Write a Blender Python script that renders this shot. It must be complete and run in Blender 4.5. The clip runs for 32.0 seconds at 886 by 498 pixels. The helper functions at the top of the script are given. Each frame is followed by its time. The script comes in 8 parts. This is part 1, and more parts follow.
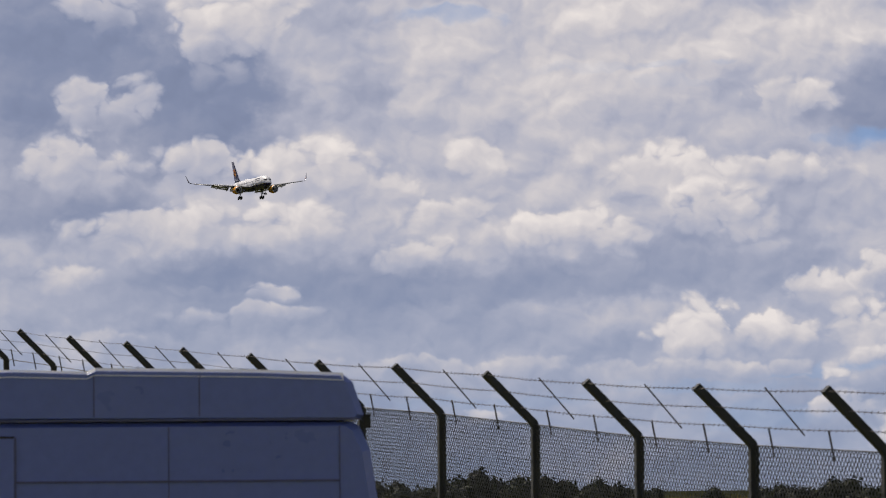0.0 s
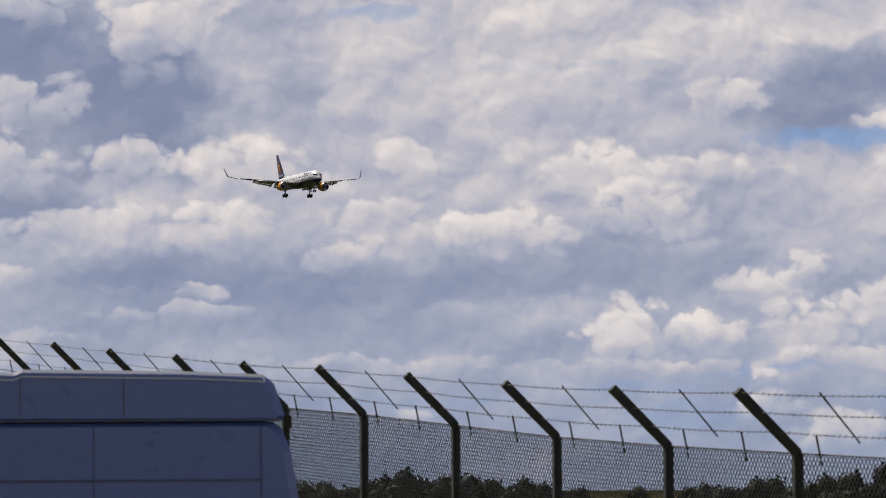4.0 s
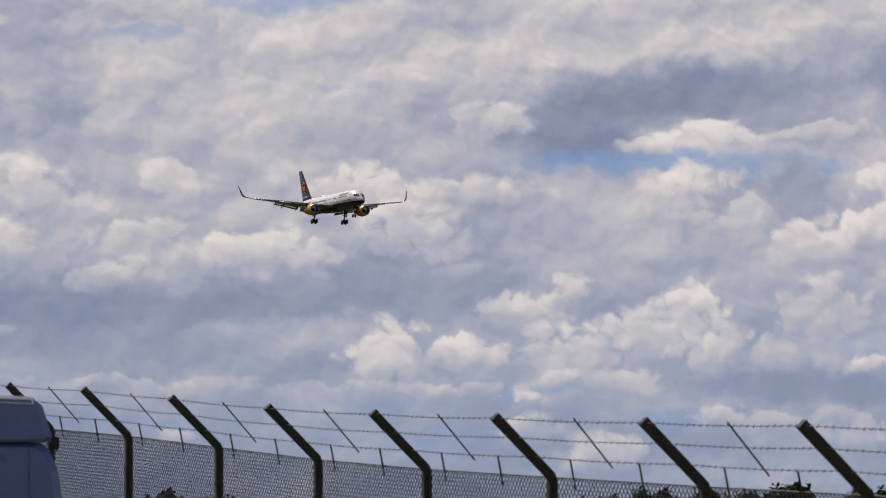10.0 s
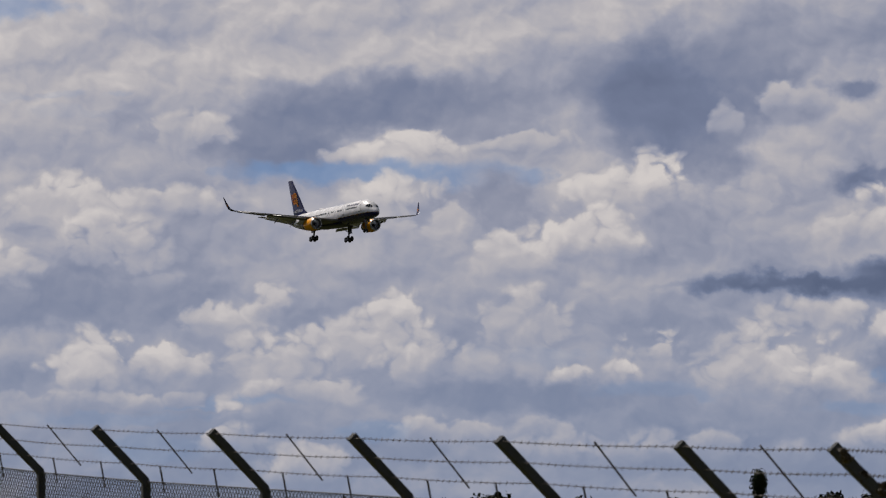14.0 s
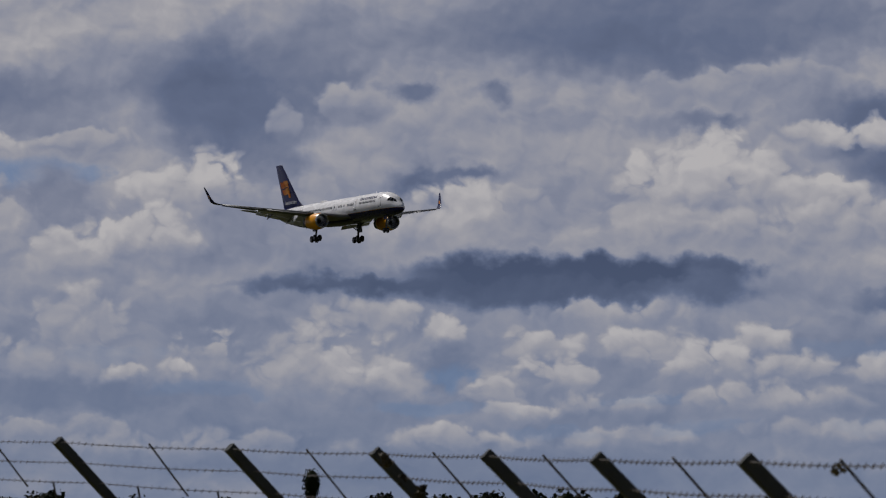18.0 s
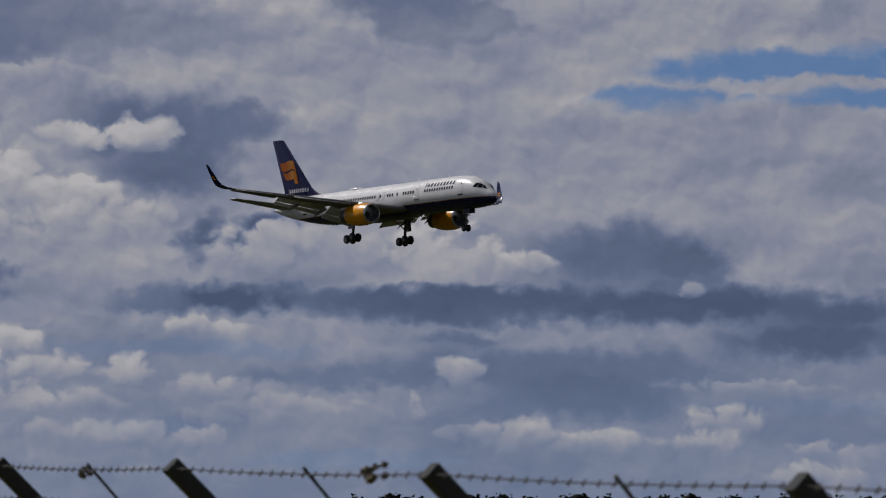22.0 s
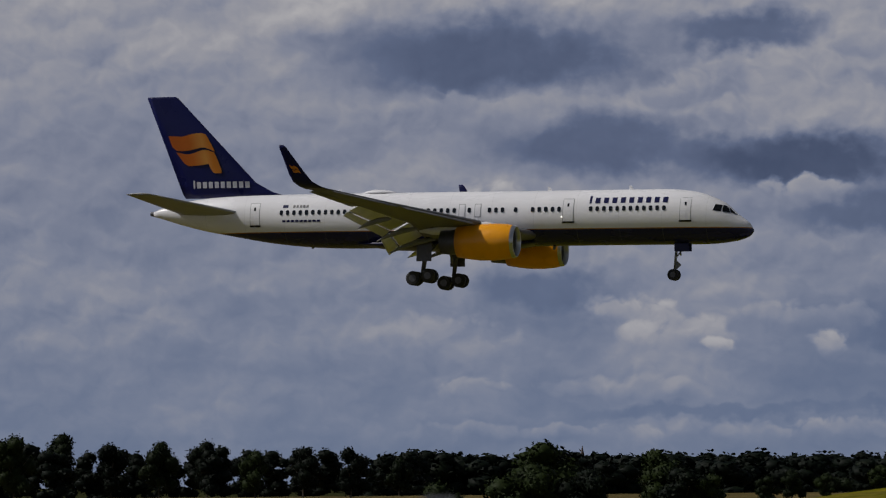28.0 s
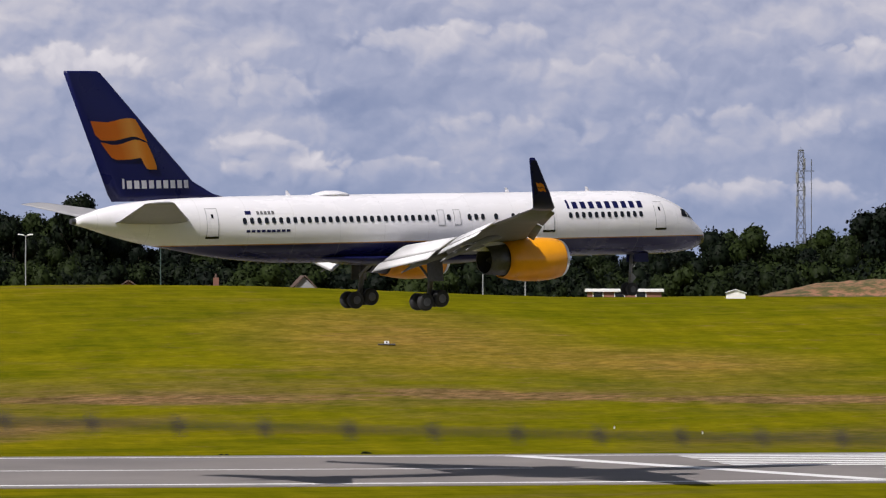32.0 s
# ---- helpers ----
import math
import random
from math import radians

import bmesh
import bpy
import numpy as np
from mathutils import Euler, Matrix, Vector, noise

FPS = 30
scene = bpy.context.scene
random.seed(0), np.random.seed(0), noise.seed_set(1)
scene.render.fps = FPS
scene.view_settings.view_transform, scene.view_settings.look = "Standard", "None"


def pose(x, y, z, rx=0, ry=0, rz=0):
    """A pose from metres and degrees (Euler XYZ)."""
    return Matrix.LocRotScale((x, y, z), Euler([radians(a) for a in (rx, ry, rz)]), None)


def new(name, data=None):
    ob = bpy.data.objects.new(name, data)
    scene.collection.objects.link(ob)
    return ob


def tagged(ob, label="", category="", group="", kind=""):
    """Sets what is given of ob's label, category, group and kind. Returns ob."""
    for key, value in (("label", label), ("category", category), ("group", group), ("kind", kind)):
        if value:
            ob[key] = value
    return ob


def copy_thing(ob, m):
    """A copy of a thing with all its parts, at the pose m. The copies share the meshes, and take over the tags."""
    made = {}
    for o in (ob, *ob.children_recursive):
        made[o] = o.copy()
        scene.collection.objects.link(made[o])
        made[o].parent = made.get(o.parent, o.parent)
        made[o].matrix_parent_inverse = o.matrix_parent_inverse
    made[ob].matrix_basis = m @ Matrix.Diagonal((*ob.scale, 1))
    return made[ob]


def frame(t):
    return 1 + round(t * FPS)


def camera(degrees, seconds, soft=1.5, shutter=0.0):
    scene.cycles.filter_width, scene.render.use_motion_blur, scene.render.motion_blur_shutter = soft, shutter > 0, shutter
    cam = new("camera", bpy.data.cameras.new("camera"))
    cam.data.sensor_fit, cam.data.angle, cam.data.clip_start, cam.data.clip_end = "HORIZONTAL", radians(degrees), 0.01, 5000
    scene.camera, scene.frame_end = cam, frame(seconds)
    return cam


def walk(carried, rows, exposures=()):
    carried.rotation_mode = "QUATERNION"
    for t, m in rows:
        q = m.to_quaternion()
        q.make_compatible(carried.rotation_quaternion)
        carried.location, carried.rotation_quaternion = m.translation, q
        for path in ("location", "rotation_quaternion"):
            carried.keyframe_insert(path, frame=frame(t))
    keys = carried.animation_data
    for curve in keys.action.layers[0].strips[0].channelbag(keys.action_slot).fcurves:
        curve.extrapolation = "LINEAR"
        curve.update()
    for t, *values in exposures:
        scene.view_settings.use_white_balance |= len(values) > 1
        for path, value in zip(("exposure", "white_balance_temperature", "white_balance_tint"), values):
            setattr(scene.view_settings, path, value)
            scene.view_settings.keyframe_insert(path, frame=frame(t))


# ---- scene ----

# camera: one long lens, hand-held on a low mound, panning with the landing aircraft
EYE_Z = 12.2  # the eye above the runway


def aim(x, y, yaw, pitch, roll):
    """A camera pose from its place, its bearing east of north, its tilt and its roll."""
    return pose(x, y, EYE_Z, 90 + pitch, 0, -yaw) @ pose(0, 0, 0, 0, 0, roll)


EXPOSURES = [(0.0, 0.02, 7050, 12), (9.0, -0.1, 7050, 12), (13.0, -0.28, 6950, 12), (16.0, -0.6, 6800, 11), (19.0, -0.85, 6500, 11), (21.0, -0.85, 6500, 11), (23.0, -0.85, 6500, 11), (26.5, -1.03, 6250, 9), (28.5, -0.87, 6500, 11), (29.4, -0.7, 6200, 11), (30.2, -0.45, 6300, 12), (30.9, -0.3, 6400, 13), (32.0, -0.05, 6500, 15)]
cam = camera(11.057, 32.0, soft=1.2, shutter=0.015)
cam.data.dof.use_dof, cam.data.dof.focus_distance, cam.data.dof.aperture_fstop = True, 420.0, 12.0
walk(cam, [
    (0.0, aim(-7.30, 2.81, -78.362, 2.979, -0.48)),
    (0.5, aim(-7.28, 2.81, -78.239, 3.098, -0.13)),
    (1.0, aim(-7.26, 2.82, -78.052, 3.410, -0.02)),
    (1.5, aim(-7.27, 2.81, -78.226, 3.290, -0.04)),
    (2.0, aim(-7.23, 2.82, -78.004, 3.139, -0.22)),
    (2.5, aim(-7.20, 2.82, -77.840, 3.033, -0.23)),
    (4.5, aim(-6.47, 2.69, -77.351, 2.947, -0.38)),
    (5.0, aim(-6.46, 2.66, -77.193, 3.059, 0.30)),
    (5.5, aim(-6.45, 2.67, -76.472, 2.940, 0.39)),
    (6.0, aim(-6.45, 2.67, -76.292, 3.422, 0.28)),
    (6.5, aim(-6.40, 2.65, -76.271, 3.374, 0.08)),
    (7.0, aim(-6.41, 2.66, -76.166, 3.291, -0.08)),
    (7.5, aim(-6.41, 2.67, -75.895, 3.178, 0.01)),
    (8.0, aim(-6.38, 2.67, -75.616, 3.248, -0.00)),
    (8.5, aim(-5.99, 2.60, -75.397, 3.069, 0.20)),
    (9.0, aim(-5.73, 2.54, -75.253, 3.332, -0.10)),
    (9.5, aim(-5.71, 2.52, -74.962, 3.388, 0.07)),
    (10.0, aim(-5.70, 2.52, -74.514, 3.224, -0.05)),
    (10.5, aim(-5.59, 2.47, -74.048, 3.171, -0.19)),
    (11.0, aim(-5.55, 2.44, -73.529, 3.138, -0.02)),
    (11.5, aim(-5.30, 2.28, -73.157, 3.071, 0.24)),
    (12.0, aim(-4.40, 2.09, -72.928, 3.131, 0.19)),
    (12.5, aim(-3.57, 1.81, -72.300, 3.303, -0.15)),
    (13.0, aim(-3.53, 1.78, -71.854, 3.406, 0.03)),
    (13.5, aim(-3.54, 1.78, -71.359, 3.356, -0.12)),
    (15.5, aim(-3.23, 1.62, -68.943, 3.412, 0.07)),
    (16.0, aim(-3.11, 1.61, -68.363, 3.310, -0.16)),
    (16.5, aim(-3.08, 1.62, -67.734, 3.231, 0.15)),
    (17.0, aim(-2.89, 1.50, -66.932, 3.237, 0.01)),
    (17.5, aim(-2.51, 1.37, -66.250, 3.120, 0.15)),
    (18.0, aim(-2.06, 1.19, -65.232, 3.347, 0.38)),
    (18.5, aim(-1.37, 0.92, -64.323, 3.548, 0.14)),
    (19.0, aim(-1.18, 0.80, -63.257, 3.517, -0.37)),
    (19.5, aim(-1.09, 0.70, -61.986, 3.502, -0.28)),
    (20.0, aim(-1.11, 0.72, -61.155, 3.554, -0.13)),
    (20.5, aim(-1.03, 0.64, -60.024, 3.554, -0.06)),
    (21.0, aim(-0.96, 0.60, -58.422, 3.543, -0.11)),
    (21.5, aim(-0.95, 0.59, -57.252, 3.424, -0.44)),
    (22.0, aim(-0.88, 0.54, -55.876, 3.384, 0.04)),
    (22.5, aim(-0.26, 0.13, -54.110, 3.367, 0.53)),
    (23.0, aim(-0.24, 0.13, -52.074, 3.341, 0.20)),
    (23.5, aim(-0.20, 0.11, -50.268, 3.349, 0.40)),
    (24.0, aim(0.01, 0.01, -48.125, 3.585, 0.46)),
    (24.5, aim(0.01, 0.01, -46.057, 3.428, 0.30)),
    (25.0, aim(0.02, 0.00, -42.991, 3.506, 0.02)),
    (25.5, aim(0.02, 0.00, -40.313, 3.340, -0.07)),
    (26.0, aim(0.01, 0.00, -36.546, 3.378, -0.47)),
    (26.5, aim(0.02, 0.00, -32.648, 3.456, -0.43)),
    (28.5, aim(0.02, -0.00, -14.561, 2.610, 0.60)),
    (28.8, aim(0.02, -0.00, -11.249, 2.568, 0.76)),
    (29.0, aim(0.02, -0.00, -9.030, 2.560, 0.36)),
    (29.1, aim(0.02, -0.00, -8.025, 2.510, 0.27)),
    (29.4, aim(0.01, -0.01, -4.072, 2.201, 0.70)),
    (29.7, aim(0.01, -0.01, -0.519, 1.960, -0.09)),
    (30.0, aim(0.01, -0.01, 3.470, 1.843, -0.10)),
    (30.2, aim(0.01, -0.01, 6.011, 1.740, -0.71)),
    (30.5, aim(0.00, -0.00, 9.770, 1.564, -0.09)),
    (30.9, aim(0.00, -0.00, 15.276, 1.435, 0.25)),
    (31.2, aim(-0.00, 0.00, 18.951, 1.274, 0.16)),
    (31.5, aim(-0.01, 0.00, 22.135, 0.951, 0.14)),
    (31.7, aim(-0.01, 0.00, 24.595, 0.763, 0.05)),
    (31.9, aim(0.00, -0.00, 27.444, 0.517, -0.03)),
    (32.0, aim(-0.00, 0.00, 28.830, 0.414, 0.07)),
], exposures=EXPOSURES)


# ---- small builders ----
def part(name, bm, material, parent=None, label="", smooth=False):
    """Links a bmesh as one mesh object under a thing or a part."""
    me = bpy.data.meshes.new(name)
    bm.to_mesh(me)
    bm.free()
    return part_of(name, me, material, parent, label, smooth)


def part_of(name, me, material, parent=None, label="", smooth=False):
    for m in material if isinstance(material, (list, tuple)) else [material]:
        if m and m.name not in me.materials:
            me.materials.append(m)
    if smooth:
        me.polygons.foreach_set("use_smooth", [True] * len(me.polygons))
    ob = new(name, me)
    if parent:
        ob.parent = parent
    if label:
        ob["label"] = label
    return ob


def shared(name, me, parent, m):
    """A piece that shares its mesh with others."""
    ob = new(name, me)
    ob.parent = parent
    ob.matrix_basis = m
    return ob


def mesh_from(name, verts, faces):
    me = bpy.data.meshes.new(name)
    me.from_pydata([tuple(v) for v in verts], [], [tuple(f) for f in faces])
    me.update()
    return me


def empty(name, m=None):
    ob = new(name)
    if m:
        ob.matrix_basis = m
    return ob


def box_bm(sx, sy, sz, m=None, bevel=0.0, bm=None):
    bm = bm or bmesh.new()
    geom = bmesh.ops.create_cube(bm, size=1.0, matrix=(m or Matrix()) @ Matrix.Diagonal((sx, sy, sz, 1)))
    if bevel:
        edges = list({e for v in geom["verts"] for e in v.link_edges})
        bmesh.ops.bevel(bm, geom=edges, offset=bevel, segments=2, affect="EDGES", profile=0.7)
    return bm


def rod_bm(p, q, r0, r1=None, sides=8, bm=None):
    bm = bm or bmesh.new()
    p, q = Vector(p), Vector(q)
    d = q - p
    m = Matrix.Translation((p + q) / 2) @ d.to_track_quat("Z", "Y").to_matrix().to_4x4()
    bmesh.ops.create_cone(bm, cap_ends=True, segments=sides, radius1=r0, radius2=r0 if r1 is None else r1, depth=d.length, matrix=m)
    return bm


def loft_bm(rings, cap=True, closed=True, bm=None):
    """A skin over rings of equally many points."""
    bm = bm or bmesh.new()
    vs = [[bm.verts.new(p) for p in r] for r in rings]
    n = len(vs[0])
    for a, b in zip(vs, vs[1:]):
        for i in range(n if closed else n - 1):
            j = (i + 1) % n
            bm.faces.new((a[i], a[j], b[j], b[i]))
    if cap:
        bm.faces.new(vs[0][::-1])
        bm.faces.new(vs[-1])
    bmesh.ops.recalc_face_normals(bm, faces=bm.faces)
    return bm


def smoothstep(a, b, x):
    t = min(1.0, max(0.0, (x - a) / (b - a)))
    return t * t * (3 - 2 * t)


# ---- materials ----
def nodes_of(name):
    m = bpy.data.materials.new(name)
    m.use_nodes = True
    nt = m.node_tree
    return m, nt, nt.nodes["Principled BSDF"]


def add(nt, kind, **inputs):
    n = nt.nodes.new(kind)
    for k, v in inputs.items():
        n.inputs[k.replace("_", " ")].default_value = v
    return n


def noise_at(nt, scale, detail=4.0, rough=0.55, coords=None, stretch=(1, 1, 1)):
    mp = nt.nodes.new("ShaderNodeMapping")
    mp.inputs["Scale"].default_value = stretch
    if coords is None:
        coords = nt.nodes.new("ShaderNodeTexCoord").outputs["Object"]
    nt.links.new(coords, mp.inputs["Vector"])
    n = add(nt, "ShaderNodeTexNoise", Scale=scale, Detail=detail, Roughness=rough)
    nt.links.new(mp.outputs["Vector"], n.inputs["Vector"])
    return n


def ramp(nt, fac, stops):
    r = nt.nodes.new("ShaderNodeValToRGB")
    els = r.color_ramp.elements
    while len(els) < len(stops):
        els.new(0.5)
    for e, (p, c) in zip(els, stops):
        e.position, e.color = p, (*c, 1) if len(c) == 3 else c
    nt.links.new(fac, r.inputs["Fac"])
    return r


def mix(nt, fac, a, b, mode="MIX"):
    n = nt.nodes.new("ShaderNodeMix")
    n.data_type, n.blend_type = "RGBA", mode
    for sock, v in ((n.inputs[0], fac), (n.inputs[6], a), (n.inputs[7], b)):
        if isinstance(v, (int, float)):
            sock.default_value = v
        elif isinstance(v, tuple):
            sock.default_value = (*v, 1)
        else:
            nt.links.new(v, sock)
    return n.outputs[2]


def math_node(nt, op, a, b=None, clamp=False):
    n = nt.nodes.new("ShaderNodeMath")
    n.operation, n.use_clamp = op, clamp
    for i, v in enumerate((a, b)):
        if v is None:
            continue
        if isinstance(v, (int, float)):
            n.inputs[i].default_value = v
        else:
            nt.links.new(v, n.inputs[i])
    return n.outputs[0]


def surface(name, base, rough=0.5, metal=0.0, spread=0.12, scale=3.0, fine=40.0, bump=0.0, emit=0.0, spec=0.5):
    """A plain surface with variation at two scales."""
    m, nt, b = nodes_of(name)
    lo = tuple(c * (1 - spread) for c in base)
    hi = tuple(min(1.0, c * (1 + spread)) for c in base)
    n1, n2 = noise_at(nt, scale), noise_at(nt, fine, 2.0)
    col = ramp(nt, n1.outputs["Fac"], [(0.3, lo), (0.7, hi)]).outputs["Color"]
    fine_col = ramp(nt, n2.outputs["Fac"], [(0.3, (0.93, 0.93, 0.93)), (0.7, (1, 1, 1))]).outputs["Color"]
    nt.links.new(mix(nt, 1.0, col, fine_col, "MULTIPLY"), b.inputs["Base Color"])
    r = ramp(nt, n1.outputs["Fac"], [(0.3, (rough * 0.85,) * 3), (0.7, (min(1, rough * 1.15),) * 3)])
    nt.links.new(r.outputs["Color"], b.inputs["Roughness"])
    b.inputs["Metallic"].default_value = metal
    b.inputs["Specular IOR Level"].default_value = spec
    if bump:
        bp = add(nt, "ShaderNodeBump", Strength=bump, Distance=0.02)
        nt.links.new(n2.outputs["Fac"], bp.inputs["Height"])
        nt.links.new(bp.outputs["Normal"], b.inputs["Normal"])
    if emit:
        b.inputs["Emission Color"].default_value = (*base, 1)
        b.inputs["Emission Strength"].default_value = emit
    return m


def leaf_material(name, dark, light):
    m, nt, b = nodes_of(name)
    geo = nt.nodes.new("ShaderNodeNewGeometry")
    info = nt.nodes.new("ShaderNodeObjectInfo")
    n1 = noise_at(nt, 0.35)
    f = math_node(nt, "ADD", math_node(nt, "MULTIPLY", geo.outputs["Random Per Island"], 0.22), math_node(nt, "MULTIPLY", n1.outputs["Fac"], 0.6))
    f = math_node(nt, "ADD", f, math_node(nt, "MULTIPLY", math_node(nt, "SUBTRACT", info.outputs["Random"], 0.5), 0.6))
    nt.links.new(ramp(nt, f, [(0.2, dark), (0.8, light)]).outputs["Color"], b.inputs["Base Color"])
    b.inputs["Roughness"].default_value = 0.65
    b.inputs["Specular IOR Level"].default_value = 0.1
    return m


def grass_material(name):
    m, nt, b = nodes_of(name)
    co = nt.nodes.new("ShaderNodeTexCoord").outputs["Object"]
    big = noise_at(nt, 0.012, 5, 0.6, co, (1, 1.6, 1))
    mid = noise_at(nt, 0.09, 6, 0.65, co, (0.35, 1.5, 1))
    fine = noise_at(nt, 1.3, 5, 0.7, co, (0.5, 1, 1))
    worn = noise_at(nt, 0.03, 5, 0.6, co, (0.6, 1.5, 1))
    green = ramp(nt, mid.outputs["Fac"], [(0.3, (0.098, 0.098, 0.004)), (0.5, (0.145, 0.130, 0.004)), (0.72, (0.19, 0.155, 0.006))]).outputs["Color"]
    dry = ramp(nt, fine.outputs["Fac"], [(0.3, (0.11, 0.066, 0.03)), (0.7, (0.20, 0.128, 0.062))]).outputs["Color"]
    f = ramp(nt, worn.outputs["Fac"], [(0.55, (0, 0, 0)), (0.72, (1, 1, 1))]).outputs["Color"]
    # worn band along the foot of the slope
    sy = nt.nodes.new("ShaderNodeSeparateXYZ")
    turned = nt.nodes.new("ShaderNodeMapping")
    turned.vector_type = "TEXTURE"
    turned.inputs["Location"].default_value = (142, 262, 0)
    turned.inputs["Rotation"].default_value = (0, 0, radians(-19))
    nt.links.new(co, turned.inputs["Vector"])
    nt.links.new(turned.outputs["Vector"], sy.inputs[0])
    off = math_node(nt, "ABSOLUTE", math_node(nt, "MULTIPLY", math_node(nt, "SUBTRACT", sy.outputs["Y"], 69.0), 0.05))
    blot = noise_at(nt, 0.11, 6, 0.7, turned.outputs["Vector"], (0.3, 1.3, 1))
    worn_band = math_node(nt, "SUBTRACT", math_node(nt, "ADD", math_node(nt, "MULTIPLY", blot.outputs["Fac"], 2.6), -0.72), off, True)
    f = math_node(nt, "MAXIMUM", f, math_node(nt, "MULTIPLY", worn_band, 1.0))
    c1 = mix(nt, f, green, dry)
    c2 = mix(nt, ramp(nt, big.outputs["Fac"], [(0.35, (0, 0, 0)), (0.65, (0.45, 0.45, 0.45))]).outputs["Color"], c1, (0.092, 0.105, 0.004))
    sx = nt.nodes.new("ShaderNodeSeparateXYZ")
    nt.links.new(co, sx.inputs[0])
    rough_ground = math_node(nt, "MULTIPLY", math_node(nt, "SUBTRACT", -118.0, sx.outputs["X"]), 0.025, True)
    c2 = mix(nt, rough_ground, c2, ramp(nt, mid.outputs["Fac"], [(0.35, (0.07, 0.056, 0.024)), (0.65, (0.15, 0.11, 0.05))]).outputs["Color"])
    # broad dry stretches
    tan = ramp(nt, fine.outputs["Fac"], [(0.3, (0.16, 0.105, 0.02)), (0.7, (0.25, 0.165, 0.04))]).outputs["Color"]
    for a, n, ra, rn in ((-77, 112, 16, 26), (-88, 92, 14, 16), (16, 100, 20, 24), (36, 88, 20, 12), (-215, 104, 22, 14)):
        mp = nt.nodes.new("ShaderNodeMapping")
        mp.vector_type = "TEXTURE"
        mp.inputs["Location"].default_value = (a, n, 0)
        mp.inputs["Scale"].default_value = (ra, rn, 100)
        nt.links.new(turned.outputs["Vector"], mp.inputs["Vector"])
        g = nt.nodes.new("ShaderNodeTexGradient")
        g.gradient_type = "SPHERICAL"
        nt.links.new(mp.outputs["Vector"], g.inputs["Vector"])
        spread = math_node(nt, "MULTIPLY", math_node(nt, "MULTIPLY", g.outputs["Fac"], blot.outputs["Fac"]), 2.3, True)
        c2 = mix(nt, spread, c2, tan)
    # bare earth where the slope has been dug
    bare = None
    for a, n, ra, rn in ((-48, 74, 15, 9.0), (-62, 73, 11, 6.5), (-97, 76, 15, 9.0), (-86, 73, 11, 6.0), (-107, 70, 9, 3.2), (-78, 84, 9, 2.8), (14, 71, 8, 2.2), (-128, 74, 8, 2.2), (-45, 70, 12, 3.5), (45, 68, 22, 3.5), (-9, 67, 20, 3.5), (20, 69, 16, 3.0)):
        mp = nt.nodes.new("ShaderNodeMapping")
        mp.vector_type = "TEXTURE"
        mp.inputs["Location"].default_value = (a, n, 0)
        mp.inputs["Scale"].default_value = (ra, rn, 100)
        nt.links.new(turned.outputs["Vector"], mp.inputs["Vector"])
        g = nt.nodes.new("ShaderNodeTexGradient")
        g.gradient_type = "SPHERICAL"
        nt.links.new(mp.outputs["Vector"], g.inputs["Vector"])
        bare = g.outputs["Fac"] if bare is None else math_node(nt, "MAXIMUM", bare, g.outputs["Fac"])
    rag = noise_at(nt, 0.55, 6, 0.7, turned.outputs["Vector"], (0.45, 1.2, 1))
    bare = math_node(nt, "MULTIPLY", math_node(nt, "SUBTRACT", math_node(nt, "ADD", bare, math_node(nt, "MULTIPLY", rag.outputs["Fac"], 1.5)), 0.86), 2.6, True)
    earth = ramp(nt, fine.outputs["Fac"], [(0.32, (0.10, 0.062, 0.026)), (0.68, (0.25, 0.152, 0.08))]).outputs["Color"]
    c2 = mix(nt, math_node(nt, "MULTIPLY", bare, 0.92), c2, earth)
    blotch = noise_at(nt, 1.0, 4, 0.6, turned.outputs["Vector"], (0.42, 0.1, 1))
    c2 = mix(nt, 1.0, c2, ramp(nt, blotch.outputs["Fac"], [(0.34, (0.84, 0.88, 0.84)), (0.52, (1.0, 1.0, 1.0)), (0.68, (1.14, 1.1, 1.05))]).outputs["Color"], "MULTIPLY")
    clump = noise_at(nt, 0.3, 5, 0.65, turned.outputs["Vector"], (0.4, 1.4, 1))
    c2 = mix(nt, 1.0, c2, ramp(nt, clump.outputs["Fac"], [(0.32, (0.76, 0.82, 0.74)), (0.55, (1.04, 1.03, 1.0)), (0.72, (1.12, 1.07, 1.05))]).outputs["Color"], "MULTIPLY")
    # hidden western ground, darkened so less light bounces onto the airliner
    bounce_cut = math_node(nt, "MULTIPLY", math_node(nt, "SUBTRACT", -260.0, sx.outputs["X"]), 0.01, True)
    c2 = mix(nt, bounce_cut, c2, ramp(nt, mid.outputs["Fac"], [(0.35, (0.018, 0.022, 0.009)), (0.65, (0.045, 0.045, 0.018))]).outputs["Color"])
    sp = ramp(nt, fine.outputs["Fac"], [(0.3, (0.78, 0.8, 0.76)), (0.7, (1.15, 1.14, 1.12))]).outputs["Color"]
    nt.links.new(mix(nt, 1.0, c2, sp, "MULTIPLY"), b.inputs["Base Color"])
    b.inputs["Roughness"].default_value = 1.0
    b.inputs["Specular IOR Level"].default_value = 0.0
    bp = add(nt, "ShaderNodeBump", Strength=0.6, Distance=0.15)
    nt.links.new(fine.outputs["Fac"], bp.inputs["Height"])
    nt.links.new(bp.outputs["Normal"], b.inputs["Normal"])
    return m


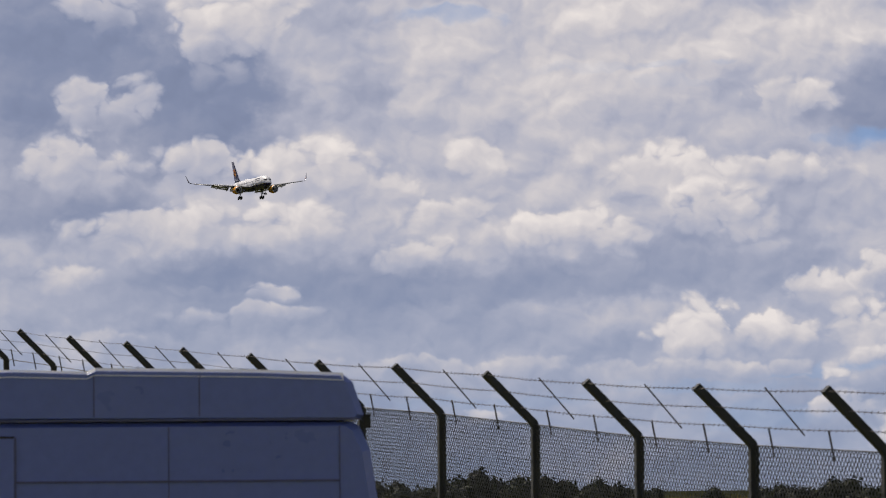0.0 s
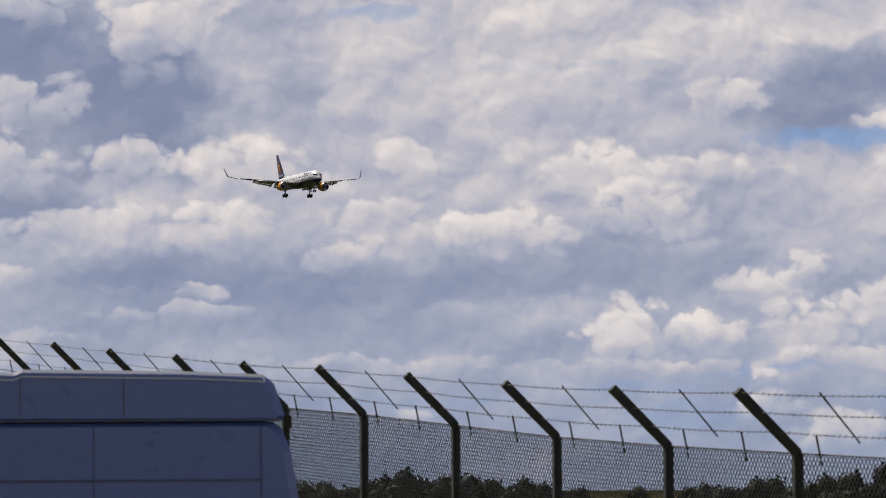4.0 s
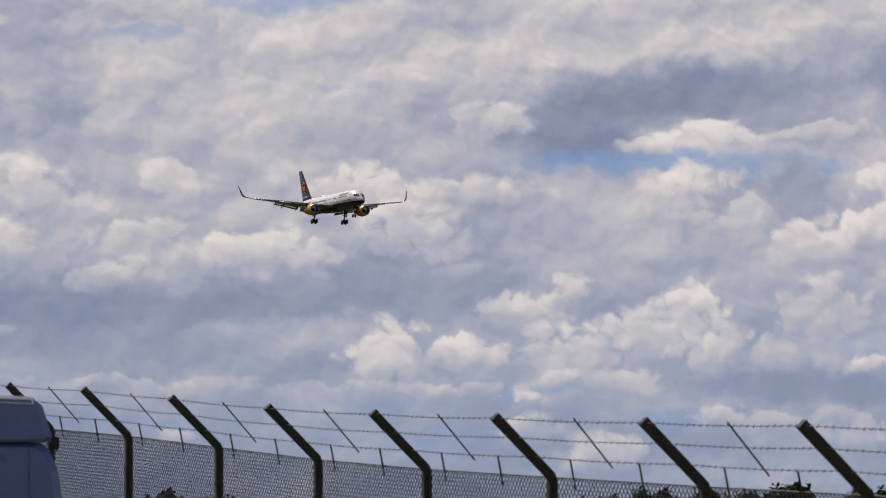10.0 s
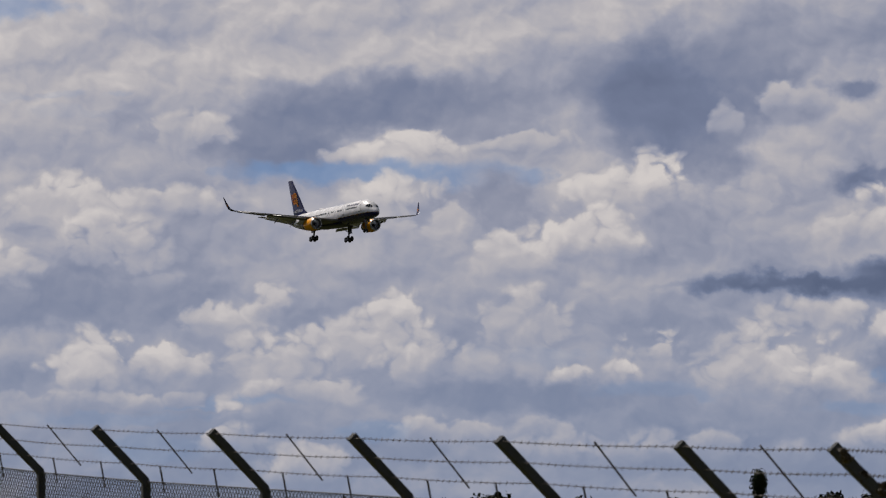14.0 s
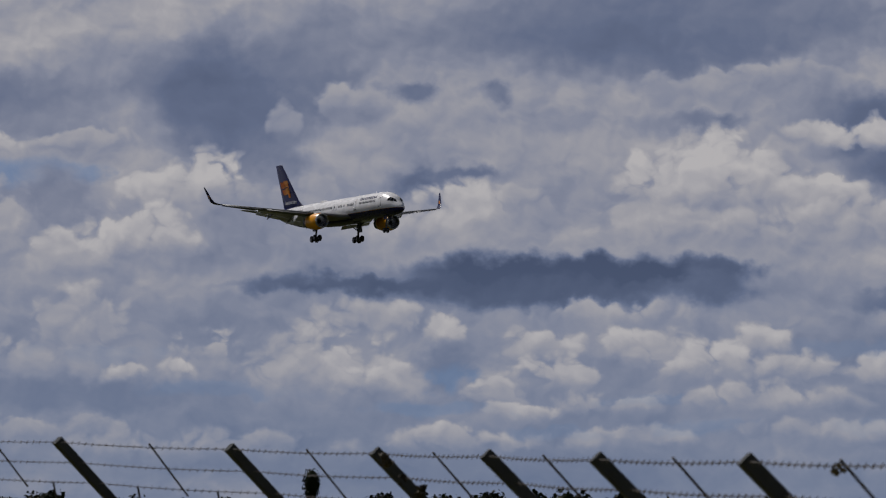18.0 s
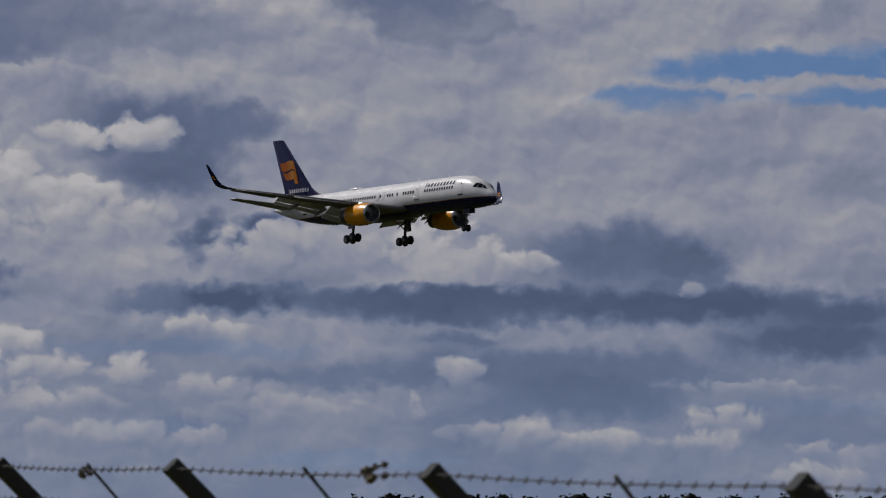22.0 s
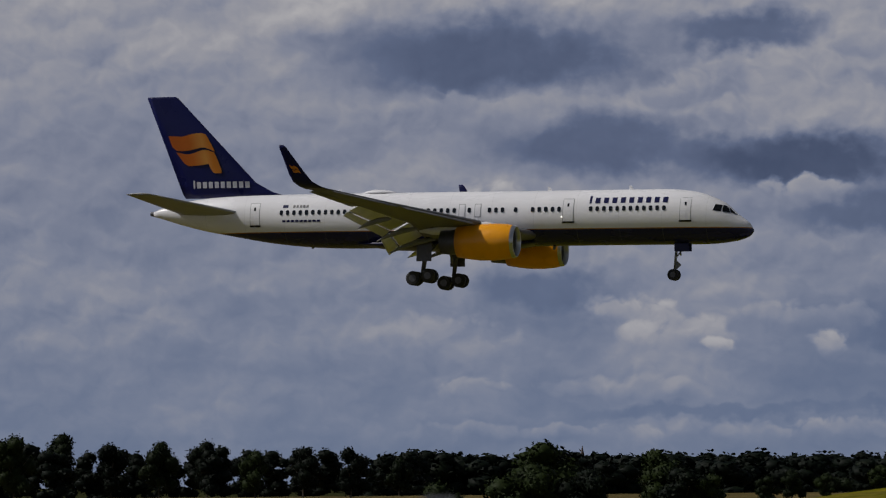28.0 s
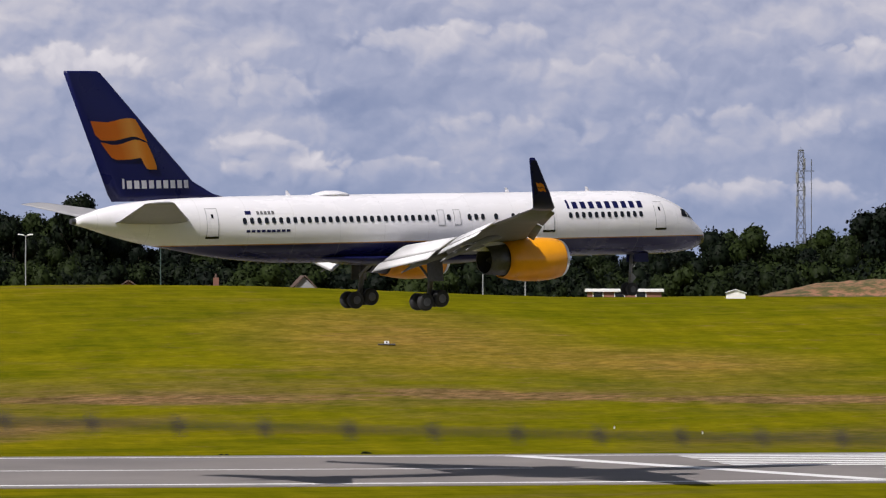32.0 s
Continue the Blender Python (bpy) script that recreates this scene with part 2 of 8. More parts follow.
GRASS = grass_material("mown_grass")
ASPHALT = surface("runway_asphalt", (0.19, 0.172, 0.162), 0.85, spread=0.2, scale=0.08, fine=2.0)
PAINT = surface("runway_paint", (0.75, 0.75, 0.74), 0.7, spread=0.1, scale=0.8)
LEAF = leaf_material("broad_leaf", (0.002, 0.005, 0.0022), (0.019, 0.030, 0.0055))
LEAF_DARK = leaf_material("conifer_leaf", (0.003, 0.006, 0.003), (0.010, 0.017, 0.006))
BARK = surface("bark", (0.07, 0.055, 0.04), 0.95, spread=0.3, scale=2.0, fine=12.0, bump=0.5)
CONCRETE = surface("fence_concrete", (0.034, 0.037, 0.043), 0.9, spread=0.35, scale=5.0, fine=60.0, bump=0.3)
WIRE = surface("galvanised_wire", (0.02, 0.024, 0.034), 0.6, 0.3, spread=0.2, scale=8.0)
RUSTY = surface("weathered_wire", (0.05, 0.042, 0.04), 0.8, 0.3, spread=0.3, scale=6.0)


# ---- sky and sun ----
SUN_AZ, SUN_EL = 249.0, 47.0  # bearing and height, degrees
# clouds, laid on in order: heaped (c: tone of its top and of its base), soft (d: tone, cover), drawn out (s: tone, cover) or a gap of blue (b: cover);
# bearing and height of the middle, half width and half height in degrees
CLOUD_TONES = [(0.0, (0.095, 0.13, 0.235)), (0.3, (0.21, 0.262, 0.415)), (0.55, (0.39, 0.428, 0.56)), (0.78, (0.575, 0.58, 0.645)), (1.0, (0.78, 0.765, 0.785))]
CLOUDS = []
CLOUDS += [("d", -83.18, 5.59, 2.33, 2.48, 0.33, 0.9), ("d", -81.27, 4.83, 1.62, 1.62, 0.33, 0.9), ("d", -79.93, 6.10, 0.78, 1.62, 0.47, 0.6), ("d", -79.14, 5.11, 0.49, 1.14, 0.49, 0.5), ("d", -83.17, 3.55, 1.83, 0.57, 0.45, 0.7), ("c", -81.20, 5.67, 0.78, 0.78, 0.79, 0.66), ("c", -82.62, 6.09, 0.63, 0.56, 0.67, 0.6), ("c", -82.54, 4.82, 0.92, 0.49, 0.67, 0.6), ("c", -80.49, 6.10, 0.49, 0.78, 0.83, 0.75), ("c", -82.96, 4.04, 0.92, 0.56, 0.75, 0.6), ("c", -81.27, 4.05, 1.06, 0.42, 0.81, 0.6), ("d", -82.75, 3.41, 1.83, 0.43, 0.39, 0.7), ("c", -81.48, 3.20, 2.12, 0.46, 0.75, 0.6), ("d", -81.62, 2.56, 2.68, 0.48, 0.47, 0.7)]
CLOUDS += [("c", -83.09, 2.63, 0.56, 0.25, 0.75, 0.6), ("c", -81.26, 2.49, 0.85, 0.14, 0.7, 0.6), ("d", -82.18, 2.21, 2.82, 0.33, 0.49, 0.6), ("c", -82.88, 1.86, 0.99, 0.21, 0.67, 0.6)]
CLOUDS += [("b", -78.39, 5.90, 1.06, 0.18, 0.45), ("b", -76.76, 5.21, 1.55, 0.11, 0.28), ("b", -75.62, 5.24, 0.78, 0.11, 0.35), ("d", -77.19, 5.49, 3.53, 0.57, 0.69, 0.5), ("d", -79.45, 4.99, 0.49, 1.43, 0.47, 0.5), ("c", -79.95, 3.93, 0.92, 0.60, 0.83, 0.6), ("c", -77.97, 4.08, 0.63, 0.39, 0.8, 0.7), ("c", -79.24, 3.58, 1.20, 0.63, 0.75, 0.58), ("d", -77.75, 3.23, 1.13, 0.86, 0.63, 0.5), ("c", -78.32, 3.23, 0.92, 0.56, 0.81, 0.6), ("c", -80.30, 3.22, 1.06, 0.49, 0.81, 0.62), ("c", -75.63, 3.86, 0.85, 0.63, 0.87, 0.66), ("c", -74.92, 3.72, 1.06, 0.63, 0.81, 0.6), ("c", -73.93, 3.93, 0.78, 0.42, 0.85, 0.55)]
CLOUDS += [("d", -73.86, 3.65, 0.78, 0.67, 0.39, 0.75), ("c", -74.71, 3.08, 0.99, 0.56, 0.81, 0.6), ("c", -76.62, 3.09, 0.92, 0.56, 0.88, 0.66), ("c", -77.19, 3.16, 0.56, 0.42, 0.85, 0.66), ("d", -80.44, 2.62, 2.96, 0.48, 0.37, 0.85), ("d", -77.33, 2.49, 3.67, 0.40, 0.39, 0.85), ("d", -75.13, 2.87, 0.92, 0.86, 0.45, 0.7), ("c", -78.67, 2.87, 0.78, 0.35, 0.77, 0.55), ("c", -76.34, 2.73, 0.78, 0.28, 0.83, 0.6), ("c", -80.51, 2.43, 0.63, 0.16, 0.71, 0.55), ("d", -79.59, 2.24, 2.33, 0.29, 0.39, 0.7), ("d", -76.76, 2.17, 2.68, 0.30, 0.59, 0.6), ("d", -78.18, 1.89, 3.24, 0.43, 0.49, 0.6), ("c", -80.86, 2.17, 1.20, 0.18, 0.67, 0.55)]
CLOUDS += [("c", -75.63, 1.81, 0.42, 0.28, 0.77, 0.6), ("c", -74.99, 2.02, 0.71, 0.46, 0.89, 0.7), ("c", -74.22, 1.88, 0.78, 0.39, 0.87, 0.65), ("c", -75.35, 1.46, 1.83, 0.21, 0.69, 0.55), ("c", -78.18, 1.53, 2.12, 0.18, 0.67, 0.55), ("c", -77.89, 0.86, 0.42, 0.16, 0.75, 0.55), ("b", -77.75, 1.04, 1.83, 0.18, 0.25), ("b", -75.00, 1.25, 2.12, 0.16, 0.3)]
CLOUDS += [("b", -76.56, 6.36, 1.41, 0.28, 0.5), ("b", -75.43, 5.03, 1.13, 0.13, 0.2), ("d", -73.02, 5.96, 3.53, 0.67, 0.71, 0.5), ("d", -71.60, 5.18, 1.83, 0.52, 0.39, 0.95), ("d", -72.73, 4.76, 1.34, 0.90, 0.37, 0.95), ("d", -70.32, 5.11, 1.34, 0.71, 0.43, 0.8), ("d", -69.40, 5.46, 0.85, 0.86, 0.53, 0.6), ("c", -74.01, 4.82, 0.78, 0.32, 0.84, 0.7), ("b", -72.02, 4.30, 2.33, 0.23, 0.55), ("b", -70.25, 4.23, 1.27, 0.32, 0.5), ("c", -71.10, 4.63, 0.92, 0.27, 0.92, 0.74), ("c", -69.68, 4.65, 0.92, 0.18, 0.78, 0.7), ("c", -71.95, 4.51, 0.63, 0.14, 0.8, 0.7), ("d", -67.98, 5.24, 1.41, 1.43, 0.31, 1)]
CLOUDS += [("d", -66.85, 5.59, 0.99, 1.14, 0.37, 0.9), ("d", -67.49, 4.60, 0.85, 0.57, 0.39, 0.8), ("c", -67.24, 4.92, 0.35, 0.32, 0.66, 0.55), ("c", -66.50, 5.16, 0.42, 0.42, 0.74, 0.6), ("c", -75.07, 3.97, 0.85, 0.35, 0.88, 0.66), ("c", -75.64, 4.04, 0.49, 0.28, 0.9, 0.7), ("c", -74.08, 3.94, 0.63, 0.28, 0.84, 0.66), ("d", -73.44, 3.41, 1.41, 0.67, 0.63, 0.6), ("c", -75.00, 3.41, 0.78, 0.60, 0.86, 0.6), ("c", -71.53, 3.91, 0.78, 0.46, 0.86, 0.66), ("c", -70.82, 3.63, 0.85, 0.63, 0.82, 0.62), ("d", -70.11, 3.84, 0.63, 0.71, 0.47, 0.8), ("c", -68.98, 4.05, 0.42, 0.35, 0.92, 0.75), ("c", -68.20, 4.11, 0.74, 0.63, 1, 0.62)]
CLOUDS += [("d", -67.92, 3.80, 0.56, 0.52, 0.53, 0.7), ("c", -69.05, 3.48, 0.99, 0.56, 0.92, 0.66), ("c", -69.90, 3.27, 0.63, 0.42, 0.88, 0.68), ("c", -66.93, 3.76, 0.92, 0.56, 0.72, 0.56), ("d", -68.20, 3.20, 2.47, 0.33, 0.57, 0.7), ("d", -66.80, 2.91, 1.34, 0.25, 0.31, 0.9), ("d", -71.60, 3.13, 2.96, 0.48, 0.57, 0.5), ("d", -76.33, 2.66, 2.33, 0.48, 0.41, 0.8), ("d", -74.08, 2.77, 0.92, 0.86, 0.47, 0.6), ("c", -73.44, 2.42, 0.99, 0.35, 0.82, 0.58), ("c", -72.87, 2.63, 0.49, 0.39, 0.84, 0.6), ("d", -72.45, 2.49, 0.63, 0.38, 0.43, 0.7), ("c", -71.46, 2.35, 0.71, 0.63, 0.93, 0.62), ("c", -72.02, 2.14, 0.56, 0.49, 0.86, 0.6)]
CLOUDS += [("c", -72.87, 1.93, 0.92, 0.56, 0.88, 0.6), ("c", -70.96, 1.86, 1.06, 0.49, 0.8, 0.56), ("c", -74.85, 1.92, 0.99, 0.42, 0.93, 0.6), ("c", -75.41, 1.78, 0.63, 0.32, 0.9, 0.62), ("c", -69.76, 2.28, 0.92, 0.78, 0.78, 0.56), ("c", -68.21, 2.00, 0.71, 0.56, 0.74, 0.54), ("c", -68.00, 2.10, 0.25, 0.32, 0.92, 0.66), ("c", -68.49, 1.79, 0.42, 0.21, 0.86, 0.6), ("c", -66.80, 1.99, 0.85, 0.63, 0.78, 0.56), ("b", -69.62, 2.00, 0.92, 0.28, 0.22), ("c", -69.27, 1.72, 0.42, 0.21, 0.82, 0.6), ("d", -69.76, 1.50, 2.26, 0.27, 0.39, 0.8), ("b", -73.72, 1.43, 1.83, 0.14, 0.35), ("b", -67.86, 1.57, 1.83, 0.18, 0.3)]
CLOUDS += [("c", -73.65, 1.33, 0.42, 0.20, 0.88, 0.62), ("c", -72.45, 1.57, 1.06, 0.28, 0.78, 0.56), ("c", -74.35, 1.47, 1.41, 0.17, 0.72, 0.54), ("c", -70.33, 1.08, 1.62, 0.28, 0.76, 0.58), ("c", -68.21, 0.87, 2.33, 0.32, 0.7, 0.56), ("c", -72.52, 0.66, 0.85, 0.35, 0.8, 0.55), ("c", -73.44, 0.94, 0.63, 0.28, 0.82, 0.55), ("b", -71.60, 1.08, 0.99, 0.25, 0.35), ("b", -74.56, 0.87, 1.41, 0.35, 0.3)]
CLOUDS += [("d", -65.40, 5.93, 3.53, 0.63, 0.52, 0.7), ("d", -62.71, 5.84, 2.33, 0.49, 0.42, 0.85), ("d", -65.68, 5.29, 0.53, 0.25, 0.34, 0.9), ("d", -64.55, 5.28, 0.53, 0.20, 0.38, 0.85), ("c", -66.32, 5.15, 0.56, 0.32, 0.66, 0.5), ("d", -64.69, 4.73, 2.96, 0.63, 0.54, 0.5), ("d", -65.61, 4.16, 0.63, 0.35, 0.3, 1), ("d", -64.98, 4.23, 0.56, 0.21, 0.32, 0.9), ("d", -61.86, 4.92, 0.85, 0.21, 0.34, 0.8), ("c", -64.98, 3.81, 1.06, 0.53, 0.9, 0.62), ("c", -65.40, 3.53, 0.78, 0.49, 0.8, 0.55), ("c", -66.25, 3.31, 0.63, 0.56, 0.76, 0.5), ("c", -62.43, 4.15, 0.78, 0.63, 0.94, 0.66), ("c", -61.73, 4.29, 0.85, 0.78, 0.9, 0.62)]
CLOUDS += [("c", -62.57, 3.66, 1.06, 0.42, 0.8, 0.56), ("c", -64.13, 3.81, 0.56, 0.42, 0.74, 0.55), ("d", -66.68, 3.31, 0.85, 0.71, 0.5, 0.6), ("d", -64.48, 3.06, 1.83, 0.30, 0.1, 1), ("d", -63.14, 3.06, 1.97, 0.26, 0.08, 1), ("d", -66.11, 2.89, 2.33, 0.15, 0.16, 0.95), ("d", -61.66, 3.09, 0.71, 0.22, 0.14, 0.9), ("d", -66.82, 2.54, 1.76, 0.35, 0.52, 0.6), ("d", -64.34, 2.64, 2.96, 0.20, 0.52, 0.6), ("c", -66.11, 2.40, 1.06, 0.42, 0.84, 0.56), ("c", -65.26, 2.32, 0.63, 0.27, 0.94, 0.6), ("c", -66.54, 1.97, 0.99, 0.63, 0.88, 0.56), ("c", -67.10, 1.76, 0.78, 0.42, 0.82, 0.54), ("c", -65.90, 1.62, 0.85, 0.42, 0.82, 0.54)]
CLOUDS += [("c", -68.09, 2.11, 0.28, 0.35, 0.94, 0.6), ("d", -65.12, 1.90, 0.56, 0.49, 0.34, 0.7), ("b", -64.98, 1.76, 0.63, 0.35, 0.4), ("c", -63.99, 2.11, 0.71, 0.39, 0.86, 0.56), ("c", -63.85, 1.76, 0.78, 0.39, 0.94, 0.58), ("c", -64.56, 1.48, 0.56, 0.35, 0.86, 0.54), ("c", -62.86, 2.18, 0.53, 0.32, 0.96, 0.6), ("c", -62.30, 1.97, 0.78, 0.49, 0.84, 0.54), ("c", -61.88, 1.96, 0.71, 0.42, 0.92, 0.58), ("c", -63.08, 1.40, 0.99, 0.28, 0.8, 0.54), ("c", -64.35, 1.30, 0.78, 0.18, 0.9, 0.58), ("b", -65.33, 1.33, 1.06, 0.18, 0.35), ("b", -62.44, 1.47, 1.13, 0.14, 0.3), ("c", -65.05, 0.91, 1.20, 0.28, 0.78, 0.54)]
CLOUDS += [("c", -62.94, 0.98, 1.41, 0.25, 0.76, 0.52), ("b", -63.71, 1.09, 1.20, 0.14, 0.28), ("b", -61.88, 1.12, 0.92, 0.17, 0.3)]
CLOUDS += [("d", -62.26, 6.25, 4.94, 0.92, 0.3, 0.8), ("d", -59.42, 6.17, 2.82, 0.49, 0.48, 0.7), ("d", -56.23, 6.51, 1.55, 0.42, 0.3, 0.9), ("d", -56.94, 5.60, 2.96, 0.63, 0.56, 0.6), ("d", -57.30, 4.61, 2.82, 0.42, 0.52, 0.5), ("c", -61.41, 5.40, 1.69, 0.42, 0.7, 0.56), ("d", -59.57, 4.90, 1.83, 0.63, 0.3, 1), ("d", -59.28, 4.37, 1.27, 0.53, 0.28, 1), ("d", -58.43, 4.97, 0.63, 0.35, 0.32, 0.8), ("c", -60.49, 4.80, 0.63, 0.27, 0.86, 0.62), ("c", -59.78, 4.82, 0.85, 0.32, 0.94, 0.66), ("c", -61.77, 4.20, 0.78, 0.42, 0.94, 0.7), ("c", -61.20, 4.06, 0.63, 0.39, 0.92, 0.66), ("c", -60.56, 4.06, 0.78, 0.39, 0.9, 0.64)]
CLOUDS += [("c", -62.62, 4.06, 0.63, 0.28, 0.86, 0.62), ("c", -59.99, 3.70, 0.99, 0.42, 0.82, 0.56), ("c", -60.85, 3.56, 1.41, 0.42, 0.8, 0.54), ("c", -62.62, 3.49, 1.06, 0.42, 0.76, 0.54), ("d", -58.08, 3.70, 0.63, 0.21, 0.22, 1), ("d", -58.86, 3.49, 0.35, 0.42, 0.24, 1), ("c", -58.30, 3.42, 0.78, 0.42, 0.96, 0.64), ("c", -57.80, 3.48, 0.56, 0.32, 0.86, 0.6), ("c", -57.02, 3.41, 0.78, 0.39, 0.74, 0.56), ("c", -55.89, 3.40, 0.81, 0.46, 0.95, 0.64), ("c", -55.47, 3.12, 0.71, 0.32, 0.8, 0.56), ("d", -55.19, 3.40, 0.63, 0.35, 0.42, 0.6), ("d", -64.03, 2.82, 2.96, 0.29, 0.14, 0.95), ("d", -58.65, 2.78, 1.55, 0.28, 0.1, 1)]
CLOUDS += [("d", -59.57, 2.71, 0.99, 0.21, 0.24, 0.8), ("d", -56.04, 2.77, 2.33, 0.22, 0.14, 1), ("d", -61.77, 2.82, 0.78, 0.32, 0.22, 0.9), ("d", -60.14, 2.92, 1.55, 0.42, 0.5, 0.5), ("c", -58.86, 2.39, 0.85, 0.20, 0.88, 0.54), ("c", -63.18, 2.54, 1.27, 0.25, 0.8, 0.52), ("d", -55.69, 2.24, 0.78, 0.20, 0.24, 0.8), ("d", -59.08, 2.07, 2.33, 0.28, 0.42, 0.6), ("c", -61.20, 2.22, 0.49, 0.32, 0.9, 0.56), ("c", -61.77, 1.94, 0.85, 0.32, 0.94, 0.58), ("c", -60.85, 1.86, 0.78, 0.32, 0.9, 0.56), ("c", -59.79, 1.86, 0.53, 0.32, 0.88, 0.56), ("c", -62.26, 1.79, 0.63, 0.28, 0.88, 0.54), ("c", -61.13, 1.44, 1.55, 0.35, 0.76, 0.5)]
CLOUDS += [("c", -55.62, 1.82, 0.63, 0.28, 0.8, 0.52), ("d", -57.31, 1.79, 2.33, 0.23, 0.3, 0.7), ("c", -58.73, 1.58, 1.06, 0.28, 0.72, 0.5), ("b", -59.08, 2.14, 2.82, 0.18, 0.3), ("c", -57.67, 1.29, 1.83, 0.35, 0.7, 0.48), ("c", -56.22, 1.50, 0.17, 0.32, 0.94, 0.62), ("c", -55.70, 1.08, 0.32, 0.17, 0.92, 0.58), ("c", -59.01, 1.01, 0.56, 0.21, 0.84, 0.52), ("d", -55.56, 1.29, 1.13, 0.42, 0.32, 0.6), ("c", -60.14, 1.02, 1.83, 0.28, 0.72, 0.5), ("c", -54.93, 1.08, 0.63, 0.28, 0.76, 0.52), ("b", -56.96, 0.73, 2.33, 0.21, 0.3), ("b", -59.57, 1.16, 1.41, 0.14, 0.25)]
CLOUDS += [("s", -55.72, 6.23, 1.05, 0.38, 0.34, 0.9), ("s", -53.45, 6.03, 4.05, 0.68, 0.58, 0.5), ("b", -51.67, 5.65, 2.33, 0.32, 0.75), ("b", -49.19, 5.80, 2.96, 0.39, 0.8), ("b", -52.94, 5.26, 1.55, 0.28, 0.7), ("b", -50.96, 5.48, 2.33, 0.18, 0.5), ("s", -50.96, 5.41, 1.62, 0.19, 0.64, 0.9), ("s", -49.54, 5.37, 1.95, 0.19, 0.65, 0.9), ("s", -47.21, 5.76, 0.73, 0.15, 0.64, 0.9), ("s", -51.66, 4.77, 6.49, 0.59, 0.56, 0.7), ("s", -48.83, 4.35, 3.41, 0.59, 0.5, 0.5), ("d", -53.78, 3.35, 1.55, 0.56, 0.28, 1), ("d", -52.86, 3.21, 0.92, 0.42, 0.24, 1), ("c", -55.84, 3.33, 0.92, 0.46, 0.94, 0.62)]
CLOUDS += [("c", -54.84, 3.13, 0.49, 0.28, 0.84, 0.6), ("c", -52.01, 3.57, 0.85, 0.42, 0.6, 0.5), ("d", -53.07, 2.68, 3.67, 0.37, 0.12, 1), ("d", -50.95, 2.58, 1.62, 0.30, 0.14, 0.95), ("d", -47.77, 3.01, 2.33, 0.63, 0.28, 0.85), ("d", -50.24, 3.15, 1.20, 0.28, 0.5, 0.6), ("c", -48.69, 3.43, 0.78, 0.25, 0.74, 0.54), ("c", -49.25, 3.40, 0.49, 0.18, 0.68, 0.54), ("c", -52.76, 2.86, 0.24, 0.16, 0.7, 0.4), ("d", -55.90, 2.63, 2.33, 0.28, 0.14, 0.9), ("d", -52.72, 2.15, 4.94, 0.16, 0.6, 0.7), ("d", -54.48, 1.86, 3.53, 0.42, 0.24, 0.8), ("d", -54.06, 1.51, 1.83, 0.42, 0.2, 0.8), ("c", -55.68, 1.82, 0.56, 0.28, 0.8, 0.48)]
CLOUDS += [("d", -50.24, 1.95, 2.96, 0.35, 0.46, 0.6), ("c", -52.01, 1.66, 1.55, 0.17, 0.68, 0.48), ("d", -48.12, 2.09, 2.12, 0.35, 0.42, 0.5), ("c", -52.36, 1.16, 0.71, 0.32, 0.9, 0.52), ("c", -52.57, 0.95, 0.63, 0.25, 0.84, 0.5), ("c", -53.91, 0.94, 0.85, 0.25, 0.78, 0.48), ("c", -55.04, 1.01, 0.78, 0.28, 0.78, 0.48), ("d", -50.94, 1.10, 1.20, 0.39, 0.34, 0.7), ("c", -51.23, 0.81, 0.78, 0.21, 0.8, 0.48), ("c", -48.48, 1.11, 1.06, 0.42, 0.76, 0.5), ("c", -49.88, 0.68, 1.20, 0.21, 0.78, 0.48), ("c", -49.74, 1.53, 0.99, 0.20, 0.68, 0.48), ("b", -50.95, 1.42, 2.82, 0.16, 0.25)]
CLOUDS += [("s", -48.50, 6.28, 4.87, 0.51, 0.58, 0.6), ("b", -43.89, 6.23, 2.33, 0.32, 1), ("b", -42.26, 6.16, 1.76, 0.24, 1), ("b", -44.95, 5.98, 1.69, 0.28, 0.9), ("b", -46.01, 5.41, 2.96, 0.39, 0.85), ("b", -49.56, 5.28, 2.96, 0.25, 0.75), ("b", -44.59, 5.67, 1.41, 0.35, 0.8), ("b", -47.43, 4.87, 3.53, 0.25, 0.8), ("b", -44.95, 5.06, 2.33, 0.42, 0.8), ("b", -42.61, 4.33, 2.33, 0.25, 0.7), ("b", -43.17, 4.61, 1.41, 0.18, 0.5), ("s", -47.64, 5.13, 0.97, 0.19, 0.63, 0.9), ("s", -45.80, 5.08, 1.14, 0.19, 0.61, 0.9), ("s", -46.87, 5.66, 1.62, 0.34, 0.59, 0.9)]
CLOUDS += [("s", -41.98, 5.70, 1.87, 0.42, 0.62, 0.9), ("s", -43.18, 5.42, 1.62, 0.27, 0.59, 0.9), ("s", -42.12, 5.10, 2.68, 0.47, 0.56, 0.9), ("s", -42.12, 4.75, 2.43, 0.34, 0.52, 0.7), ("s", -45.65, 4.32, 6.49, 0.51, 0.55, 0.9), ("s", -42.82, 3.62, 4.05, 0.68, 0.5, 0.6), ("s", -47.78, 3.74, 4.87, 0.68, 0.52, 0.5), ("d", -45.65, 3.19, 3.53, 0.42, 0.36, 0.7), ("d", -47.77, 2.61, 2.96, 0.56, 0.22, 0.8), ("d", -51.29, 2.23, 1.83, 0.37, 0.12, 1), ("c", -49.12, 2.99, 0.63, 0.21, 0.76, 0.52), ("c", -48.76, 2.85, 0.35, 0.14, 0.72, 0.5), ("b", -44.23, 2.35, 3.53, 0.42, 0.62), ("b", -41.76, 2.07, 2.33, 0.25, 0.6)]
